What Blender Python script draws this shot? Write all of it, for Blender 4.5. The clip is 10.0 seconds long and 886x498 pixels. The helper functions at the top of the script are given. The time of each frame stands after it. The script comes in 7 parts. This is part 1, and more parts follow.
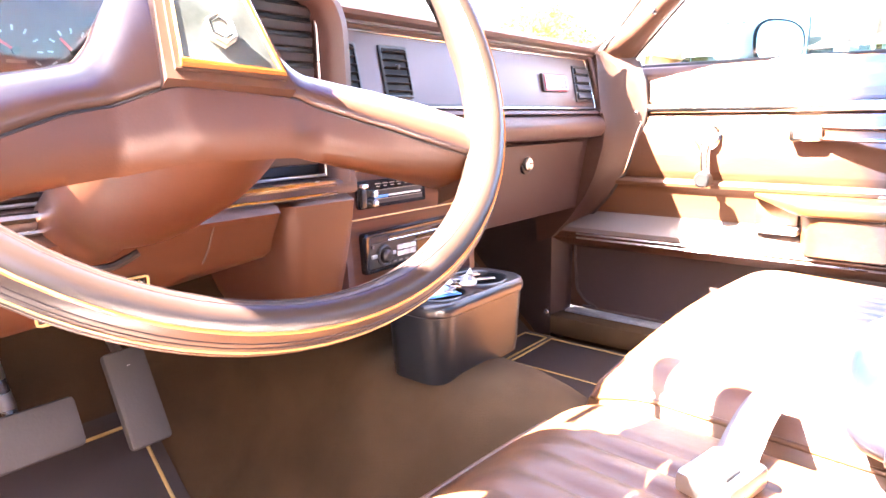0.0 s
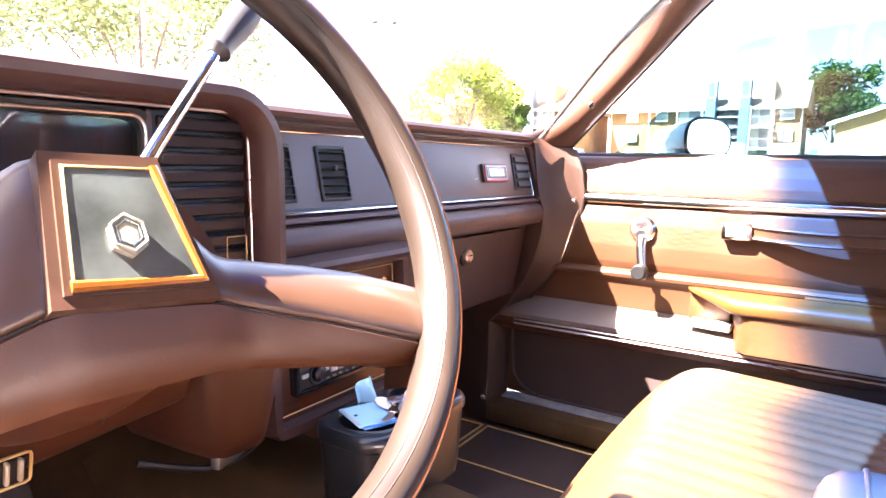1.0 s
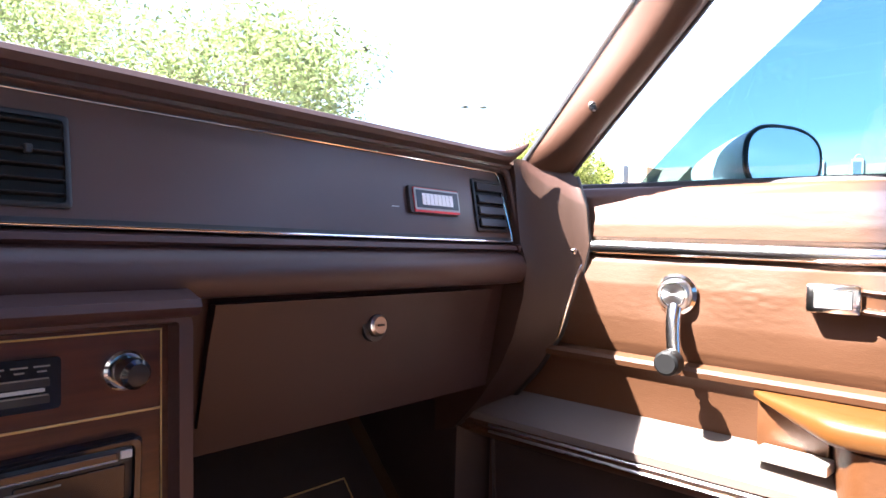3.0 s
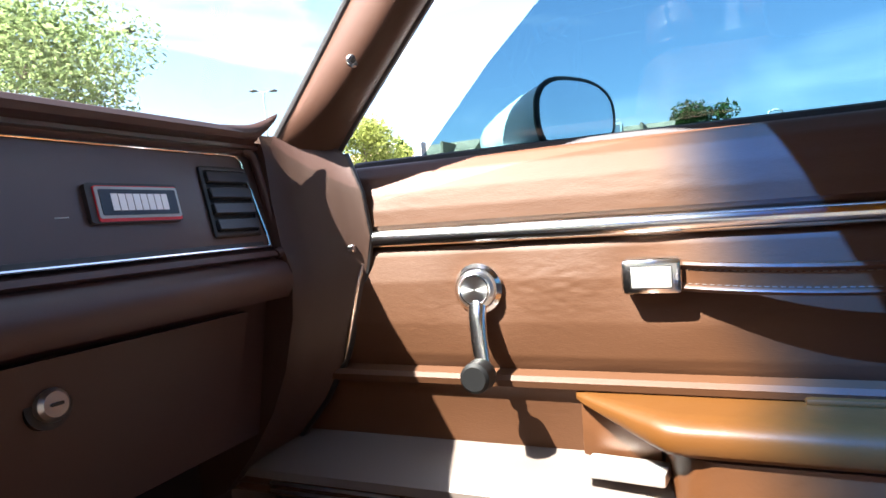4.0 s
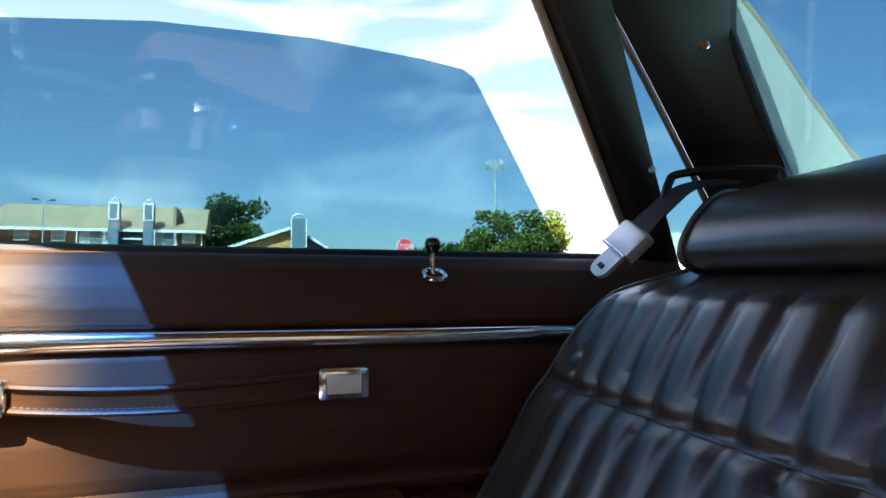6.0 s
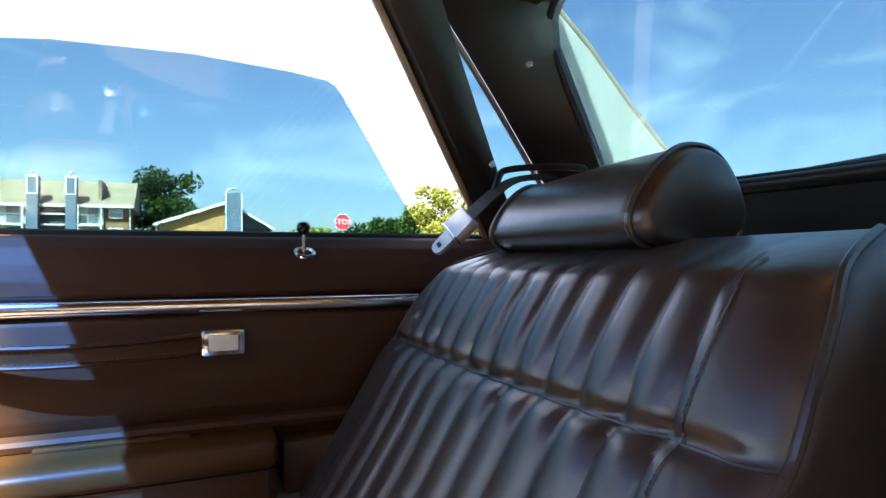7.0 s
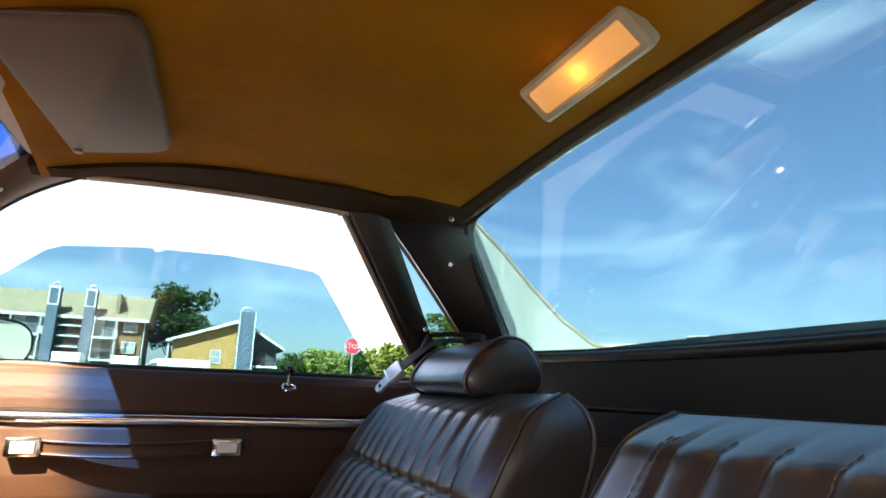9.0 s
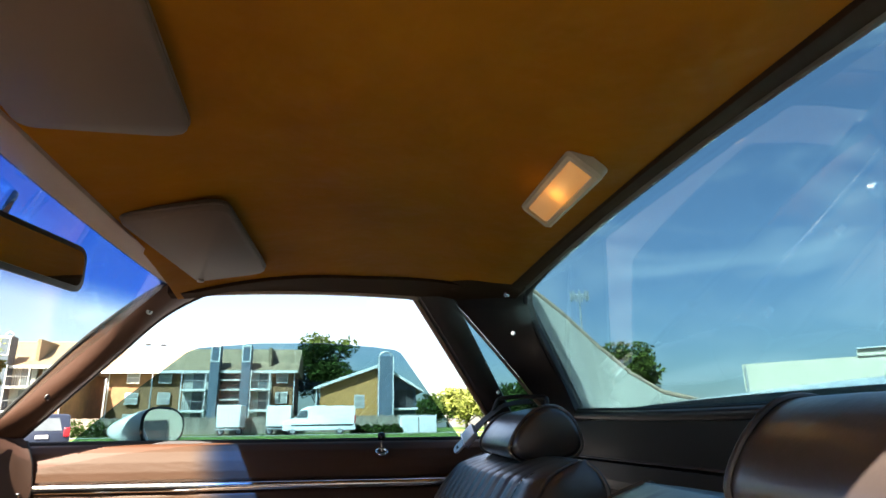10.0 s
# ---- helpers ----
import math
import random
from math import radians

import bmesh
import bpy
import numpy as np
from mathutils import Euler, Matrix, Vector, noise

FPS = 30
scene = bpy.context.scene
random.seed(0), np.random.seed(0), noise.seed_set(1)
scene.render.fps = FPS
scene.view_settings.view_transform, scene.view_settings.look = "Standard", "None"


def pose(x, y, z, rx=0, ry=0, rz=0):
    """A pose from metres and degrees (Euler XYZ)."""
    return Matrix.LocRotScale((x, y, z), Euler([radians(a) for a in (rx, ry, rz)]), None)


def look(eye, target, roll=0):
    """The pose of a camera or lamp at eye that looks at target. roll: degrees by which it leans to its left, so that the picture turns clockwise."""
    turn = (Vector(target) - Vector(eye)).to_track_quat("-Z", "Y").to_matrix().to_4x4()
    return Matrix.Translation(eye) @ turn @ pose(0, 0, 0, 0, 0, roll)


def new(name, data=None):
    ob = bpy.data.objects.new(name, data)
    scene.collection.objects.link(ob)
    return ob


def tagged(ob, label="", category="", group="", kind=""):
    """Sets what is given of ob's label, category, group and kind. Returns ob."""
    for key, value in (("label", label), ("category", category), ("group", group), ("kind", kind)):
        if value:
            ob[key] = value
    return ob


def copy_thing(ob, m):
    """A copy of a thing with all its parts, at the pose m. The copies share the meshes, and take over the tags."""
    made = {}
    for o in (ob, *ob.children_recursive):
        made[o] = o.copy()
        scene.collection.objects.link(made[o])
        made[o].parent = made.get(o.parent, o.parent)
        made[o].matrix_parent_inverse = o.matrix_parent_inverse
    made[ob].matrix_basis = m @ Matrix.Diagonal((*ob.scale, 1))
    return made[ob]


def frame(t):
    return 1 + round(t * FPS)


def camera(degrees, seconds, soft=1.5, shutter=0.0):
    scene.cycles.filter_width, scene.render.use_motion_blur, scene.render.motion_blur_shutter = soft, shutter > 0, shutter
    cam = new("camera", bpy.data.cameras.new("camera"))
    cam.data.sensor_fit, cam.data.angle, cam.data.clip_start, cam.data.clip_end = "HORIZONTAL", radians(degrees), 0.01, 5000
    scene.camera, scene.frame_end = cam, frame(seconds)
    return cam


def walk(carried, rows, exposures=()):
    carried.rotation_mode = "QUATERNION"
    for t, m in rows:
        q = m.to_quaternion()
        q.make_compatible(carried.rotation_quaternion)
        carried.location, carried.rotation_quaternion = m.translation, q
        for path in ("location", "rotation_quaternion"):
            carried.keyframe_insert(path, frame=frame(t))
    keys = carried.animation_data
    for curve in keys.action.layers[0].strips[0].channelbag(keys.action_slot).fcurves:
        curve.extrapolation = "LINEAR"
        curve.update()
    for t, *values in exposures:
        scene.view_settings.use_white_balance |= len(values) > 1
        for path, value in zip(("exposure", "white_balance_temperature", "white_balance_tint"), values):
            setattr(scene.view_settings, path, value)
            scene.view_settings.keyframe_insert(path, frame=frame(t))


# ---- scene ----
cam = camera(71.0, 10.0)
PATH = [
    (0, (-0.598, 0.219, 0.861), (0.912, 1.466, 0.453), -1.0),
    (0.3, (-0.588, 0.244, 0.918), (0.952, 1.464, 0.542), -0.1),
    (0.5, (-0.59, 0.246, 0.941), (0.95, 1.476, 0.601), -0.3),
    (0.7, (-0.578, 0.261, 0.95), (1.037, 1.397, 0.63), -0.2),
    (1, (-0.555, 0.268, 0.941), (1.107, 1.347, 0.67), 1.0),
    (1.5, (-0.454, 0.254, 0.904), (1.198, 1.36, 0.677), 2.2),
    (2, (-0.316, 0.254, 0.881), (1.286, 1.438, 0.698), 2.8),
    (2.2, (-0.261, 0.262, 0.878), (1.316, 1.485, 0.751), 3.6),
    (3.3, (-0.021, 0.34, 0.875), (1.476, 1.667, 0.874), 1.2),
    (3.5, (0.024, 0.362, 0.891), (1.593, 1.603, 0.875), 0.2),
    (4, (0.107, 0.377, 0.892), (1.931, 1.192, 0.8), -4.3),
    (4.5, (0.135, 0.345, 0.884), (2.09, 0.752, 0.776), -1.9),
    (5, (0.124, 0.304, 0.9), (2.124, 0.346, 0.907), -1.7),
    (5.5, (0.102, 0.26, 0.907), (2.077, -0.032, 1.03), -0.4),
    (6, (0.058, 0.211, 0.921), (1.961, -0.392, 1.051), -0.3),
    (6.2, (0.031, 0.196, 0.922), (1.913, -0.476, 1.005), -0.8),
    (7.3, (-0.177, 0.163, 0.917), (1.654, -0.64, 0.961), -1.1),
    (7.5, (-0.212, 0.164, 0.909), (1.618, -0.644, 0.937), -1.7),
    (8, (-0.308, 0.171, 0.898), (1.536, -0.597, 0.985), -1.5),
    (8.5, (-0.422, 0.187, 0.89), (1.407, -0.602, 1.071), 0.6),
    (9, (-0.556, 0.198, 0.936), (1.255, -0.52, 1.388), 1.9),
    (9.5, (-0.681, 0.165, 0.984), (1.19, -0.346, 1.471), -0.4),
    (10, (-0.79, 0.115, 0.989), (1.105, -0.208, 1.542), -0.9),
]
EXPOSURE = [(0, 6.85, 7500, 37), (0.5, 6.15, 7300, 37), (1.0, 5.45, 7100, 36), (1.5, 4.9, 7000, 32), (2.0, 5.0, 6800, 31), (3.5, 3.95, 6400, 22), (4.0, 3.6, 6500, 18), (5.0, 3.1, 6600, 13), (6.0, 3.1, 6900, 14), (7.5, 3.95, 8000, 24), (8.5, 3.95, 8100, 24), (9.0, 3.65, 7900, 21), (9.5, 3.1, 7500, 17), (10.0, 2.95, 7300, 17)]
walk(cam, [(t, look(e, g, r)) for t, e, g, r in PATH], exposures=EXPOSURE)

# ---- light ----
world = bpy.data.worlds.new("sky")
scene.world = world
world.use_nodes = True
wn = world.node_tree
SUN_DIR = Vector((-0.66, 0.47, 1.00)).normalized()     # towards the sun
sky = wn.nodes.new("ShaderNodeTexSky")
sky.sky_type = 'NISHITA'
sky.sun_disc = False
sky.sun_elevation = math.asin(SUN_DIR.z)
sky.sun_rotation = math.atan2(SUN_DIR.x, SUN_DIR.y)
sky.dust_density = 1.5
sky.ozone_density = 2.0
bg = wn.nodes["Background"]
bg.inputs["Strength"].default_value = 0.046
# thin high cloud streaks over the blue
wtc = wn.nodes.new("ShaderNodeTexCoord")
wmap = wn.nodes.new("ShaderNodeMapping")
wmap.inputs["Scale"].default_value = (1.2, 2.2, 6.0)
wmap.inputs["Rotation"].default_value = (0.5, 0.35, 0.2)
wno = wn.nodes.new("ShaderNodeTexNoise")
wno.inputs["Scale"].default_value = 1.6
wno.inputs["Detail"].default_value = 6
wno.inputs["Distortion"].default_value = 0.6
wr = wn.nodes.new("ShaderNodeValToRGB")
wr.color_ramp.elements[0].position, wr.color_ramp.elements[1].position = 0.50, 0.78
wr.color_ramp.elements[0].color = (0.12, 0.12, 0.12, 1)
wmx = wn.nodes.new("ShaderNodeMix")
wmx.data_type = 'RGBA'
wmul = wn.nodes.new("ShaderNodeMath")
wmul.operation = 'MULTIPLY'
wmul.inputs[1].default_value = 0.55
wn.links.new(wtc.outputs["Generated"], wmap.inputs["Vector"])
wn.links.new(wmap.outputs["Vector"], wno.inputs["Vector"])
wn.links.new(wno.outputs["Fac"], wr.inputs["Fac"])
wn.links.new(wr.outputs["Color"], wmul.inputs[0])
wn.links.new(wmul.outputs[0], wmx.inputs["Factor"])
wsat = wn.nodes.new("ShaderNodeHueSaturation")
wsat.inputs["Saturation"].default_value = 1.18
wn.links.new(sky.outputs["Color"], wsat.inputs["Color"])
wn.links.new(wsat.outputs["Color"], wmx.inputs["A"])
wmx.inputs["B"].default_value = (9.6, 9.8, 10.0, 1)
wn.links.new(wmx.outputs["Result"], bg.inputs["Color"])

sun = new("sun", bpy.data.lights.new("sun", 'SUN'))
sun.data.energy = 5.0
sun.data.angle = radians(0.55)
sun.data.color = (1.0, 0.95, 0.87)
sun.matrix_world = look(SUN_DIR * 50, (0, 0, 0))


# ---- materials ----
def mat(name, color, rough=0.5, metal=0.0, grain=0.0, grain_scale=300.0, vary=0.12, vary_scale=6.0,
        stretch=(1, 1, 1), spec=0.5, coat=0.0, bump2=0.0, bump2_scale=40.0, island=0.0):
    """A principled surface with colour drift at a large scale and a fine relief."""
    m = bpy.data.materials.new(name)
    m.use_nodes = True
    n, l = m.node_tree.nodes, m.node_tree.links
    p = n["Principled BSDF"]
    p.inputs["Roughness"].default_value = rough
    p.inputs["Metallic"].default_value = metal
    p.inputs["Specular IOR Level"].default_value = spec
    p.inputs["Coat Weight"].default_value = coat
    p.inputs["Coat Roughness"].default_value = rough * 0.9 if rough > 0.2 else 0.05
    p.inputs["Coat IOR"].default_value = 1.7 if coat > 0.6 else 1.5
    tc = n.new("ShaderNodeTexCoord")
    mp = n.new("ShaderNodeMapping")
    mp.inputs["Scale"].default_value = stretch
    l.new(tc.outputs["Object"], mp.inputs["Vector"])
    big = n.new("ShaderNodeTexNoise")
    big.inputs["Scale"].default_value = vary_scale
    big.inputs["Detail"].default_value = 5
    l.new(mp.outputs["Vector"], big.inputs["Vector"])
    ramp = n.new("ShaderNodeValToRGB")
    lo = [max(0, c * (1 - vary)) for c in color]
    hi = [min(1, c * (1 + vary)) for c in color]
    ramp.color_ramp.elements[0].color = (*lo, 1)
    ramp.color_ramp.elements[1].color = (*hi, 1)
    ramp.color_ramp.elements[0].position, ramp.color_ramp.elements[1].position = 0.3, 0.7
    l.new(big.outputs["Fac"], ramp.inputs["Fac"])
    out = ramp.outputs["Color"]
    if island:
        inf = n.new("ShaderNodeObjectInfo")
        hs = n.new("ShaderNodeHueSaturation")
        mr = n.new("ShaderNodeMapRange")
        mr.inputs["To Min"].default_value, mr.inputs["To Max"].default_value = 1 - island, 1 + island
        l.new(inf.outputs["Random"], mr.inputs["Value"])
        l.new(mr.outputs["Result"], hs.inputs["Value"])
        l.new(out, hs.inputs["Color"])
        out = hs.outputs["Color"]
    l.new(out, p.inputs["Base Color"])
    rr = n.new("ShaderNodeMapRange")
    rr.inputs["To Min"].default_value, rr.inputs["To Max"].default_value = max(0.02, rough * 0.85), min(1, rough * 1.15)
    l.new(big.outputs["Fac"], rr.inputs["Value"])
    l.new(rr.outputs["Result"], p.inputs["Roughness"])
    last = None
    for amount, scale, det in ((grain, grain_scale, 3), (bump2, bump2_scale, 4)):
        if not amount:
            continue
        fine = n.new("ShaderNodeTexNoise")
        fine.inputs["Scale"].default_value = scale
        fine.inputs["Detail"].default_value = det
        l.new(mp.outputs["Vector"], fine.inputs["Vector"])
        b = n.new("ShaderNodeBump")
        b.inputs["Strength"].default_value = amount
        b.inputs["Distance"].default_value = 0.4 / scale
        l.new(fine.outputs["Fac"], b.inputs["Height"])
        if last:
            l.new(last.outputs["Normal"], b.inputs["Normal"])
        last = b
    if last:
        l.new(last.outputs["Normal"], p.inputs["Normal"])
    return m


def glass_mat(name, tint, gloss=0.035, band=None):
    """A thin pane: clear or tinted, with a faint reflection that rises at grazing angles."""
    m = bpy.data.materials.new(name)
    m.use_nodes = True
    n, l = m.node_tree.nodes, m.node_tree.links
    n.remove(n["Principled BSDF"])
    tr = n.new("ShaderNodeBsdfTransparent")
    tr.inputs["Color"].default_value = (*tint, 1)
    gl = n.new("ShaderNodeBsdfGlossy")
    gl.inputs["Roughness"].default_value = 0.0
    gl.inputs["Color"].default_value = (1, 1, 1, 1)
    lw = n.new("ShaderNodeLayerWeight")
    lw.inputs["Blend"].default_value = 0.5
    pw = n.new("ShaderNodeMath")
    pw.operation = 'POWER'
    pw.inputs[1].default_value = 4.0
    fr = n.new("ShaderNodeMath")
    fr.operation = 'MULTIPLY_ADD'
    fr.inputs[1].default_value = 0.55
    fr.inputs[2].default_value = gloss
    l.new(lw.outputs["Facing"], pw.inputs[0])
    l.new(pw.outputs[0], fr.inputs[0])
    mx = n.new("ShaderNodeMixShader")
    l.new(fr.outputs[0], mx.inputs[0])
    l.new(tr.outputs[0], mx.inputs[1])
    l.new(gl.outputs[0], mx.inputs[2])
    l.new(mx.outputs[0], n["Material Output"].inputs["Surface"])
    if band:
        z0, z1, col = band
        tc = n.new("ShaderNodeTexCoord")
        sx = n.new("ShaderNodeSeparateXYZ")
        mr = n.new("ShaderNodeMapRange")
        mr.interpolation_type = 'SMOOTHSTEP'
        mr.inputs["From Min"].default_value, mr.inputs["From Max"].default_value = z0, z1
        mc = n.new("ShaderNodeMix")
        mc.data_type = 'RGBA'
        mc.inputs["A"].default_value = (*tint, 1)
        mc.inputs["B"].default_value = (*col, 1)
        l.new(tc.outputs["Object"], sx.inputs[0])
        dip = n.new("ShaderNodeMath")
        dip.operation = 'MULTIPLY_ADD'
        dip.inputs[1].default_value = -0.055
        side = n.new("ShaderNodeMath")
        side.operation = 'ABSOLUTE'
        l.new(sx.outputs["X"], side.inputs[0])
        l.new(side.outputs[0], dip.inputs[0])
        l.new(sx.outputs["Z"], dip.inputs[2])
        l.new(dip.outputs[0], mr.inputs["Value"])
        l.new(mr.outputs["Result"], mc.inputs["Factor"])
        l.new(mc.outputs["Result"], tr.inputs["Color"])
    return m


def glow(name, color, strength):
    m = bpy.data.materials.new(name)
    m.use_nodes = True
    p = m.node_tree.nodes["Principled BSDF"]
    p.inputs["Base Color"].default_value = (*color, 1)
    p.inputs["Emission Color"].default_value = (*color, 1)
    p.inputs["Emission Strength"].default_value = strength
    return m


BROWN = (0.058, 0.0208, 0.0066)
M = {
    'vinyl': mat("brown_vinyl", BROWN, 0.46, spec=0.35, grain=0.10, grain_scale=420, vary=0.10, bump2=0.10, bump2_scale=38),
    'vinyl_creased': mat("creased_vinyl", BROWN, 0.62, spec=0.36, grain=0.16, grain_scale=420, vary=0.05, bump2=0.05, bump2_scale=110, stretch=(1, 0.6, 1.6)),
    'arm_vinyl': mat("armrest_vinyl", (0.076, 0.0285, 0.0062), 0.42, spec=0.28, grain=0.08, grain_scale=480, vary=0.08, bump2=0.04, bump2_scale=40),
    # greyed base: the sky's sheen on the seat backs is put into the colour
    'seat': mat("sky_greyed_seat_vinyl", (0.042, 0.0335, 0.0305), 0.34, spec=0.65, coat=0.75, grain=0.10, grain_scale=380, vary=0.12, bump2=0.14, bump2_scale=30),
    'dash': mat("dash_plastic", (0.046, 0.0218, 0.0188), 0.42, grain=0.16, grain_scale=700, vary=0.08),
    'white_mark': mat("white_enamel", (0.78, 0.80, 0.84), 0.35, vary=0.04),
    'louvre': mat("louvre_plastic", (0.018, 0.023, 0.030), 0.34, grain=0.03, vary=0.08),
    'dash_face': mat("dash_face_plastic", (0.066, 0.0405, 0.037), 0.33, grain=0.03, grain_scale=500, vary=0.10),
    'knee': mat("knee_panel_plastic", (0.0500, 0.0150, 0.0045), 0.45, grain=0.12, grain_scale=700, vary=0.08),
    # the shade band's dimming of the rim is put into this dark base
    'rim': mat("dimmed_rim_plastic", (0.0215, 0.0150, 0.0120), 0.32, grain=0.06, grain_scale=700, vary=0.16, vary_scale=14),
    'vent_black': mat("vent_plastic", (0.0055, 0.0055, 0.006), 0.55, spec=0.25, vary=0.1),
    'wheel': mat("wheel_plastic", (0.052, 0.0265, 0.0175), 0.30, grain=0.06, grain_scale=700, vary=0.08),
    'trim': mat("brown_trim_plastic", (0.056, 0.027, 0.017), 0.45, grain=0.12, grain_scale=650, vary=0.10),
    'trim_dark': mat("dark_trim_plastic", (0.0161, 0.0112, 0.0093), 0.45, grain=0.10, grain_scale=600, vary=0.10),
    'headliner': mat("headliner_cloth", (0.235, 0.090, 0.0038), 0.75, grain=0.25, grain_scale=900, vary=0.16, vary_scale=3.5, spec=0.06, bump2=0.30, bump2_scale=5),
    'visor': mat("visor_vinyl", (0.088, 0.054, 0.030), 0.60, grain=0.12, grain_scale=500, vary=0.08),
    'tan_trim': mat("tan_trim", (0.300, 0.210, 0.150), 0.5, grain=0.08, grain_scale=500, vary=0.08),
    'carpet': mat("brown_carpet", (0.062, 0.038, 0.02), 0.95, grain=0.9, grain_scale=600, vary=0.25, vary_scale=9, spec=0.1),
    'mat': mat("rubber_mat", (0.034, 0.024, 0.021), 0.6, grain=0.35, grain_scale=500, vary=0.15),
    'gold': mat("gold_line", (0.4960, 0.3360, 0.1280), 0.35, metal=0.2, vary=0.08),
    'chrome': mat("chrome", (0.82, 0.82, 0.83), 0.10, metal=1.0, vary=0.03, grain=0.02, grain_scale=90),
    'brushed': mat("brushed_steel", (0.62, 0.62, 0.63), 0.28, metal=1.0, grain=0.08, grain_scale=220, stretch=(1, 1, 12), vary=0.05),
    'black': mat("black_plastic", (0.0087, 0.0087, 0.0093), 0.42, grain=0.08, grain_scale=600, vary=0.15),
    'gloss_black': mat("gloss_black", (0.010, 0.010, 0.012), 0.12, vary=0.1),
    'rubber': mat("black_rubber", (0.016, 0.016, 0.017), 0.7, grain=0.1, grain_scale=500, vary=0.1),
    'grey_plastic': mat("charcoal_plastic", (0.0279, 0.0279, 0.0298), 0.42, grain=0.10, grain_scale=700, vary=0.10),
    'pedal': mat("pedal_rubber", (0.0558, 0.0527, 0.0496), 0.65, grain=0.2, grain_scale=250, vary=0.1),
    'wood': mat("woodgrain_panel", (0.06, 0.017, 0.007), 0.30, grain=0.04, grain_scale=300, vary=0.35, vary_scale=16, stretch=(0.6, 6, 9)),
    'amber_wood': mat("amber_wood_edge", (0.17, 0.058, 0.01), 0.25, vary=0.2, vary_scale=30),
    'emblem': mat("emblem_plate", (0.105, 0.130, 0.125), 0.20, metal=0.55, vary=0.40, vary_scale=40),
    'cream': mat("cream_plastic", (0.3844, 0.3410, 0.2480), 0.45, grain=0.05, vary=0.05),
    'white_paint': mat("white_car_paint", (0.80, 0.79, 0.73), 0.18, vary=0.03, coat=0.5),
    'ink': mat("white_marking", (0.4464, 0.4464, 0.4340), 0.5, vary=0.03),
    'blue_mark': mat("blue_marking", (0.05, 0.25, 0.65), 0.4, vary=0.05),
    'red_mark': mat("red_marking", (0.60, 0.02, 0.03), 0.4, vary=0.05),
    'tag_blue': mat("blue_paper_tag", (0.3, 0.62, 0.8), 0.6, vary=0.05),
    'paper': mat("white_paper", (0.78, 0.77, 0.77), 0.7, vary=0.04),
    'thread': mat("stitch_thread", (0.105, 0.085, 0.075), 0.7, vary=0.1),
    'belt': mat("belt_webbing", (0.022, 0.020, 0.020), 0.7, grain=0.5, grain_scale=900, vary=0.1),
    'dim_mark': mat("dim_marking", (0.16, 0.15, 0.13), 0.5, vary=0.1),
    'slat': mat("dark_slat_plastic", (0.0248, 0.0198, 0.0186), 0.30, grain=0.06, grain_scale=600, vary=0.1),
    'lens_clear': glass_mat("clear_lens", (0.80, 0.80, 0.80), 0.03),
    'belt_grey': mat("grey_webbing", (0.12, 0.11, 0.11), 0.7, grain=0.5, grain_scale=900, vary=0.1),
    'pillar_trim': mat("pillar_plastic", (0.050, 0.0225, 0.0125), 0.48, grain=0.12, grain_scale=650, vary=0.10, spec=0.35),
    'header_trim': mat("soft_header_trim", (0.030, 0.017, 0.009), 0.9, grain=0.2, grain_scale=700, vary=0.12, spec=0.05),
    'lip_grey': mat("grey_lip", (0.075, 0.070, 0.052), 0.6, vary=0.1),
    'turned': mat("turned_steel", (0.72, 0.71, 0.70), 0.30, metal=1.0, grain=0.06, grain_scale=260, stretch=(1, 1, 8), vary=0.05),
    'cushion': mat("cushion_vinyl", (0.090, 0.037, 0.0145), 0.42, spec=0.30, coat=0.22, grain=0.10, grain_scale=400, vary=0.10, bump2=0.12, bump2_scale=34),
    'alloy': mat("worn_alloy", (0.30, 0.33, 0.37), 0.38, metal=0.4, grain=0.10, grain_scale=120, vary=0.25, vary_scale=25),
    'dull_chrome': mat("worn_chrome", (0.42, 0.40, 0.38), 0.28, 1.0, grain=0.05, vary=0.15),
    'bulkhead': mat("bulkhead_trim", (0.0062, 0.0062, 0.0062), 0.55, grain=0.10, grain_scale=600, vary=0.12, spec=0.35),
    'end_cap': mat("end_cap_plastic", (0.036, 0.0160, 0.0100), 0.46, grain=0.14, grain_scale=700, vary=0.08),
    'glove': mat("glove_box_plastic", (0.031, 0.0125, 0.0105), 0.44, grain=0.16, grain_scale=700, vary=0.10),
    'brow': mat("reddish_brow_vinyl", (0.060, 0.029, 0.024), 0.40, grain=0.18, grain_scale=600, vary=0.10),
    'console': mat("slate_console_plastic", (0.0121, 0.0143, 0.0176), 0.30, grain=0.06, grain_scale=500, vary=0.12, vary_scale=14, coat=0.25),
    'radio_face': mat("radio_face", (0.030, 0.027, 0.024), 0.35, grain=0.05, grain_scale=500, vary=0.25, vary_scale=40),
    'pale_key': mat("pale_key_plastic", (0.34, 0.36, 0.36), 0.4, vary=0.08),
    'crest': mat("worn_crest_metal", (0.36, 0.34, 0.26), 0.32, metal=0.5, vary=0.15, vary_scale=60),
    'navy': mat("navy_enamel", (0.006, 0.009, 0.018), 0.3, vary=0.1),
    'sail_paint': mat("weathered_cream_paint", (0.34, 0.34, 0.30), 0.35, vary=0.08, vary_scale=12),
    'kick': mat("plum_kick_plastic", (0.040, 0.027, 0.026), 0.42, grain=0.12, grain_scale=650, vary=0.12),
    'soft_chrome': mat("soft_chrome", (0.80, 0.79, 0.78), 0.16, metal=1.0, vary=0.04, grain=0.03, grain_scale=120),
    'cluster': mat("cluster_face", (0.012, 0.012, 0.014), 0.25, vary=0.2),
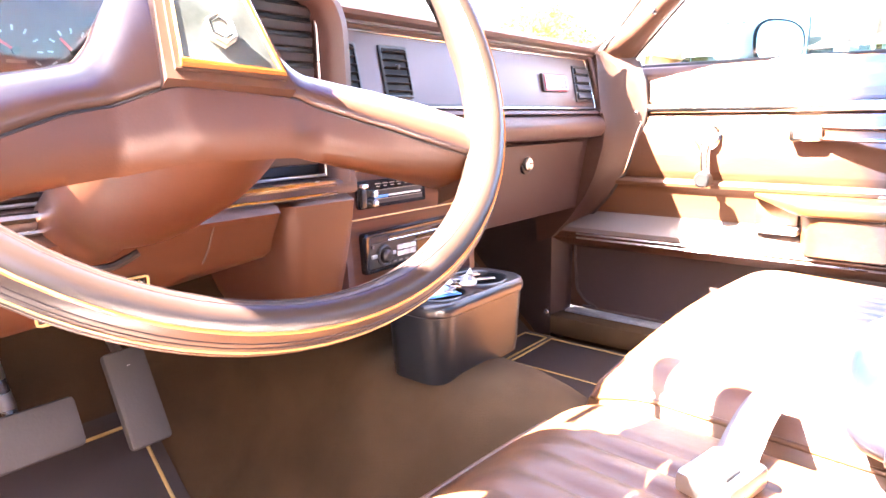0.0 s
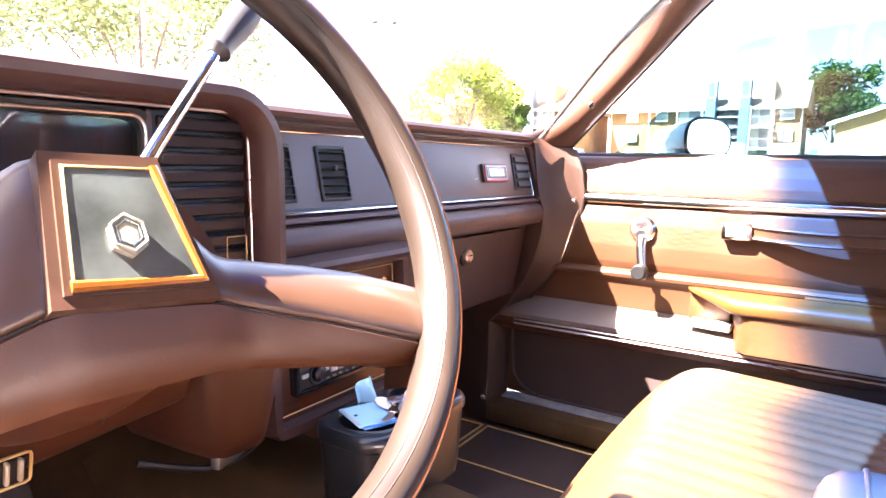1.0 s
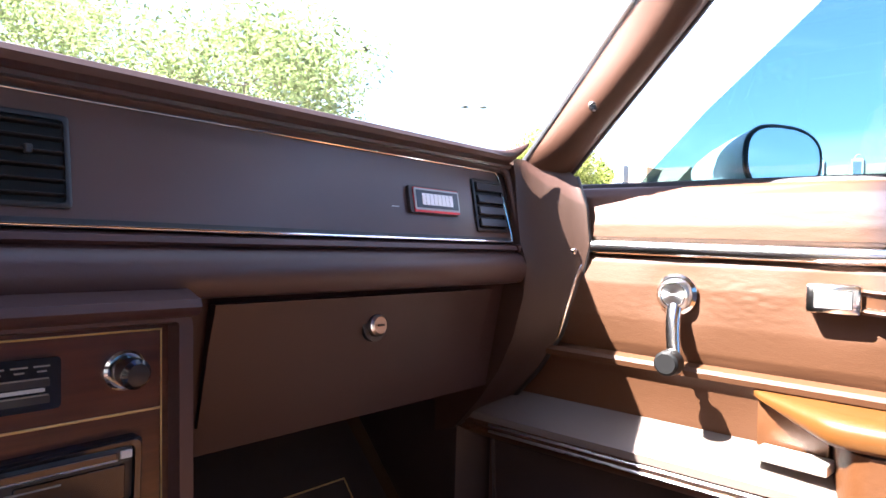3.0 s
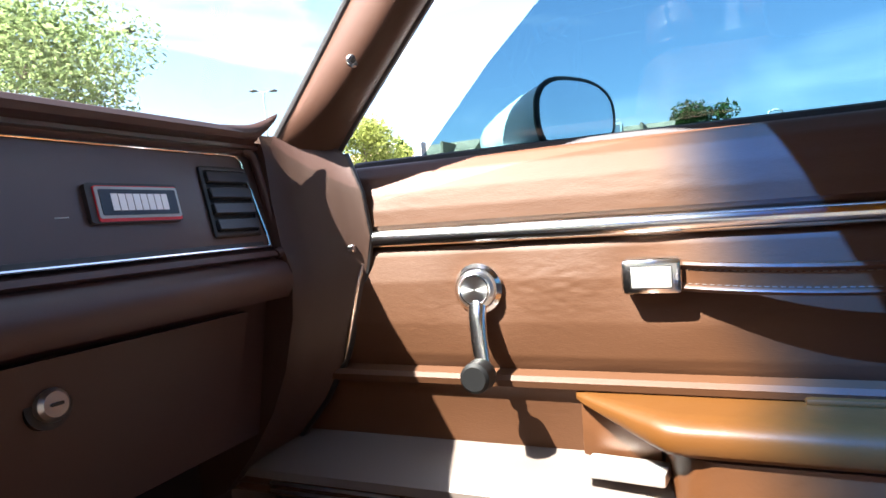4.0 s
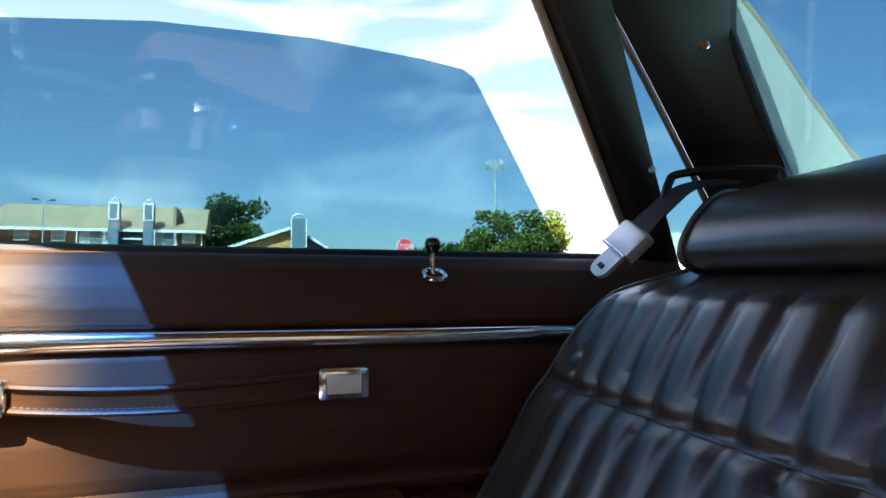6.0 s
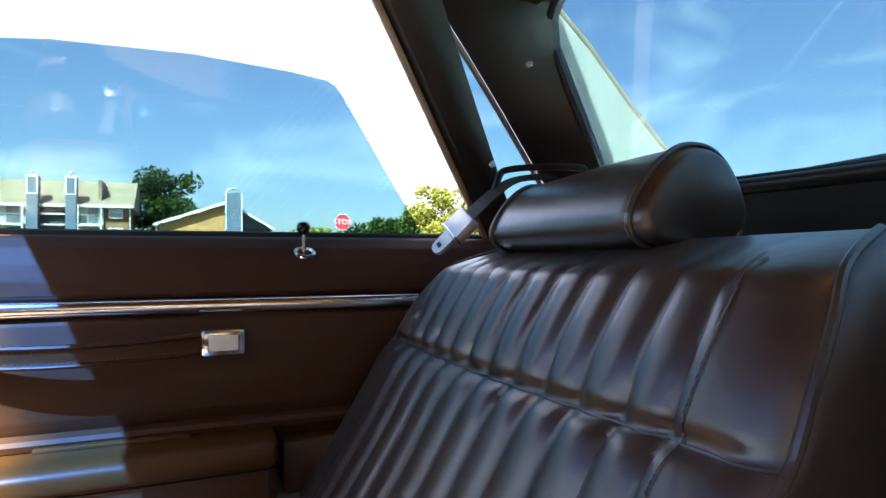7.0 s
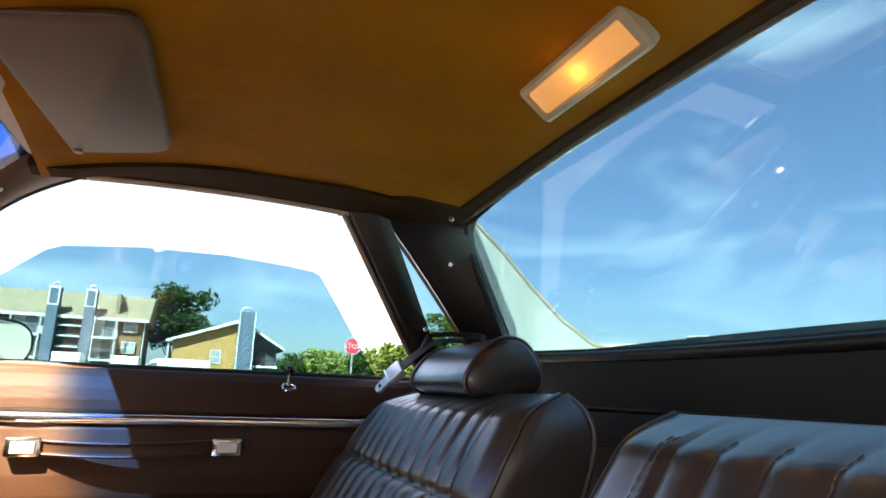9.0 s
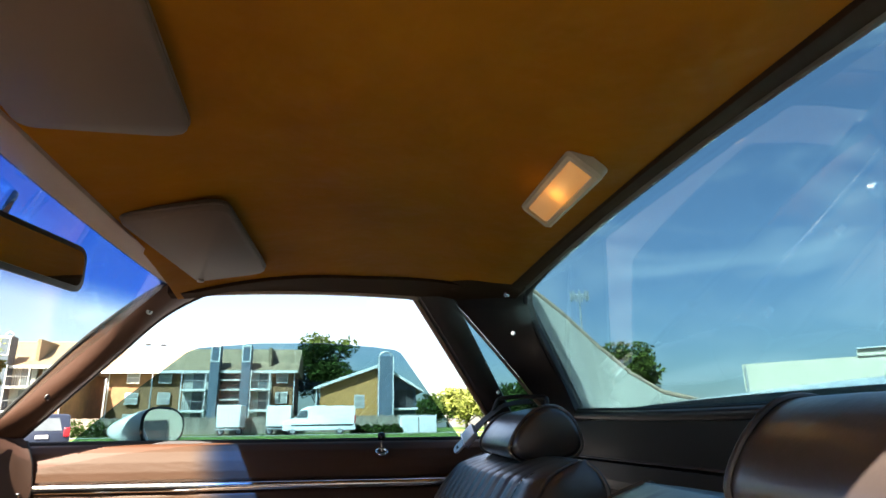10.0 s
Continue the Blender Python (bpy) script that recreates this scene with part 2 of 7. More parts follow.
    'lcd': mat("display_glass", (0.006, 0.007, 0.008), 0.25, vary=0.1),
    'glass': glass_mat("side_glass", (0.350, 0.515, 0.570)),
    'rear_glass': glass_mat("rear_glass", (0.350, 0.515, 0.570)),
    'windshield': glass_mat("windshield_glass", (0.86, 0.90, 0.88), band=(1.183, 1.237, (0.165, 0.375, 0.73))),
    'lens': glow("amber_lens", (0.90, 0.50, 0.17), 0.030),
    'shelf': mat("plum_grey_plastic", (0.105, 0.083, 0.073), 0.38, grain=0.10, grain_scale=600, vary=0.06),
    'satin': mat("satin_steel", (0.80, 0.79, 0.77), 0.42, metal=0.85, grain=0.05, grain_scale=300, vary=0.04),
    'pinstripe': mat("orange_pinstripe", (0.50, 0.17, 0.04), 0.3, vary=0.1),
    'mirror': mat("mirror_silver", (0.86, 0.88, 0.88), 0.015, metal=1.0, vary=0.01),
}


# the lathe marks of spun steel run in circles
tn = M['turned'].node_tree.nodes
lathe = tn.new("ShaderNodeTangent")
lathe.direction_type, lathe.axis = 'RADIAL', 'X'
tn["Principled BSDF"].inputs["Anisotropic"].default_value = 0.85
M['turned'].node_tree.links.new(lathe.outputs["Tangent"], tn["Principled BSDF"].inputs["Tangent"])

# ---- mesh helpers ----
def finish(bm, sharp=38.0):
    bmesh.ops.recalc_face_normals(bm, faces=bm.faces)
    for f in bm.faces:
        f.smooth = True
    lim = radians(sharp)
    for e in bm.edges:
        if len(e.link_faces) == 2 and e.calc_face_angle(0) > lim:
            e.smooth = False
    return bm


def part(name, bm, material, parent=None, label="", sharp=38.0):
    """One mesh object out of a bmesh, under a thing or a part."""
    me = bpy.data.meshes.new(name)
    finish(bm, sharp).to_mesh(me)
    bm.free()
    if isinstance(material, (list, tuple)):
        for x in material:
            me.materials.append(M[x])
    else:
        me.materials.append(M[material])
    ob = new(name, me)
    if parent:
        ob.parent = parent
    if label:
        ob["label"] = label
    return ob


def thing(name, label, category, group="", kind=""):
    return tagged(new(name), label, category, group, kind)


def loft(rings, close=True, caps=True, bm=None):
    bm = bm or bmesh.new()
    vs = [[bm.verts.new(p) for p in r] for r in rings]
    n = len(rings[0])
    for a, b in zip(vs, vs[1:]):
        for i in range(n if close else n - 1):
            j = (i + 1) % n
            bm.faces.new((a[i], a[j], b[j], b[i]))
    if caps and close:
        bm.faces.new(vs[0][::-1])
        bm.faces.new(vs[-1])
    return bm


def rbox(c, s, bev=0.003, seg=2, rot=None, bm=None):
    """A box with rounded edges at centre c, of size s; rot: a matrix."""
    own = bmesh.new()
    bmesh.ops.create_cube(own, size=1)
    bmesh.ops.scale(own, vec=s, verts=own.verts)
    b = min(bev, min(s) * 0.49)
    if b > 0:
        bmesh.ops.bevel(own, geom=list(own.edges), offset=b, segments=seg, profile=0.5, affect='EDGES')
    if rot is not None:
        bmesh.ops.transform(own, matrix=rot.to_4x4(), verts=own.verts)
    bmesh.ops.translate(own, vec=c, verts=own.verts)
    return merge(own, bm)


def merge(own, bm):
    if bm is None:
        return own
    me = bpy.data.meshes.new("tmp")
    own.to_mesh(me)
    own.free()
    bm.from_mesh(me)
    bpy.data.meshes.remove(me)
    return bm


def frame_axes(d):
    d = Vector(d).normalized()
    a = Vector((0, 0, 1)) if abs(d.z) < 0.9 else Vector((1, 0, 0))
    u = d.cross(a).normalized()
    return d, u, u.cross(d)


def tube(pts, r, n=10, closed=False, bm=None, flat=1.0):
    """A round bar along points; r: one radius or one for each point; flat squeezes it."""
    pts = [Vector(p) for p in pts]
    rs = r if isinstance(r, (list, tuple)) else [r] * len(pts)
    rings = []
    prev = None
    m = len(pts)
    for i, p in enumerate(pts):
        if closed:
            d = pts[(i + 1) % m] - pts[i - 1]
        else:
            d = pts[min(i + 1, m - 1)] - pts[max(i - 1, 0)]
        d, u, v = frame_axes(d)
        if prev is not None:
            u = (prev - d * prev.dot(d)).normalized()
            v = u.cross(d)
        prev = u
        rings.append([p + (u * math.cos(2 * math.pi * k / n) + v * flat * math.sin(2 * math.pi * k / n)) * rs[i] for k in range(n)])
    if closed:
        rings.append(rings[0])
        own = loft(rings, True, False)
        bmesh.ops.remove_doubles(own, verts=own.verts, dist=1e-6)
    else:
        own = loft(rings)
    return merge(own, bm)


def cyl(p0, p1, r, n=24, bev=0.0, r2=None, bm=None):
    p0, p1 = Vector(p0), Vector(p1)
    d = (p1 - p0)
    ln = d.length
    d.normalize()
    r2 = r if r2 is None else r2
    if bev:
        return tube([p0, p0 + d * 1e-5, p0 + d * bev, p1 - d * bev, p1 - d * 1e-5, p1],
                    [max(1e-4, r - bev), max(1e-4, r - bev), r, r2, max(1e-4, r2 - bev), max(1e-4, r2 - bev)], n, bm=bm)
    return tube([p0, p0 + d * ln * 0.5, p1], [r, (r + r2) / 2, r2], n, bm=bm)


def extrude(profile, axis, a, b, n=1, bm=None):
    """A closed outline of two coordinates, drawn along axis from a to b."""
    rings = []
    for i in range(n + 1):
        t = a + (b - a) * i / n
        if axis == 'x':
            rings.append([(t, p, q) for p, q in profile])
        elif axis == 'y':
            rings.append([(p, t, q) for p, q in profile])
        else:
            rings.append([(p, q, t) for p, q in profile])
    return loft(rings, bm=bm)


def bevel_all(bm, off, seg=2, angle=25.0):
    es = [e for e in bm.edges if len(e.link_faces) == 2 and e.calc_face_angle(0) > radians(angle)]
    bmesh.ops.bevel(bm, geom=es, offset=off, segments=seg, profile=0.5, affect='EDGES', clamp_overlap=True)
    return bm


def sheet(f, nu, nv, thick, bm=None):
    """A slab over f(u, v), 0 to 1 each, with the other face thick away along its normals."""
    grid = [[Vector(f(i / nu, j / nv)) for j in range(nv + 1)] for i in range(nu + 1)]
    own = bmesh.new()
    top = [[own.verts.new(p) for p in r] for r in grid]
    low = []
    for i in range(nu + 1):
        row = []
        for j in range(nv + 1):
            du = grid[min(i + 1, nu)][j] - grid[max(i - 1, 0)][j]
            dv = grid[i][min(j + 1, nv)] - grid[i][max(j - 1, 0)]
            row.append(own.verts.new(grid[i][j] - du.cross(dv).normalized() * thick))
        low.append(row)
    for i in range(nu):
        for j in range(nv):
            own.faces.new((top[i][j], top[i + 1][j], top[i + 1][j + 1], top[i][j + 1]))
            own.faces.new((low[i][j], low[i][j + 1], low[i + 1][j + 1], low[i + 1][j]))
    for i in range(nu):
        own.faces.new((top[i][0], low[i][0], low[i + 1][0], top[i + 1][0]))
        own.faces.new((top[i][nv], top[i + 1][nv], low[i + 1][nv], low[i][nv]))
    for j in range(nv):
        own.faces.new((top[0][j], top[0][j + 1], low[0][j + 1], low[0][j]))
        own.faces.new((top[nu][j], low[nu][j], low[nu][j + 1], top[nu][j + 1]))
    return merge(own, bm)


def plate(outline, origin, u, v, thick, bev=0.0, bm=None):
    """A flat plate: a 2D outline in the axes u, v at origin, thick along -(u x v)."""
    u, v, o = Vector(u).normalized(), Vector(v).normalized(), Vector(origin)
    n = u.cross(v)
    own = loft([[o + u * a + v * b for a, b in outline], [o + u * a + v * b - n * thick for a, b in outline]])
    if bev:
        bevel_all(own, bev)
    return merge(own, bm)


def round_rect(w, h, r, seg=5):
    pts = []
    for cx, cy, a0 in ((w / 2 - r, h / 2 - r, 0), (-w / 2 + r, h / 2 - r, 90), (-w / 2 + r, -h / 2 + r, 180), (w / 2 - r, -h / 2 + r, 270)):
        for k in range(seg + 1):
            a = radians(a0 + 90 * k / seg)
            pts.append((cx + r * math.cos(a), cy + r * math.sin(a)))
    return pts


def smooth_path(pts, n=8):
    """Points along a smooth curve through pts."""
    P = [Vector(p) for p in pts]
    out = []
    for i in range(len(P) - 1):
        p0, p1, p2, p3 = P[max(i - 1, 0)], P[i], P[i + 1], P[min(i + 2, len(P) - 1)]
        for k in range(n):
            t = k / n
            out.append(0.5 * ((2 * p1) + (p2 - p0) * t + (2 * p0 - 5 * p1 + 4 * p2 - p3) * t * t + (3 * p1 - p0 - 3 * p2 + p3) * t ** 3))
    out.append(P[-1])
    return out


def lerp(a, b, t):
    return a + (b - a) * t


# ---- cabin shell ----
# x to the passenger side, y to the front, z up from the road

# floor pan with the tunnel in the middle and the toe board at the front
def floor_z(x, y):
    z = 0.335
    k = min(1, max(0, (y - 0.28) / 0.36))
    hump = math.exp(-(x / 0.140) ** 4) * (0.10 + 0.118 * k * k * (3 - 2 * k))
    toe = max(0, y - 0.99) * 0.95
    return max(z + hump, z + toe)


floor = part("floor", sheet(lambda a, b: (lerp(-0.74, 0.74, a), lerp(-0.46, 1.40, b), floor_z(lerp(-0.74, 0.74, a), lerp(-0.46, 1.40, b))), 48, 40, 0.03), 'carpet')
tagged(floor, "brown cut-pile carpet over the floor pan and tunnel", "floor", kind="structure")

# firewall
firewall = part("wall_front", rbox((0, 1.41, 0.61), (1.5, 0.04, 0.58), 0.004), 'carpet')
tagged(firewall, "dark carpeted firewall below the dashboard", "wall", kind="structure")

# kick panels beside the feet
for side in (1, -1):
    kick = part("kick_panel", extrude([(side * 0.700, 0.915), (side * 0.735, 0.915), (side * 0.735, 1.39), (side * 0.715, 1.39), (side * 0.690, 1.00), (side * 0.672, 0.955), (side * 0.672, 0.935)], 'z', 0.33, 0.90), 'kick')
    tagged(kick, "dark brown plastic kick panel beside the footwell", "panel", kind="structure")
    part("screw", cyl((side * 0.668, 0.945, 0.402), (side * 0.676, 0.945, 0.402), 0.006, 12, 0.0015), 'chrome', kick)

# door sill plates
for side in (1, -1):
    sill = thing("sill_plate", "ribbed aluminium door sill plate along the floor edge", "sill plate", kind="structure")
    part("plate", rbox((side * 0.700, 0.33, 0.378), (0.095, 1.20, 0.05), 0.010), 'carpet', sill)
    part("scuff_strip", rbox((side * 0.714, 0.33, 0.404), (0.036, 1.16, 0.008), 0.002), 'alloy', sill, "scuffed aluminium strip")
    for k in range(5):
        part("rib", rbox((side * (0.702 + 0.006 * k), 0.33, 0.409), (0.003, 1.14, 0.003), 0.001, 1), 'alloy', sill)
    # body sill below the door
    part("rocker", rbox((side * 0.775, 0.33, 0.29), (0.12, 1.50, 0.20), 0.02), 'white_paint', sill, "white painted rocker panel")

# rear bulkhead behind the seats
bulk = thing("wall_rear", "dark brown trimmed bulkhead behind the seats", "wall", kind="structure")
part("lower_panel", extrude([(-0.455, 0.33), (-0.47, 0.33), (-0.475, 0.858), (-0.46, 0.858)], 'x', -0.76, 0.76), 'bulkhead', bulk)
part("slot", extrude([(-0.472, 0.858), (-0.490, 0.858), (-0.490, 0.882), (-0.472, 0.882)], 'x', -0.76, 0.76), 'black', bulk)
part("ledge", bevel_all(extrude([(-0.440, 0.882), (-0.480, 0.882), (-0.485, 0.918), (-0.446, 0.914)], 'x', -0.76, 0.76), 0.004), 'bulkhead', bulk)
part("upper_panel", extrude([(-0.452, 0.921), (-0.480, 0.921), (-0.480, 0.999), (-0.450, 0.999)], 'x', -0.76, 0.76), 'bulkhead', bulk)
part("top_roll", tube([(x, -0.452, 1.016 - 0.014 * (1 - (x / 0.70) ** 2)) for x in np.linspace(-0.70, 0.70, 16)], 0.010, 10), 'black', bulk)
part("seam_bead", tube([(-0.75, -0.452, 0.920), (0.75, -0.452, 0.920)], 0.002, 8), 'trim', bulk)

# headliner: one curved ceiling
def roof_z(x, y):
    z = 1.347 - 0.034 * (abs(x) / 0.55) ** 2.4
    if y < 0.0:
        q = min(-y, 0.20) + 0.35 * max(0, -y - 0.20)
        z -= 0.046 * (q / 0.25) ** 2 * (1 - 0.52 * min(1, abs(x) / 0.575) ** 4)
    if y > 0.15:
        z -= 0.048 * ((y - 0.15) / 0.30) ** 1.8
    return z


def roof_half(y):
    return 0.575 + 0.015 * math.sin((y + 0.3) * 3.0)


ceiling = part("ceiling", sheet(lambda a, b: (lerp(-1, 1, a) * roof_half(lerp(-0.285, 0.455, b)), lerp(-0.285, 0.455, b),
                                              roof_z(lerp(-1, 1, a) * 0.575, lerp(-0.285, 0.455, b))), 40, 30, -0.012), 'headliner')
tagged(ceiling, "amber-brown cloth headliner, bowed across the roof", "ceiling", kind="structure")

# outer roof skin
roof = part("roof", sheet(lambda a, b: (lerp(-0.66, 0.66, a), lerp(-0.36, 0.50, b), roof_z(lerp(-0.6, 0.6, a), lerp(-0.27, 0.45, b)) + 0.035), 24, 20, -0.006), 'white_paint')
tagged(roof, "white painted steel roof skin", "roof", kind="structure")


def both(build):
    for side in (1, -1):
        build(side)


GX = lambda z: 0.797 - 0.42 * (z - 0.959)         # the side glass leans inwards


# roof side rails above the door glass
def side_rail(s):
    rail = thing("roof_rail", "brown roof side rail trim above the door glass", "trim", kind="structure")
    ys = np.linspace(0.47, -0.16, 22)
    rings = []
    for y in ys:
        zr = 1.298 - 0.012 * ((y - 0.18) / 0.3) ** 2
        zi = roof_z(0.56, min(0.42, y))
        rings.append([(s * 0.5545, y, zi + 0.002), (s * 0.556, y, zi - 0.0045), (s * 0.590, y, zi - 0.009), (s * 0.620, y, zr - 0.001), (s * 0.640, y, zr - 0.004), (s * 0.668, y, zr + 0.004), (s * 0.675, y, zr + 0.07), (s * 0.560, y, zi + 0.06)])
    part("trim", loft(rings), 'header_trim', rail)
    part("bead", tube([(s * 0.642, y, 1.293 - 0.012 * ((y - 0.18) / 0.3) ** 2) for y in np.linspace(0.40, -0.08, 18)], 0.006, 8), 'tan_trim', rail, "tan weatherstrip bead")
    # coat of rubber outside it
    part("seal", tube([(s * 0.662, y, 1.299 - 0.012 * ((y - 0.18) / 0.3) ** 2) for y in np.linspace(0.42, -0.10, 18)], 0.007, 8), 'rubber', rail)


both(side_rail)


# windscreen pillars
def a_pillar(s):
    pil = thing("windscreen_pillar", "brown moulded trim on the slanted windscreen pillar", "pillar", kind="structure")
    front = smooth_path([(0.684, 0.870, 0.955), (0.676, 0.815, 1.005), (0.660, 0.672, 1.163), (0.600, 0.555, 1.245), (0.545, 0.465, 1.290)], 6)
    rear = smooth_path([(0.738, 0.815, 0.945), (0.719, 0.780, 0.975), (0.682, 0.609, 1.135), (0.657, 0.494, 1.240), (0.640, 0.388, 1.297)], 6)
    swell = Vector((-0.016, -0.014, -0.006))
    skin = lambda f, r, t: lerp(f, r, t) + swell * math.sin(math.pi * t) ** 0.75 * min(1.0, max(0.0, (f.z - 0.965) / 0.10))
    rings = []
    for f, r in zip(front, rear):
        ring = [f + Vector((0.008, 0.006, 0.001))] + [skin(f, r, t) for t in np.linspace(0, 1, 11)] + [r + Vector((0.012, 0.004, 0)), (f + r) / 2 + Vector((0.055, 0.035, 0.02))]
        rings.append([(s * p.x, p.y, p.z) for p in ring])
    part("trim", loft(rings), 'pillar_trim', pil, sharp=60.0)
    part("windscreen_seal", tube([(s * (p.x + 0.001), p.y + 0.005, p.z + 0.001) for p in front], 0.0040, 8), 'rubber', pil)
    part("door_seal", tube([(s * (p.x + 0.006), p.y + 0.003, p.z) for p in rear], 0.005, 8), 'rubber', pil)
    for zs in (1.080, 1.238):
        f, r = min(zip(front, rear), key=lambda q: abs((q[0].z + q[1].z) / 2 - zs))
        p0 = skin(f, r, 0.42)
        n = Vector((-0.75, -0.62, -0.2)).normalized()
        at_ = lambda d: [s * (p0.x + n.x * d), p0.y + n.y * d, p0.z + n.z * d]
        sc = part("screw", cyl(at_(-0.002), at_(0.0016), 0.0068, 16, 0.0010), 'dull_chrome', pil, "bright trim screw")
        part("screw_slot", cyl(at_(0.0016), at_(0.0019), 0.0022, 8), 'black', sc)


both(a_pillar)


# pillars behind the doors
def b_pillar(s):
    pil = thing("door_pillar", "dark brown plastic pillar trim behind the door window", "pillar", kind="structure")
    rings = []
    for t in np.linspace(0, 1, 12):
        z = lerp(1.285, 0.93, t)
        yf = lerp(-0.062, -0.318, t)
        yr = lerp(-0.156, -0.372, t)
        xg = GX(z) - 0.015
        rings.append([(s * xg, yf, z), (s * (xg - 0.016), yf - 0.008, z), (s * (xg - 0.024), (yf + yr) / 2, z), (s * (xg - 0.016), yr + 0.006, z), (s * xg, yr, z), (s * (xg + 0.03), yr - 0.004, z), (s * (xg + 0.03), yf - 0.040, z)])
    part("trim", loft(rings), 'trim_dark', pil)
    part("edge_bead", tube([(s * (GX(z) - 0.016), lerp(-0.058, -0.314, (1.285 - z) / 0.355), z) for z in np.linspace(1.285, 0.93, 14)], 0.0055, 8), 'tan_trim', pil, "tan edge bead facing the window")
    part("screw", cyl((s * 0.722, -0.272, 1.070), (s * 0.712, -0.272, 1.070), 0.006, 12, 0.0015), 'chrome', pil)


both(b_pillar)


# fixed quarter windows and sail panels
def quarter(s):
    win = thing("quarter_window", "tinted fixed triangular quarter window", "window", kind="structure")
    o = [Vector((s * (GX(z) + 0.004), y, z)) for y, z in ((-0.150, 1.285), (-0.47, 0.97), (-0.36, 0.955))]
    bm = loft([o, [p + Vector((s * 0.004, 0, 0.001)) for p in o]])
    part("pane", bm, 'rear_glass', win)
    edge = [(s * (lerp(0.655, 0.775, t) + 0.002), lerp(-0.150, -0.445, t ** 0.95) + 0.004, lerp(1.285, 0.985, t) - 0.002) for t in np.linspace(0.02, 0.98, 12)]
    part("frame", tube(edge, 0.0045, 8), 'tan_trim', win, "pale beaded window frame")
    cr = []
    for y in np.linspace(-0.050, -0.300, 12):
        k = min(1, max(0, (-0.05 - y) / 0.15))
        k = k * k * (3 - 2 * k)
        xi = lerp(0.586, 0.520, k)
        zi = roof_z(min(0.575, xi), max(y, -0.262)) + lerp(0.006, -0.003, k)
        cr.append([(s * xi, y, zi + 0.002), (s * (xi + 0.010), y, zi - 0.004), (s * 0.615, y, lerp(1.296, 1.284, k)), (s * 0.655, y, 1.281), (s * 0.69, y, 1.30), (s * 0.69, y, 1.355), (s * xi, y, 1.355)])
    corner = part("roof_corner", loft(cr), 'header_trim')
    tagged(corner, "brown trim at the rear roof corner", "trim", kind="structure")
    sail = thing("sail_pillar", "dark brown plastic trim over the rear roof pillar", "pillar", kind="structure")
    rings = []
    for t in np.linspace(0, 1, 24):
        # from the roof corner down to the bulkhead
        f = Vector((lerp(0.655, 0.775, t), lerp(-0.150, -0.445, t ** 0.95), lerp(1.285, 0.985, t)))
        tk = (0, 0.12, 0.3, 0.45, 0.65, 0.8, 1)
        r = Vector((float(np.interp(t, tk, (0.590, 0.634, 0.658, 0.662, 0.662, 0.657, 0.654))), float(np.interp(t, tk, (-0.318, -0.328, -0.348, -0.367, -0.395, -0.420, -0.446))), float(np.interp(t, tk, (1.300, 1.282, 1.235, 1.198, 1.137, 1.083, 1.012)))))
        mid = (f + r) / 2 + Vector((-0.004, 0.006, -0.004)) * (1 - 0.5 * t)
        rings.append([(s * p.x, p.y, p.z) for p in (f, lerp(f, mid, 0.5) + Vector((-0.003, 0.001, 0)), mid, lerp(r, mid, 0.5) + Vector((-0.001, 0.003, 0)), r, r + Vector((0.01, -0.02, 0.0)), f + Vector((0.03, -0.05, 0.02)))])
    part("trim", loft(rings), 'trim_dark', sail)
    for c in ((0.560, -0.262, 1.278), (0.648, -0.300, 1.204), (0.700, -0.408, 1.090)):
        d = Vector((-0.8, 0.55, -0.1)).normalized()
        part("screw", cyl((s * c[0], c[1], c[2]), (s * (c[0] + d.x * 0.012), c[1] + d.y * 0.012, c[2] + d.z * 0.012), 0.006, 12, 0.0015), 'chrome', sail)


both(quarter)

# header above the rear window
def header_ring(x):
    e = min(1, abs(x) / 0.6)
    y0 = -0.258 - 0.010 * (1 - e ** 2)
    xz = min(0.575, abs(x))
    zr = roof_z(xz, -0.262)
    pts = [(y0, roof_z(xz, y0) + 0.002), (y0 - 0.005, roof_z(xz, y0 - 0.005) - 0.004), (y0 - 0.013, zr - 0.0055), (-0.290, zr - 0.005), (-0.300, zr - 0.002), (-0.318, max(zr, 1.288) + 0.014), (-0.330, 1.336 - 0.040 * e ** 3), (-0.330, 1.362), (y0, 1.362)]
    return [(x, y, z) for y, z in pts]


rear_header = part("rear_header", loft([header_ring(x) for x in np.linspace(-0.645, 0.645, 40)]), 'header_trim')
tagged(rear_header, "brown trim roll above the rear window", "trim", kind="structure")
part("lip", tube([(x, -0.300, roof_z(min(0.575, abs(x)), -0.262) - 0.003) for x in np.linspace(-0.60, 0.60, 32)], 0.0045, 8), 'lip_grey', rear_header, "pale grey-green lip against the glass")

# rear window
rear_win = thing("window_rear", "wide tinted rear window with clear streaks", "window", kind="structure")


def rear_glass(a, b):
    x = lerp(-1, 1, a)
    w = lerp(0.668, 0.664, b) - 0.05 * max(0, (b - 0.88) / 0.12) ** 2
    return (x * w, lerp(-0.456, -0.326, b) - 0.012 * (1 - x * x), lerp(1.022 - 0.014 * (1 - x * x), 1.338 - 0.042 * abs(x) ** 3, b))


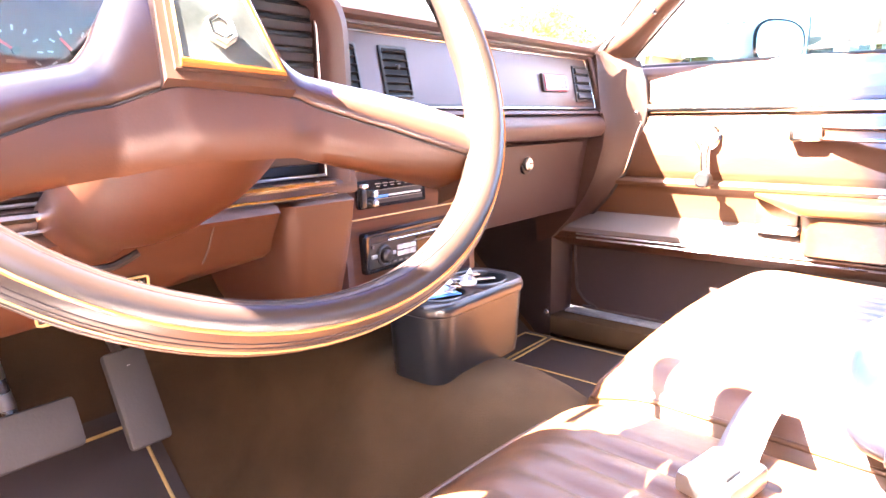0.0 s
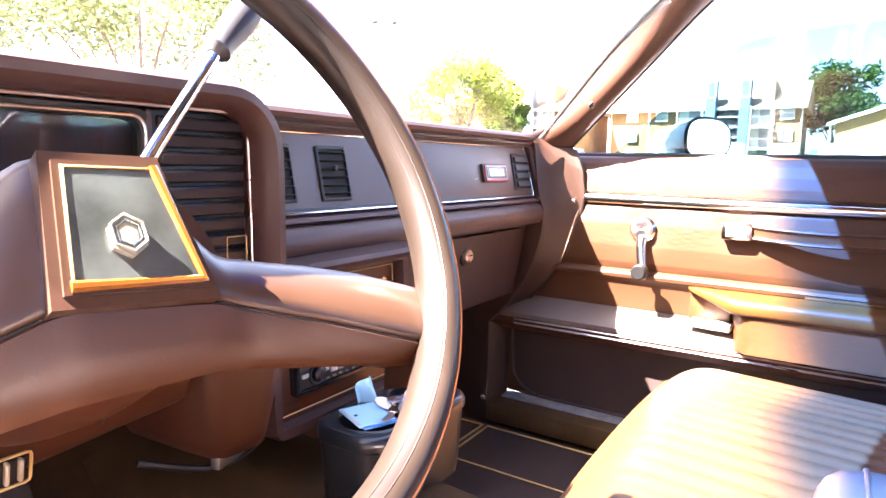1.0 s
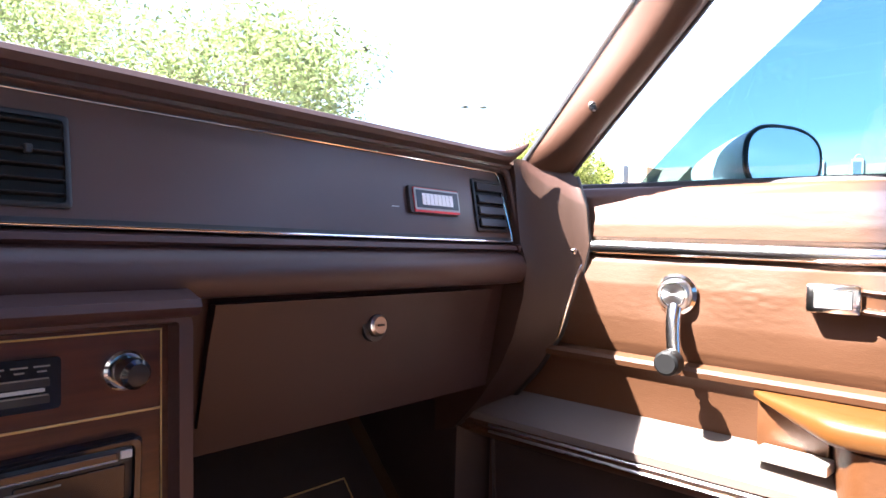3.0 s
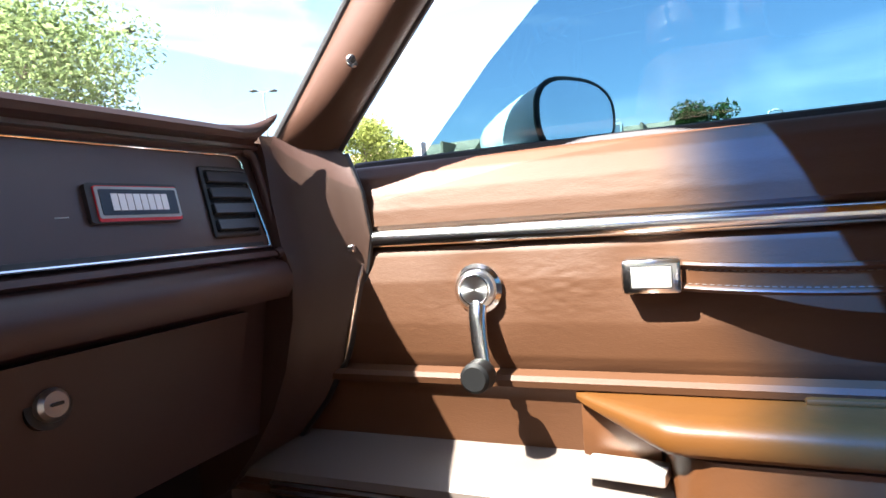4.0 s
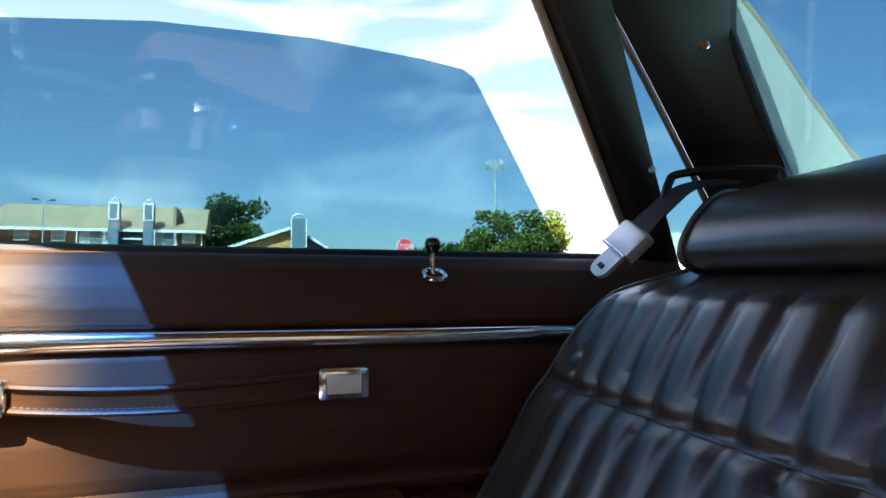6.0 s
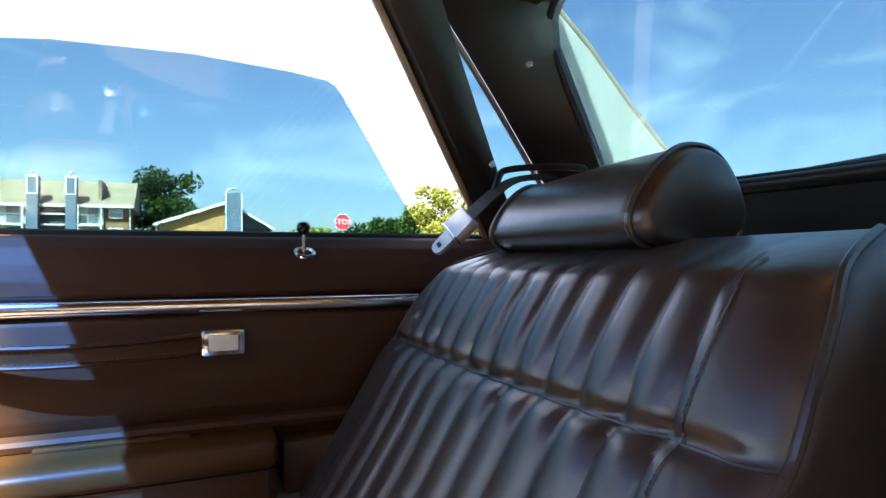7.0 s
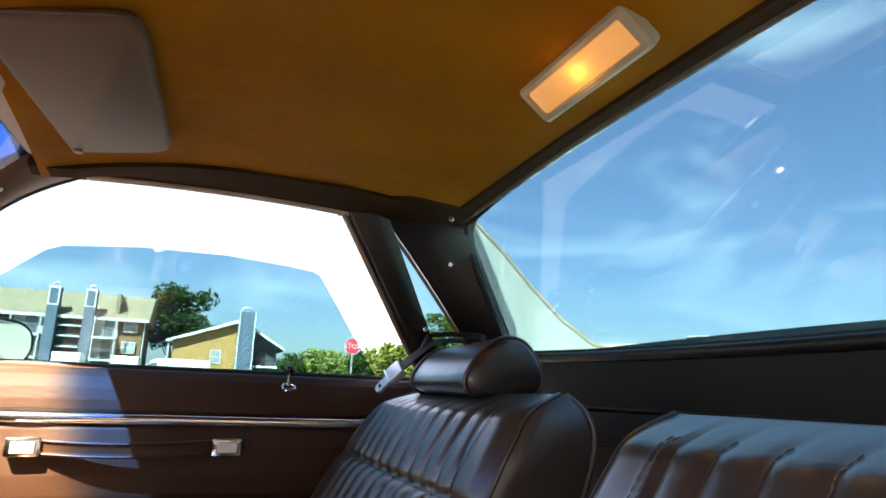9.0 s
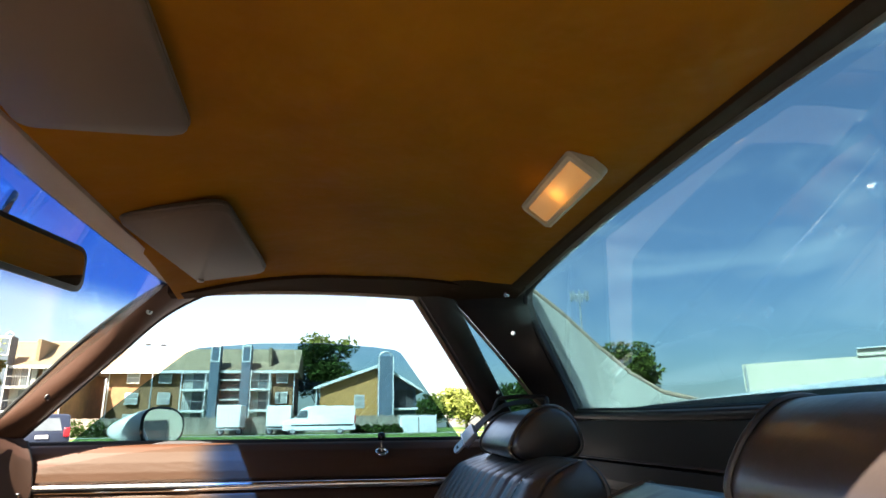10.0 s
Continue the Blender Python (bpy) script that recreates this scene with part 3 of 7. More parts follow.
part("pane", sheet(rear_glass, 24, 8, 0.004), 'rear_glass', rear_win)
gl = [rear_glass(0, t) for t in np.linspace(0, 1, 10)]
for s in (1, -1):
    part("seal", tube([(s * -p[0], p[1] + 0.004, p[2]) for p in gl], 0.008, 8), 'rubber', rear_win)
part("lower_seal", tube([rear_glass(t, 0.0) for t in np.linspace(0, 1, 24)], 0.009, 8), 'rubber', rear_win)
part("upper_seal", tube([rear_glass(t, 1.0) for t in np.linspace(0, 1, 24)], 0.008, 8), 'rubber', rear_win)

# windscreen
screen = thing("windshield", "curved clear windscreen with a blue shade band along the top", "windshield", kind="structure")


def screen_pt(a, b):
    x = lerp(-1, 1, a)
    w = lerp(0.672, 0.552, b)
    bow = 1 - x * x
    return (x * w, lerp(0.850, 0.470, b) + bow * lerp(0.16, 0.016, b), lerp(0.975, 1.293, b) + 0.012 * bow * math.sin(math.pi * b))


part("pane", sheet(screen_pt, 30, 16, -0.005), 'windshield', screen)
header = part("header", loft([[(p[0], p[1] + dy, p[2] + dz) for dy, dz in ((0.006, -0.006), (-0.012, -0.010), (-0.034, -0.001), (-0.036, 0.03), (0.03, 0.035))] for p in [screen_pt(t, 1.0) for t in np.linspace(0, 1, 24)]]), 'tan_trim')
tagged(header, "tan header trim over the windscreen", "trim", kind="structure")

# cowl and hood beyond the windscreen
hood = part("hood", sheet(lambda a, b: (lerp(-0.80, 0.80, a), lerp(0.98, 2.35, b), 0.944 - 0.10 * b * b - 0.05 * abs(2 * a - 1) ** 3), 20, 16, 0.02), 'white_paint')
tagged(hood, "white painted hood beyond the windscreen", "hood", kind="structure")

# ---- outer body seen through the rear glass ----
def bed_side(s):
    side = thing("bed_side", "white painted sail panel and pickup bed side", "car body", kind="structure")
    top = [(-0.335, 1.335), (-0.44, 1.262), (-0.53, 1.188), (-0.63, 1.115), (-0.72, 1.068), (-0.85, 1.040), (-2.05, 1.025)]
    rings = []
    for y, z in top:
        xi = lerp(0.672, 0.745, min(1, (1.335 - z) / 0.27))
        yl = min(y, -0.50)
        rings.append([(s * xi, y, z - 0.006), (s * (xi + 0.012), y - 0.004, z), (s * (xi + 0.045), y - 0.004, z - 0.004), (s * (xi + 0.16), yl, 0.90), (s * 0.93, yl, 0.70), (s * 0.90, yl, 0.30), (s * (xi + 0.02), yl, 0.30), (s * (xi + 0.012), yl, 0.98)])
    part("panel", loft(rings), 'sail_paint', side)
    part("drip_bead", tube([(s * (lerp(0.672, 0.745, min(1, (1.335 - z) / 0.27)) + 0.006), y, z + 0.003) for y, z in top], 0.006, 8), 'tan_trim', side, "pale weathered edge bead")


both(bed_side)
cover = part("bed_cover", sheet(lambda a, b: (lerp(-0.735, 0.735, a), lerp(-0.50, -2.05, b), 1.016 + 0.085 * math.sin(math.pi * min(1, b * 1.3) * 0.5) + 0.014 * (1 - (2 * a - 1) ** 2)), 20, 20, -0.02), 'white_paint')
tagged(cover, "smooth white pickup bed cover behind the cab", "bed cover")
gasket = thing("bed_gasket", "ribbed black rubber gasket between cab and bed", "gasket", kind="structure")
for k in range(3):
    part("rib", rbox((0, -0.500 - 0.018 * k, 1.010 + 0.004 * k), (1.42, 0.012, 0.016), 0.004), 'rubber', gasket)

# ---- passenger door ----
PD = thing("door_passenger", "closed brown vinyl passenger door with chrome trim and pull strap", "car door")
prof = [(0.800, 0.950), (0.772, 0.962), (0.752, 0.958), (0.738, 0.945), (0.728, 0.925), (0.722, 0.905), (0.720, 0.889), (0.724, 0.884), (0.731, 0.880), (0.731, 0.866), (0.724, 0.862),
        (0.719, 0.855), (0.714, 0.825), (0.714, 0.780), (0.718, 0.745), (0.722, 0.734), (0.724, 0.730), (0.712, 0.726), (0.709, 0.721), (0.711, 0.714), (0.718, 0.709), (0.722, 0.700), (0.724, 0.656), (0.726, 0.646),
        (0.700, 0.632), (0.676, 0.618), (0.670, 0.612), (0.671, 0.604), (0.667, 0.600), (0.671, 0.596), (0.667, 0.592), (0.671, 0.587), (0.690, 0.576), (0.712, 0.566), (0.745, 0.560), (0.745, 0.405), (0.800, 0.400)]
fine = []                                           # close rows where the vinyl is padded
for (xa, za), (xb, zb) in zip(prof, prof[1:]):
    n_ = max(1, int(abs(za - zb) / 0.0024)) if za > 0.73 else 1
    fine += [(lerp(xa, xb, k / n_), lerp(za, zb, k / n_)) for k in range(n_)]
fine.append(prof[-1])


def padding(y, z):
    """How far the padded skin sinks in: round the fixings it is drawn in, between them it puckers."""
    if not 0.735 < z < 0.962:
        return 0.0
    d = 0.0003 * math.sin(y * 37 + z * 9)
    if z < 0.862:
        for yc, zc, r, a in ((0.611, 0.818, 0.040, 0.0065), (0.436, 0.826, 0.036, 0.0065), (0.116, 0.826, 0.036, 0.0065)):
            d += a * math.exp(-((y - yc) ** 2 + (z - zc) ** 2) / r ** 2)
        d -= 0.0022 * math.sin(math.pi * min(1, max(0, (z - 0.745) / 0.11))) * (0.75 + 0.25 * math.sin(y * 21))
        g = math.exp(-((y - 0.525) / 0.055) ** 2 - ((z - 0.812) / 0.034) ** 2) + 0.5 * math.exp(-((y - 0.66) / 0.035) ** 2 - ((z - 0.80) / 0.03) ** 2) + 0.45 * math.exp(-((y - 0.36) / 0.05) ** 2 - ((z - 0.80) / 0.025) ** 2)
        w = noise.noise(Vector((y * 62, z * 250, 3.1))) + 0.6 * noise.noise(Vector((y * 120, z * 420, 7.7))) - 0.7 * abs(noise.noise(Vector((y * 40 + z * 25, z * 170, 1.3))))
        d += 0.0007 * g * w
    elif z > 0.89:
        g = 0.35 + 0.65 * math.sin(y * 9 + 1.2) ** 2
        d += 0.00035 * g * (noise.noise(Vector((y * 30, z * 150, 5.2))) + 0.5 * noise.noise(Vector((y * 75, z * 300, 2.4))))
    return d


rings = []
for y in np.linspace(0.935, -0.335, 420):
    rings.append([(x + padding(y, z), y, z + (0.004 * (y - 0.3) if z > 0.7 else 0)) for x, z in fine])
part("panel", loft(rings), 'vinyl_creased', PD)
# recessed window seal
part("window_seal", tube([(0.785, y, 0.962 + 0.004 * (y - 0.3)) for y in np.linspace(0.79, -0.33, 12)], 0.008, 8), 'rubber', PD)
# lower carpeted field
foot = [(0.900, 0.566), (0.893, 0.470), (0.884, 0.448), (0.866, 0.430), (0.837, 0.420), (0.780, 0.414), (-0.325, 0.410), (-0.325, 0.566)]
part("kick_carpet", bevel_all(extrude(foot, 'x', 0.722, 0.750), 0.003), 'kick', PD, "dark lower door trim with a rounded front corner")
part("kick_piping", tube(smooth_path([(0.7215, y, z) for y, z in foot[:7]], 4), 0.0032, 8), 'kick', PD)
part("shelf", extrude([(0.737, 0.650), (0.733, 0.652), (0.700, 0.636), (0.676, 0.623), (0.668, 0.616), (0.668, 0.606), (0.678, 0.606), (0.737, 0.640)], 'y', 0.93, -0.33, 8), 'shelf', PD, "plum-grey ribbed shelf along the door foot")
# chrome beads along the shelf edge
for z in (0.6015, 0.5925):
    part("shelf_bead", tube([(0.6685, y, z) for y in np.linspace(0.87, -0.32, 12)], 0.0022, 6), 'brushed', PD)


def half_round(pts, w, h, n, out):
    """A bright strip with a domed face: pts along it, w wide, h high, out its outward way."""
    out = Vector(out).normalized()
    rs = []
    P = [Vector(p) for p in pts]
    for i, p in enumerate(P):
        d = (P[min(i + 1, len(P) - 1)] - P[max(i - 1, 0)]).normalized()
        a = d.cross(out).normalized()
        rs.append([p + a * (w / 2 * math.cos(math.pi * k / n)) + out * (h * math.sin(math.pi * k / n)) for k in range(n + 1)])
    return loft(rs)


part("chrome_strip", half_round([(0.7225, y, 0.8725 + 0.008 * (y - 0.28)) for y in np.linspace(0.738, -0.33, 30)], 0.0205, 0.009, 10, (-1, 0, 0.1)), 'soft_chrome', PD, "bright chrome strip")
part("chrome_end", half_round([(0.7205, 0.738, 0.880), (0.7125, 0.755, 0.830), (0.7125, 0.770, 0.780), (0.7175, 0.786, 0.735)], 0.007, 0.005, 8, (-1, 0, 0)), 'soft_chrome', PD, "thin bright trim bead")

# window crank
crank = part("window_crank", cyl((0.722, 0.611, 0.818), (0.708, 0.611, 0.818), 0.0265, 32, 0.004), 'soft_chrome', PD, "chrome window crank with a black knob")
part("cap", cyl((0.709, 0.611, 0.818), (0.7005, 0.611, 0.818), 0.0205, 36, 0.003), 'turned', crank, "spun steel cap")
for rr_ in (0.0155,):
    part("turned_ring", tube([(0.7005 if rr_ < 0.02 else 0.7075, 0.611 + rr_ * math.cos(a), 0.818 + rr_ * math.sin(a)) for a in np.linspace(0, 2 * math.pi, 36)[:-1]], 0.0009, 6, closed=True), 'chrome', crank)
arm = smooth_path([(0.706, 0.610, 0.806), (0.699, 0.609, 0.788), (0.693, 0.606, 0.765), (0.688, 0.602, 0.744)], 5)
part("arm", tube(arm, [lerp(0.0105, 0.0085, k / (len(arm) - 1)) for k in range(len(arm))], 14, flat=0.55), 'soft_chrome', crank)
part("knob_stem", cyl((0.686, 0.600, 0.737), (0.672, 0.600, 0.737), 0.007, 14), 'chrome', crank)
part("knob", cyl((0.678, 0.600, 0.737), (0.655, 0.600, 0.737), 0.0160, 32, 0.003, r2=0.0150), 'vent_black', crank, "black plastic knob")

# pull strap and its two chrome boxes
rs = []
for y in np.linspace(0.412, 0.138, 26):
    t = (0.412 - y) / 0.274
    bulge = math.sin(math.pi * t) ** 0.8
    x = 0.704 - 0.024 * bulge
    z = 0.8265 - 0.004 * bulge
    rs.append([(x, y, z + 0.0138), (x - 0.004, y, z + 0.0130), (x - 0.006, y, z + 0.0105), (x - 0.005, y, z + 0.0085), (x - 0.0022, y, z + 0.0070), (x - 0.0018, y, z), (x - 0.0022, y, z - 0.0070), (x - 0.005, y, z - 0.0085), (x - 0.006, y, z - 0.0105), (x - 0.004, y, z - 0.0130), (x, y, z - 0.0138), (x + 0.003, y, z - 0.012), (x + 0.003, y, z + 0.012)])
strap = part("pull_strap", loft(rs), 'vinyl', PD, "stitched vinyl pull strap")
for k in range(46):
    t = (k + 0.5) / 46
    bulge = math.sin(math.pi * t) ** 0.8
    for dz in (0.0065, -0.0065):
        part("stitch", rbox((0.7018 - 0.024 * bulge, 0.412 - 0.274 * t, 0.8265 - 0.004 * bulge + dz), (0.0012, 0.0040, 0.0009), 0.0003, 1), 'thread', strap)
for yc, zc, w in ((0.4355, 0.8270, 0.053), (0.115, 0.8265, 0.053)):
    box = part("strap_box", bevel_all(rbox((0.704, yc, zc), (0.024, w, 0.033), 0.0), 0.005, 2), 'soft_chrome', PD, "chrome strap end cover")
    part("inset", rbox((0.6925, yc, zc - 0.0005), (0.002, w - 0.018, 0.019), 0.0006, 1), 'satin', box, "satin steel inset")
    part("inset_line", tube([(0.6925, yc + a, zc - 0.0005 + b) for a, b in round_rect(w - 0.017, 0.020, 0.001, 1)], 0.0007, 6, closed=True), 'black', box)

# armrest with the release handle under its nose
rs = []
for y, xi, zb in ((0.517, 0.722, 0.708), (0.515, 0.712, 0.704), (0.505, 0.702, 0.701), (0.470, 0.674, 0.692), (0.440, 0.650, 0.685), (0.426, 0.641, 0.682), (0.410, 0.638, 0.681), (0.30, 0.637, 0.681), (0.20, 0.637, 0.681), (0.075, 0.637, 0.681), (0.062, 0.640, 0.682), (0.056, 0.650, 0.685)):
    k = min(1, (0.7125 - zb) / 0.030)
    zt = 0.7125
    rs.append([(0.737, y, zt), (xi + 0.030 * k, y, zt), (xi + 0.012 * k, y, zt - 0.0015 * k), (xi + 0.003 * k, y, zt - 0.006 * k), (xi, y, zt - 0.012 * k), (xi, y, zb + 0.006 * k), (xi + 0.004, y, zb + 0.001), (xi + 0.010, y, zb), (0.737, y, zb)])
cap = part("armrest", loft(rs), 'arm_vinyl', PD, "padded tan-brown vinyl armrest", 42)
part("grip_pad", rbox((0.718, 0.235, 0.714), (0.030, 0.165, 0.008), 0.003), 'arm_vinyl', cap)
part("armrest_base", extrude([(0.737, 0.440), (0.668, 0.420), (0.650, 0.405), (0.646, 0.390), (0.646, 0.068), (0.655, 0.058), (0.737, 0.058)], 'z', 0.612, 0.678), 'vinyl', cap)
part("seam", extrude([(0.737, 0.436), (0.658, 0.412), (0.649, 0.392), (0.649, 0.066), (0.737, 0.060)], 'z', 0.677, 0.683), 'black', cap)
part("rear_base", rbox((0.714, -0.135, 0.655), (0.046, 0.36, 0.085), 0.006), 'vinyl', cap)
handle = part("door_handle", rbox((0.692, 0.467, 0.6465), (0.034, 0.076, 0.013), 0.003, rot=Matrix.Rotation(radians(-6), 3, 'Z')), 'satin', PD, "chrome door release lever")
part("handle_cup", rbox((0.722, 0.474, 0.674), (0.012, 0.078, 0.060), 0.003, rot=Matrix.Rotation(radians(-8), 3, 'Z')), 'vinyl', handle)

# lock pin
pin = part("lock_pin", cyl((0.739, 0.008, 0.936), (0.738, 0.008, 0.965), 0.0035, 12), 'chrome', PD, "lock pin with a black knob")
part("knob", tube([(0.738, 0.008, 0.962), (0.738, 0.008, 0.964), (0.738, 0.008, 0.969), (0.738, 0.008, 0.974), (0.738, 0.008, 0.979), (0.738, 0.008, 0.981)], [0.003, 0.006, 0.009, 0.0095, 0.007, 0.001], 18), 'gloss_black', pin)
part("ferrule", tube([(0.7315 + 0.0085 * math.cos(a), 0.008 + 0.0125 * math.sin(a), 0.9375 + 0.006 * math.cos(a)) for a in np.linspace(0, 2 * math.pi, 20)[:-1]], 0.003, 8, closed=True), 'chrome', pin, "chrome ring")
# lowered door glass
tp = [(0.735, 0.945), (0.695, 0.976), (0.596, 1.059), (0.513, 1.120), (0.455, 1.163), (0.43, 1.172), (0.30, 1.183), (0.15, 1.184), (0.03, 1.176), (-0.02, 1.170), (-0.034, 1.163), (-0.045, 1.150), (-0.205, 0.945)]
o1 = [(GX(z), y, z) for y, z in tp]
door_glass = part("door_glass", loft([o1, [(x + 0.004, y, z + 0.001) for x, y, z in o1]]), 'glass', PD, "tinted door glass rolled partly down")
door_glass.visible_shadow = False

# outside mirror
mc = Vector((0.846, 0.526, 1.002))
mn = Vector((-0.599, -0.8005, 0.026)).normalized()
mu = Vector((0.8005, -0.599, 0)).normalized()
mv = mu.cross(mn).normalized()
if mv.z < 0:
    mv = -mv


def oval(a, r=1.0):
    c, s_ = math.cos(a), math.sin(a)
    return (r * 0.056 * math.copysign(abs(c) ** 0.75, c), r * 0.0405 * math.copysign(abs(s_) ** 0.75, s_) * (1 + 0.10 * -c))


ang = np.linspace(0, 2 * math.pi, 40)[:-1]
ring = lambda d, r: [mc - mn * d + mu * oval(a, r)[0] + mv * oval(a, r)[1] + Vector((0, 0.35 * d, -0.06 * d)) for a in ang]
shell = part("mirror_shell", loft([ring(-0.002, 1.02), ring(-0.003, 1.05), ring(0.010, 1.04), ring(0.035, 0.94), ring(0.065, 0.76), ring(0.095, 0.52), ring(0.112, 0.30), ring(0.120, 0.08)]), 'white_paint', PD, "white bullet-shaped mirror shell")
part("rim", tube([mc - mn * -0.003 + mu * oval(a, 1.04)[0] + mv * oval(a, 1.04)[1] for a in ang], 0.0035, 8, closed=True), 'black', shell)
part("mirror_glass", loft([[mc + mn * 0.0060 + mu * oval(a, 0.99)[0] + mv * oval(a, 0.99)[1] for a in ang], [mc - mn * 0.001 + mu * oval(a, 0.99)[0] + mv * oval(a, 0.99)[1] for a in ang]]), 'mirror', shell, "oval mirror glass")
part("mirror_foot", tube([(0.86, 0.575, 0.985), (0.845, 0.585, 0.965), (0.83, 0.59, 0.945)], [0.030, 0.026, 0.034], 14, flat=0.6), 'white_paint', shell)
part("outer_skin", rbox((0.862, 0.28, 0.68), (0.10, 1.23, 0.54), 0.03), 'white_paint', PD, "white painted outer door skin")

# ---- driver's door, swung wide open ----
DD = thing("door_driver", "brown vinyl driver door swung wide open", "car door")
part("panel", loft([[(-x, y, z) for x, z in prof[::2]] for y in (0.90, 0.60, 0.30, 0.0, -0.30)]), 'vinyl', DD)
part("outer_skin", rbox((-0.862, 0.28, 0.68), (0.10, 1.23, 0.54), 0.03), 'white_paint', DD, "white painted outer skin")
hinge = Matrix.Translation((-0.80, 0.90, 0)) @ Matrix.Rotation(radians(-62), 4, 'Z') @ Matrix.Translation((0.80, -0.90, 0))
DD.matrix_world = hinge

# ---- dashboard ----
DASH = thing("dashboard", "plum-brown moulded dashboard with chrome lines and woodgrain radio panel", "dashboard", kind="structure")
# padded top with its lip, over the full width
top_prof = [(0.829, 0.989), (0.822, 0.992), (0.8195, 0.998), (0.823, 1.003), (0.832, 1.0055), (0.850, 1.004), (0.92, 0.986), (1.06, 0.946), (1.06, 0.930), (0.90, 0.975), (0.85, 0.9875)]
rings = []
for x in np.linspace(-0.675, 0.640, 40):
    low = 0.020 * min(1, max(0, (-0.13 - x) / 0.03))
    rings.append([(x, y, z - low) for y, z in top_prof])
part("top_pad", loft(rings), 'dash', DASH, "grained padded dash top")
tip = []
for x, y, z, w in ((0.596, 0.8275, 0.9975, 0.85), (0.615, 0.8275, 0.998, 0.95), (0.630, 0.826, 0.999, 1.0), (0.641, 0.822, 1.003, 0.85), (0.649, 0.816, 1.009, 0.62), (0.655, 0.811, 1.015, 0.38), (0.658, 0.808, 1.019, 0.14)):
    tip.append([(x - 0.3 * w * 0.008 * math.sin(q), y + w * 0.008 * math.cos(q), z + w * 0.0085 * math.sin(q)) for q in np.linspace(0, 2 * math.pi, 10, endpoint=False)])
part("curled_tip", loft(tip), 'dash', DASH, "pad edge curling up at its end")
# stepped band under the lip
part("upper_band", extrude([(0.829, 0.990), (0.834, 0.988), (0.8345, 0.9845), (0.840, 0.983), (0.8415, 0.9805), (0.848, 0.978), (0.88, 0.970), (0.88, 0.9845)], 'x', -0.125, 0.655, 2), 'dash', DASH)
# flat satin face with the vents and the badge
FY = lambda z: 0.826 + (z - 0.878) * 0.211           # the face leans
part("face", extrude([(FY(0.878), 0.878), (FY(0.9785), 0.9785), (0.95, 0.9785), (0.95, 0.878)], 'x', -0.125, 0.654, 2), 'dash_face', DASH, "satin plum dash face")
# moulded frame that closes the face at its end
part("face_frame", tube(smooth_path([(0.640, FY(0.984) - 0.004, 0.984), (0.649, FY(0.980) - 0.006, 0.980), (0.6535, FY(0.965) - 0.007, 0.965), (0.6605, FY(0.890) - 0.008, 0.890), (0.659, FY(0.874) - 0.008, 0.874), (0.648, FY(0.869) - 0.007, 0.869)], 4), 0.0055, 10), 'dash', DASH)
fn = Vector((0, -1, 0.211)).normalized()
fu = Vector((1, 0, 0))
fv = Vector((0, 0.211, 1)).normalized()
part("upper_chrome", tube([(-0.125, FY(0.977) - 0.002, 0.977), (0.622, FY(0.977) - 0.002, 0.977), (0.630, FY(0.976) - 0.002, 0.976), (0.6345, FY(0.970) - 0.002, 0.970), (0.648, FY(0.890) - 0.002, 0.890), (0.648, FY(0.88) - 0.002, 0.880)], 0.0014, 8), 'chrome', DASH, "thin chrome line")
part("lower_chrome", tube([(-0.125, FY(0.878) - 0.003, 0.8785), (0.648, FY(0.878) - 0.003, 0.8785)], 0.0017, 8), 'chrome', DASH, "thin chrome line")
part("lower_groove", extrude([(0.830, 0.884), (0.826, 0.884), (0.824, 0.879), (0.830, 0.879)], 'x', -0.125, 0.640), 'black', DASH)
# rolled lower pad
part("lower_pad", loft([[(x, y, z) for y, z in ((0.830, 0.876), (0.816, 0.873), (0.814, 0.868), (0.820, 0.865), (0.808, 0.858), (0.802, 0.846), (0.803, 0.832), (0.810, 0.822), (0.835, 0.818), (0.95, 0.82), (0.95, 0.876))] for x in np.linspace(-0.125, 0.655, 20)]), 'dash', DASH)
# end caps that turn into the doors
for s in (1, -1):
    rings = []
    base = ((0.832, 0.9995), (0.826, 0.975), (0.822, 0.930), (0.814, 0.880), (0.802, 0.850), (0.806, 0.800), (0.822, 0.740), (0.845, 0.690), (0.880, 0.640), (0.925, 0.590))
    edge = (0.796, 0.766, 0.749, 0.742, 0.747, 0.760, 0.786, 0.818, 0.862, 0.915)
    for x, k in ((0.654, 0.0), (0.664, 0.06), (0.676, 0.22), (0.689, 0.48), (0.702, 0.78), (0.7105, 0.97), (0.7125, 1.08)):
        rings.append([(s * x, lerp(y, e, k), z) for (y, z), e in zip(base, edge)] + [(s * x, 0.965, 0.575), (s * x, 0.98, 0.86), (s * x, 0.95, 0.985), (s * x, lerp(0.858, 0.835, k), 0.9985)])
    part("end_cap", loft(rings), 'end_cap', DASH, "", 60.0)
    # black strip stands in for the shaded gap between cap and door
    part("gap_seal", tube([(s * 0.7165, e_ - 0.004, z_) for (y_, z_), e_ in zip(base[1:], edge[1:])], 0.0040, 8), 'black', DASH)
    part("end_screw", cyl((s * 0.706, 0.760, 0.868), (s * 0.7050, 0.7525, 0.868), 0.0050, 14, 0.001), 'chrome', DASH)
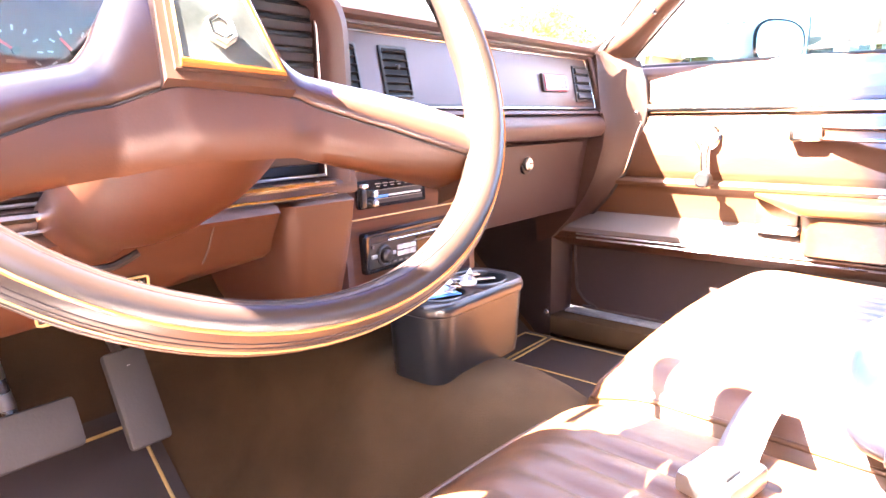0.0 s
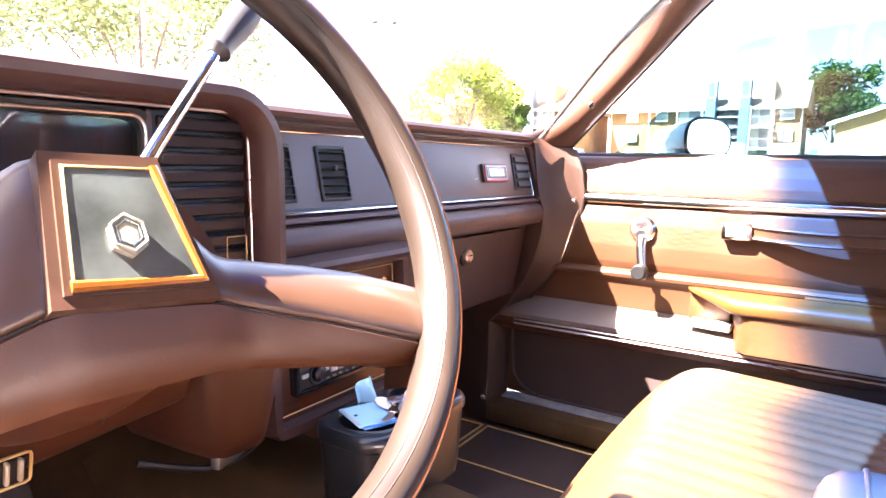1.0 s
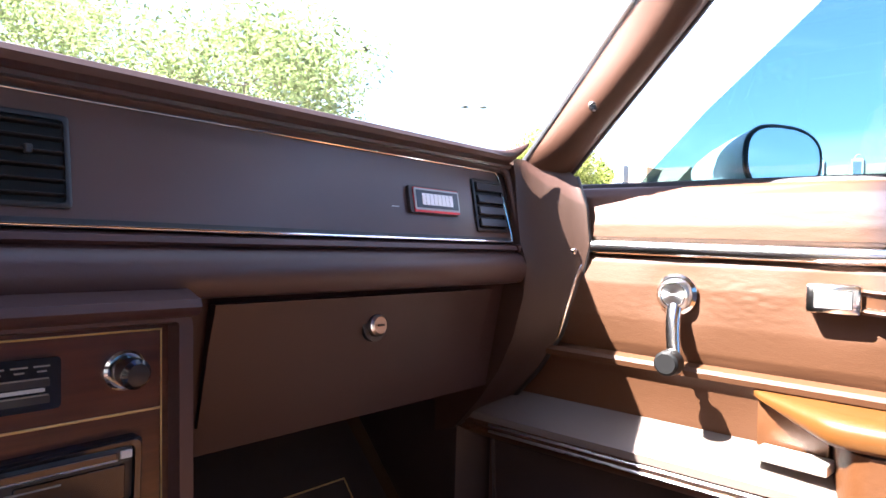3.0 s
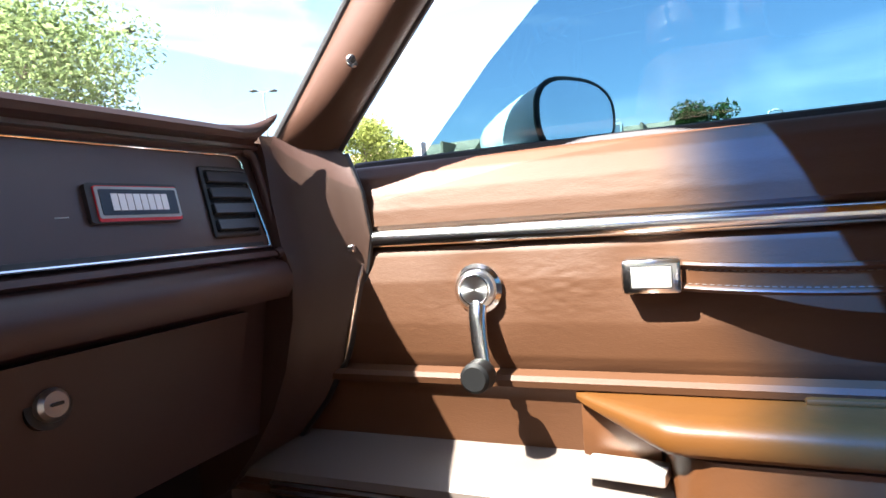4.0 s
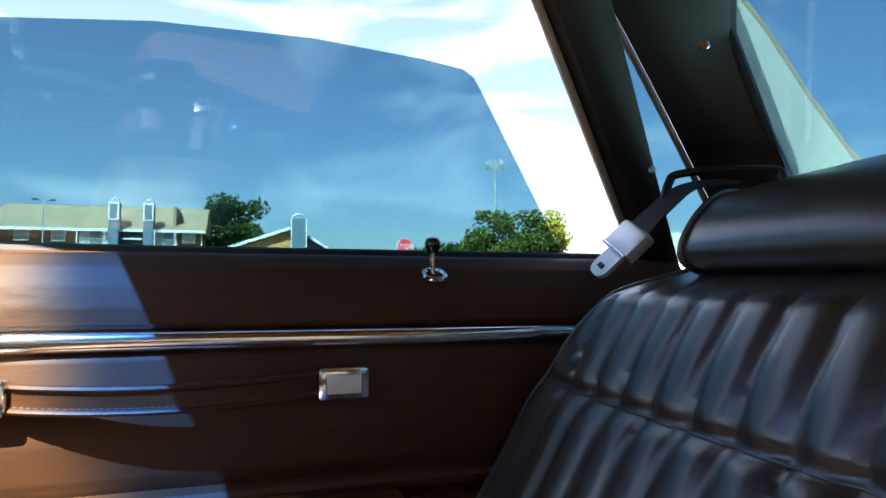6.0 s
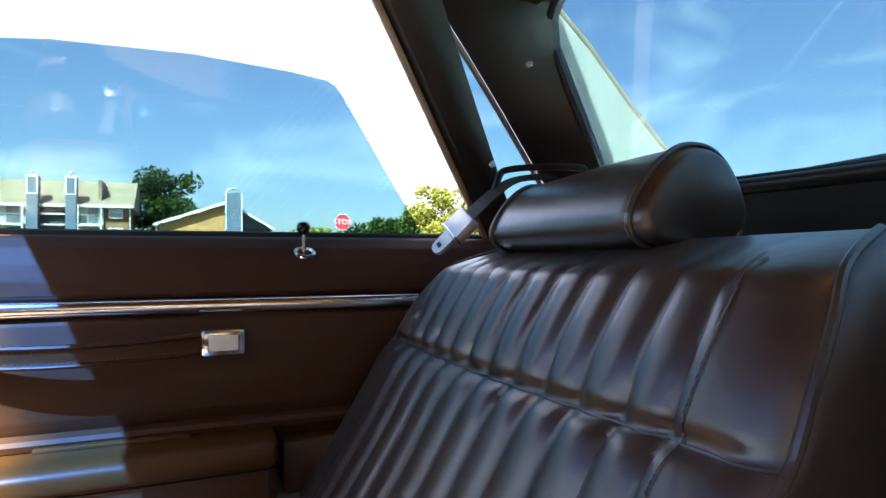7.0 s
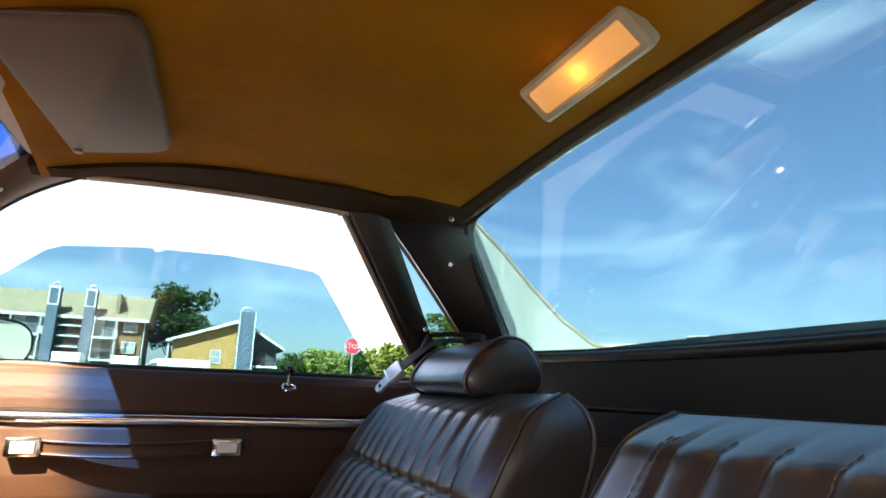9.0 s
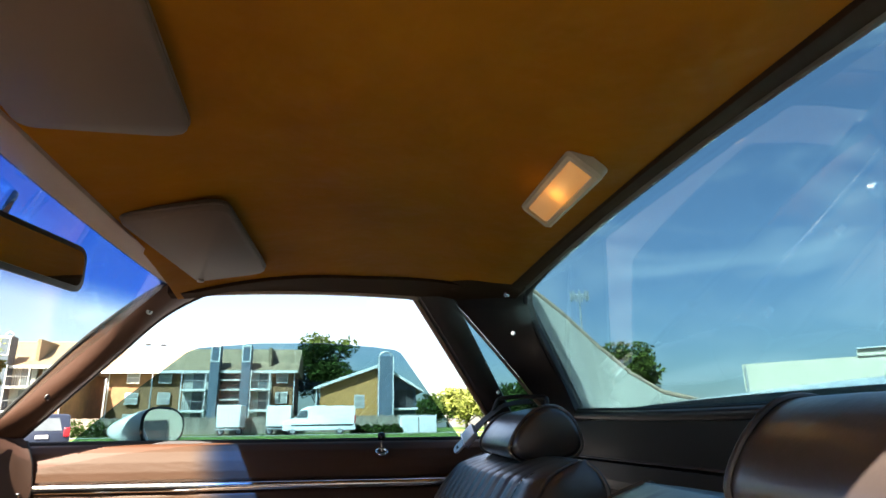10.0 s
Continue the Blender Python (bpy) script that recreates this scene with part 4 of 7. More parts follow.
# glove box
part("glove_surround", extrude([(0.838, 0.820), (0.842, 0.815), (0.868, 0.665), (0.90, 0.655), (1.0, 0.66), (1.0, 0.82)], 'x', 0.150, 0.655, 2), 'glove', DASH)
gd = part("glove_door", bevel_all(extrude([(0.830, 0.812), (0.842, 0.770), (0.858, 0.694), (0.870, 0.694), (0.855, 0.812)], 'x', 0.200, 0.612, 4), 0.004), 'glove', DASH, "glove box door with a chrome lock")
lk = Vector((0.402, 0.838, 0.776))
part("lock", cyl(lk + Vector((0, 0.008, 0)), lk + Vector((0, -0.008, 0.002)), 0.0125, 28, 0.003), 'dull_chrome', gd, "chrome push lock")
part("lock_slot", rbox(lk + Vector((0, -0.0092, 0.0024)), (0.010, 0.002, 0.0025), 0.0005, 1), 'black', gd)
part("lock_stem", cyl(lk + Vector((0, 0.010, 0)), lk + Vector((0, 0.001, 0.001)), 0.0185, 24), 'black', gd)


# air vents in the face
def vent(x0, x1, z0, z1, vane, name="air_vent"):
    w, h = x1 - x0, z1 - z0
    o = Vector(((x0 + x1) / 2, FY((z0 + z1) / 2), (z0 + z1) / 2))
    rg = lambda ww, hh, d: [o + fu * a + fv * b + fn * d for a, b in round_rect(ww, hh, 0.003, 2)]
    v = part(name, loft([rg(w, h, -0.002), rg(w, h, 0.0025), rg(w - 0.003, h - 0.003, 0.0035), rg(w - 0.008, h - 0.008, 0.003), rg(w - 0.009, h - 0.009, -0.001)], caps=False), 'black', DASH, "black louvred air vent")
    part("well", plate(round_rect(w - 0.006, h - 0.006, 0.002, 2), o + fn * 0.0006, fu, fv, 0.002), 'vent_black', v)
    nn = 6 if vane else 4
    for k in range(nn):
        zz = -h / 2 + 0.004 + (h - 0.008) * (k + 0.5) / nn
        part("louvre", rbox(o + fv * zz + fn * 0.003, (w - 0.010, 0.008, 0.0016 if vane else 0.0112), 0.0008, 1, rot=Matrix.Rotation(radians(-18), 3, 'X')), 'vent_black' if vane else 'louvre', v)
    if vane:
        part("tab", rbox(o + fn * 0.006 + fv * 0.006, (0.005, 0.006, 0.007), 0.001, 1), 'grey_plastic', v)
    return v


vent(-0.073, -0.018, 0.890, 0.962, True)
vent(0.024, 0.081, 0.890, 0.962, True)
vent(0.572, 0.640, 0.890, 0.964, False)
# badge
bo = Vector((0.490, FY(0.926) - 0.002, 0.926))
badge = part("badge", plate(round_rect(0.092, 0.034, 0.003, 2), bo + fn * 0.0030, fu, fv, 0.007, 0.001), 'trim_dark', DASH, "small name badge with red and bright borders")
part("red_edge", plate(round_rect(0.084, 0.0305, 0.002, 2), bo + fn * 0.0042 + fu * 0.002 - fv * 0.0008, fu, fv, 0.002), 'red_mark', badge)
part("bright_border", plate(round_rect(0.083, 0.027, 0.002, 2), bo + fn * 0.0050 + fu * 0.002, fu, fv, 0.002), 'pale_key', badge)
part("field", plate(round_rect(0.077, 0.022, 0.001, 2), bo + fn * 0.0056 + fu * 0.002, fu, fv, 0.002), 'navy', badge)
for k in range(8):
    x = -0.0265 + k * 0.0072
    part("mark", plate([(x, -0.0072), (x + 0.0062, -0.0072), (x + 0.0062, 0.0072), (x, 0.0072)], bo + fn * 0.0060, fu, fv, 0.0006), 'white_mark', badge)
# a pale scuff on the face
part("scuff", plate([(0, 0), (0.012, 0.0004), (0.012, 0.0012), (0.001, 0.0010)], (0.417, FY(0.915) - 0.0005, 0.915), fu, fv, 0.0004), 'ink', DASH)

# ---- radio stack ----
STK = thing("radio_stack", "woodgrain centre stack with climate controls, lighter and car radio", "radio stack", kind="structure")
sy = 0.800
bez = bmesh.new()
outer = round_rect(0.262, 0.196, 0.016, 5)
inner = round_rect(0.232, 0.166, 0.004, 5)
oc = Vector((0.030, sy, 0.721))
U, V = Vector((1, 0, 0)), Vector((0, 0.06, 1)).normalized()
ringp = lambda ol, d: [oc + U * a + V * b + Vector((0, d, 0)) for a, b in ol]
loft([ringp(outer, 0.09), ringp(outer, -0.006), ringp([(a * 0.985, b * 0.98) for a, b in outer], -0.014), ringp([(a * 1.02, b * 1.025) for a, b in inner], -0.013), ringp(inner, -0.006), ringp(inner, 0.012)], caps=False, bm=bez)
part("bezel", bez, 'dash', STK, "moulded brown surround")
part("top_pad", loft([[(x, y, z) for y, z in ((0.782, 0.812), (0.778, 0.818), (0.781, 0.824), (0.800, 0.830), (0.86, 0.838), (0.86, 0.80), (0.80, 0.806))] for x in np.linspace(-0.105, 0.160, 12)]), 'dash', STK)
part("wood_panel", plate(round_rect(0.236, 0.170, 0.003, 2), oc + Vector((0, 0.002, 0)), U, V, 0.004), 'wood', STK, "dark red woodgrain panel")


def on_stack(x, z, d=0.0):
    """A place on the panel face by x and height, d proud of it."""
    return Vector((x, sy + 0.002 + (z - 0.721) * 0.06 - d, z))


for pts in ([(-0.082, 0.799), (0.140, 0.799), (0.140, 0.645), (-0.082, 0.645), (-0.082, 0.799)], [(-0.082, 0.737), (0.140, 0.737)]):
    part("gold_line", tube([on_stack(x, z, 0.001) for x, z in pts], 0.0010, 6), 'gold', STK)
# climate control
hv = part("climate_control", plate(round_rect(0.130, 0.036, 0.003, 3), on_stack(0.003, 0.768, 0.004), U, V, 0.008, 0.0015), 'gloss_black', STK, "black climate control with two slide levers")
for z in (0.7690, 0.7575):
    part("slot", plate(round_rect(0.096, 0.0055, 0.001, 2), on_stack(0.013, z, 0.0046), U, V, 0.001), 'black', hv)
    part("slot_edge", tube([on_stack(-0.034, z + 0.0031, 0.0050), on_stack(0.060, z + 0.0031, 0.0050)], 0.0006, 6), 'dim_mark', hv)
part("cold_mark", plate(round_rect(0.026, 0.0034, 0.001, 2), on_stack(-0.020, 0.7638, 0.0048), U, V, 0.001), 'blue_mark', hv)
part("warm_mark", plate(round_rect(0.064, 0.0026, 0.001, 2), on_stack(0.026, 0.7642, 0.0048), U, V, 0.001), 'pale_key', hv)
for z in (0.7690, 0.7570):
    lv = part("lever", rbox(on_stack(-0.039, z, 0.009), (0.0095, 0.012, 0.0085), 0.0020), 'soft_chrome', hv, "chrome slide lever")
    part("lever_inset", rbox(on_stack(-0.039, z, 0.0150), (0.0055, 0.001, 0.0045), 0.0004, 1), 'pale_key', lv)
part("fan_switch", rbox(on_stack(-0.055, 0.7640, 0.0065), (0.0085, 0.007, 0.024), 0.002), 'console', hv)
part("fan_tip", rbox(on_stack(-0.0555, 0.7800, 0.0105), (0.0125, 0.008, 0.0055), 0.0022), 'soft_chrome', hv)
for k in range(7):
    part("mark", plate([(0, 0), (0.010, 0), (0.010, 0.0011), (0, 0.0011)], on_stack(-0.030 + k * 0.0135, 0.7800, 0.0045), U, V, -0.0004), 'dim_mark', hv)
    part("mark", plate([(0, 0), (0.006, 0), (0.006, 0.0011), (0, 0.0011)], on_stack(-0.028 + k * 0.0135, 0.7765, 0.0045), U, V, -0.0004), 'dim_mark', hv)
# lighter
li = part("cigarette_lighter", cyl(on_stack(0.112, 0.770, -0.002), on_stack(0.112, 0.770, 0.005), 0.0155, 28, 0.002), 'chrome', STK, "cigarette lighter with a chrome ring")
part("knob", cyl(on_stack(0.112, 0.770, 0.003), on_stack(0.114, 0.769, 0.022), 0.0115, 24, 0.003), 'gloss_black', li)
# radio
ro = on_stack(0.030, 0.693, 0.004)
rad = part("car_radio", loft([[ro + Vector((a, d, b + a * 0.015)) for a, b in round_rect(w, h, 0.005, 3)] for w, h, d in ((0.184, 0.054, 0.020), (0.184, 0.054, -0.004), (0.180, 0.050, -0.007), (0.172, 0.044, -0.0065), (0.170, 0.042, -0.002))], caps=False), 'gloss_black', STK, "dark car radio with a disc slot and six white keys")
part("face", rbox(ro + Vector((0, 0.001, -0.001)), (0.174, 0.008, 0.045), 0.002), 'radio_face', rad)
part("slot_panel", rbox(ro + Vector((0.000, -0.0035, 0.0165)), (0.168, 0.004, 0.011), 0.0015), 'console', rad)
part("disc_slot", rbox(ro + Vector((0.012, -0.0058, 0.0160)), (0.122, 0.002, 0.0060), 0.0006, 1), 'gloss_black', rad)
part("slot_lip", tube([ro + Vector((-0.050, -0.0066, 0.0128)), ro + Vector((0.073, -0.0066, 0.0134))], 0.0009, 6), 'brushed', rad)
part("volume_ring", tube([ro + Vector((-0.056 + 0.0125 * math.cos(a), -0.0052, -0.007 + 0.0125 * math.sin(a))) for a in np.linspace(0, 2 * math.pi, 28)[:-1]], 0.0022, 8, closed=True), 'console', rad)
part("volume_knob", cyl(ro + Vector((-0.056, -0.003, -0.007)), ro + Vector((-0.056, -0.013, -0.007)), 0.0085, 28, 0.002), 'console', rad, "ridged volume knob")
part("knob_cap", cyl(ro + Vector((-0.056, -0.012, -0.007)), ro + Vector((-0.056, -0.0138, -0.007)), 0.0050, 20, 0.0006), 'radio_face', rad)
for k in range(3):
    for j in range(2):
        part("key", rbox(ro + Vector((-0.0255 + k * 0.0126, -0.0045, -0.0005 - j * 0.0085)), (0.0112, 0.003, 0.0068), 0.0008, 1), 'ink', rad)
for dx, w in ((-0.0735, 0.013), (-0.0405, 0.012)):
    part("bar_key", rbox(ro + Vector((dx, -0.0045, -0.006)), (w, 0.003, 0.0050), 0.0008, 1), 'pale_key', rad)
part("display", rbox(ro + Vector((0.044, -0.0036, -0.004)), (0.072, 0.002, 0.026), 0.001, 1), 'lcd', rad)
part("eject_key", rbox(ro + Vector((0.0795, -0.0058, 0.0165)), (0.0085, 0.002, 0.0062), 0.0006, 1), 'ink', rad)
part("round_key", cyl(ro + Vector((-0.077, -0.003, 0.007)), ro + Vector((-0.077, -0.0055, 0.007)), 0.0028, 14, 0.0005), 'console', rad)
for k in range(6):
    part("small_key", rbox(ro + Vector((-0.048 + k * 0.0118, -0.0042, -0.0185)), (0.0062, 0.0015, 0.0022), 0.0004, 1), 'dim_mark', rad)
part("tone_bar", rbox(ro + Vector((0.020, -0.0040, 0.0045)), (0.034, 0.0015, 0.0018), 0.0004, 1), 'dim_mark', rad)

# ---- driver's side of the dashboard ----
CL = thing("instrument_cluster", "hooded instrument cluster with bright bezel and dark gauges", "instrument cluster", kind="structure")
# hooded brow over the gauges that turns down beside them in one soft corner
path = [(-0.668, 0.996), (-0.655, 1.003)] + [(x, 1.004) for x in np.linspace(-0.60, -0.20, 7)]
path += [(-0.190 + 0.055 * math.sin(a), 0.949 + 0.055 * math.cos(a)) for a in np.linspace(0.05, 1.5, 9)]
path += [(-0.134, z) for z in (0.93, 0.90, 0.86, 0.82, 0.795)]
brow = []
for i, (x, z) in enumerate(path):
    (xa, za), (xb, zb) = path[max(i - 1, 0)], path[min(i + 1, len(path) - 1)]
    d = Vector((xb - xa, 0, zb - za)).normalized()
    nx, nz = -d.z, d.x
    brow.append([(x + nx * o, y, z + nz * o) for o, y in ((-0.018, 0.775), (-0.018, 0.744), (-0.015, 0.732), (-0.007, 0.7245), (0.001, 0.7255), (0.006, 0.734), (0.0095, 0.755), (0.011, 0.80), (0.008, 0.90), (-0.018, 0.90))])
part("brow", loft(brow), 'brow', CL, "padded brow over the gauges")
part("back_panel", rbox((-0.40, 0.775, 0.893), (0.54, 0.02, 0.205), 0.002), 'dash', CL)
part("bezel_line", tube([(x, 0.752, z) for x, z in ((-0.61, 0.985), (-0.160, 0.985), (-0.155, 0.980), (-0.152, 0.804), (-0.61, 0.804))], 0.0018, 8), 'brushed', CL, "thin bright bezel line")
part("gauge_frame", loft([[(-0.427 + a, 0.758 + d, 0.895 + b) for a, b in round_rect(w, h, 0.012)] for w, h, d in ((0.350, 0.172, 0.012), (0.350, 0.172, -0.006), (0.335, 0.158, -0.004), (0.331, 0.154, 0.010))], caps=False), 'black', CL)
part("gauge_trim", tube([(-0.427 + a, 0.7515, 0.895 + b) for a, b in round_rect(0.339, 0.162, 0.012)], 0.0014, 6, closed=True), 'brushed', CL)
face = part("gauge_face", rbox((-0.427, 0.768, 0.895), (0.335, 0.004, 0.158), 0.001), 'cluster', CL, "dark gauge face with dim markings")
for cx, cz, r, turn in ((-0.530, 0.895, 0.055, 40), (-0.428, 0.916, 0.0165, -55), (-0.388, 0.917, 0.0165, -40), (-0.431, 0.876, 0.0165, 35), (-0.398, 0.875, 0.0165, -70), (-0.325, 0.895, 0.040, 20)):
    dial = part("dial", tube([(cx + r * 1.12 * math.cos(a), 0.7655, cz + r * 1.12 * math.sin(a)) for a in np.linspace(0, 2 * math.pi, 32)[:-1]], 0.0004, 6, closed=True), 'dim_mark', face, "round dial with pale ticks and a red needle")
    for k in range(9):
        a = radians(210 - 30 * k)
        part("tick", rbox((cx + r * math.cos(a), 0.7645, cz + r * math.sin(a)), (0.0013, 0.001, 0.10 * r + 0.0022), 0, rot=Matrix.Rotation(-(a - math.pi / 2), 3, 'Y')), 'pale_key', dial)
    part("mark", rbox((cx, 0.7645, cz - 0.45 * r), (0.8 * r, 0.001, 0.0022), 0), 'dim_mark', dial)
    q = Matrix.Rotation(radians(turn), 3, 'Y')
    part("needle", rbox(Vector((cx, 0.7635, cz)) + q @ Vector((0, 0, 0.35 * r)), (0.0018, 0.001, r * 0.95), 0, rot=q), 'red_mark', dial)
    part("hub", cyl((cx, 0.7640, cz), (cx, 0.7615, cz), 0.0028, 12), 'black', dial)
part("gauge_lens", rbox((-0.427, 0.7600, 0.895), (0.333, 0.0015, 0.156), 0), 'lens_clear', CL, "clear gauge lens")
# slatted panel beside the gauges
gr = part("grille_panel", rbox((-0.2015, 0.762, 0.894), (0.092, 0.008, 0.176), 0.001), 'black', CL, "black slatted panel")
for k in range(11):
    part("slat", rbox((-0.2015, 0.757, 0.972 - k * 0.0150), (0.086, 0.010, 0.0115), 0.002, 1, rot=Matrix.Rotation(radians(10), 3, 'X')), 'slat', gr)
part("gold_frame", tube([(-0.172 + a, 0.7495, 0.853 + b) for a, b in round_rect(0.022, 0.034, 0.001, 1)], 0.0006, 6, closed=True), 'gold', gr)
part("divider", rbox((-0.2535, 0.757, 0.894), (0.006, 0.010, 0.176), 0.002), 'dash', CL)

# lower steering panel
KN = thing("knee_panel", "reddish-brown lower steering panel under the gauges", "panel", kind="structure")
cut = lambda x: 0.28 * min(1.0, max(0.0, (x + 0.46) / 0.22))      # its lower edge climbs towards the column's far side
part("upper_face", loft([[(x, y, z + cut(x) * max(0.0, 0.776 - z)) for y, z in ((0.722, 0.782), (0.716, 0.776), (0.720, 0.768), (0.733, 0.738), (0.738, 0.720), (0.752, 0.708), (0.85, 0.715), (0.85, 0.80))] for x in np.linspace(-0.66, -0.240, 14)]), 'knee', KN)
part("chrome_lip", tube([(-0.66, 0.729, 0.797), (-0.160, 0.729, 0.797)], 0.0042, 8), 'chrome', KN, "bright moulding under the gauges")
part("chrome_lip", tube([(-0.66, 0.727, 0.786), (-0.160, 0.727, 0.786)], 0.0028, 8), 'chrome', KN)
part("lip_shelf", rbox((-0.395, 0.760, 0.792), (0.54, 0.060, 0.016), 0.003), 'dash', KN)
rs = []
for z, xl, xr, y in ((0.784, -0.222, -0.138, 0.728), (0.778, -0.228, -0.135, 0.719), (0.760, -0.228, -0.135, 0.722), (0.730, -0.224, -0.135, 0.729), (0.705, -0.219, -0.136, 0.735), (0.685, -0.214, -0.137, 0.740), (0.668, -0.208, -0.138, 0.744), (0.654, -0.200, -0.140, 0.750), (0.648, -0.190, -0.143, 0.760)):
    rs.append([(xl - 0.010, 0.88, z), (xl - 0.004, y + 0.050, z), (xl + 0.001, y + 0.014, z), (xl + 0.010, y + 0.003, z), (xl + 0.024, y, z), (xr - 0.016, y, z), (xr - 0.007, y + 0.001, z), (xr - 0.002, y + 0.006, z), (xr, y + 0.020, z), (xr + 0.002, y + 0.060, z), (xr + 0.004, 0.88, z)])
part("side_block", loft(rs), 'knee', KN)
part("slit", tube([(-0.309, 0.7190, 0.773), (-0.312, 0.7275, 0.750), (-0.316, 0.7320, 0.738)], 0.0010, 6), 'trim_dark', KN)
vt = part("low_vent", rbox((-0.408, 0.7385, 0.726), (0.080, 0.010, 0.020), 0.002, rot=Matrix.Rotation(radians(14), 3, 'X')), 'black', KN, "small vent with bright vanes")
for k in range(9):
    part("vane", rbox((-0.442 + k * 0.0086, 0.7325, 0.726), (0.0030, 0.006, 0.018), 0.001, 1, rot=Matrix.Rotation(radians(14), 3, 'X')), 'cream', vt)
part("vent_rim", tube([(-0.408 + a, 0.7335 + b * -0.25, 0.726 + b) for a, b in round_rect(0.084, 0.024, 0.003, 2)], 0.0012, 6, closed=True), 'gold', vt)
# brackets and wires below the dash edge
for x, y in ((-0.150, 0.80), (-0.06, 0.83), (0.03, 0.85)):
    part("bracket", rbox((x, y, 0.632), (0.050, 0.012, 0.020), 0.003, rot=Matrix.Rotation(radians(18), 3, 'Z')), 'brushed', KN, "bent steel bracket under the dash")
part("wire", tube(smooth_path([(-0.24, 0.82, 0.65), (-0.16, 0.80, 0.62), (-0.07, 0.82, 0.628), (0.02, 0.85, 0.65)], 6), 0.004, 8), 'black', KN)

# ---- steering wheel ----
SW = thing("steering_wheel", "two-spoke brown steering wheel with a padded hub and crest plate", "steering wheel")
wc = Vector((-0.3983, 0.5333, 0.9278))
WS = 0.944
wn_ = Vector((-0.089, -0.861, 0.500)).normalized()          # the wheel sits slightly turned to the driver
wu = Vector((0.9947, -0.1027, 0)).normalized()
wv = wn_.cross(wu).normalized()
W = lambda u, v, n: wc + (wu * u + wv * v + wn_ * n) * WS
R = 0.195
rim = bmesh.new()
rings = []
NS = 96
for k in range(NS):
    a = 2 * math.pi * k / NS
    c = W(R * math.cos(a), R * math.sin(a), 0)
    rad_ = wu * math.cos(a) + wv * math.sin(a)
    rings.append([c + rad_ * (0.0117 * math.cos(b)) + wn_ * (0.0145 * math.sin(b) - (0.002 if abs(math.sin(b * 6)) > 0.93 and math.sin(b) < 0.2 else 0)) for b in np.linspace(0, 2 * math.pi, 24, endpoint=False)])
rings.append(rings[0])
loft(rings, True, False, bm=rim)
bmesh.ops.remove_doubles(rim, verts=rim.verts, dist=1e-6)
part("rim", rim, 'rim', SW, "glossy brown moulded rim, darkened for the screen's shade band")
for deg, wd, mt_ in ((58, 0.0009, 'pinstripe'), (34, 0.0006, 'trim_dark'), (22, 0.0007, 'trim_dark'), (8, 0.0007, 'gold'), (-4, 0.0007, 'trim_dark'), (-18, 0.0007, 'trim_dark'), (122, 0.0005, 'trim_dark'), (150, 0.0006, 'trim_dark')):
    off, dn = 0.0122 * math.cos(radians(deg)), 0.0152 * math.sin(radians(deg))
    part("rim_groove", tube([W((R + off) * math.cos(a), (R + off) * math.sin(a), dn) for a in np.linspace(0, 2 * math.pi, 96, endpoint=False)], wd, 6, closed=True), mt_, SW)
# padded bar of the two spokes, in slices across
upper, lower = [], []


def bar(u):
    """Top, seam and bottom of the bar at u, and how far its face stands off the rim plane."""
    top = float(np.interp(u, (-0.19, -0.115, -0.094, -0.076, -0.066, -0.060, -0.053, -0.046, -0.038, -0.028, 0.010, 0.018, 0.024, 0.031, 0.040, 0.052, 0.080, 0.105, 0.142, 0.19), (-0.056, -0.033, -0.027, -0.020, -0.008, 0.003, 0.014, 0.021, 0.0255, 0.0275, 0.026, 0.022, 0.009, -0.004, -0.016, -0.0235, -0.0305, -0.037, -0.049, -0.070)))
    seam = float(np.interp(u, (-0.19, -0.125, -0.091, -0.043, -0.036, 0.0, 0.026, 0.034, 0.089, 0.155, 0.19), (-0.112, -0.0800, -0.0640, -0.0500, -0.0498, -0.0530, -0.0560, -0.0575, -0.0795, -0.1105, -0.126)))
    bot = float(np.interp(u, (-0.19, -0.12, -0.075, -0.04, 0.03, 0.05, 0.10, 0.155, 0.19), (-0.132, -0.100, -0.090, -0.088, -0.089, -0.092, -0.105, -0.120, -0.133)))
    hi = float(np.interp(u, (-0.19, -0.10, -0.070, -0.045, -0.036, 0.026, 0.045, 0.08, 0.19), (0.001, -0.012, -0.018, -0.013, -0.010, -0.010, -0.013, -0.011, 0.003)))
    return top, seam, bot, hi


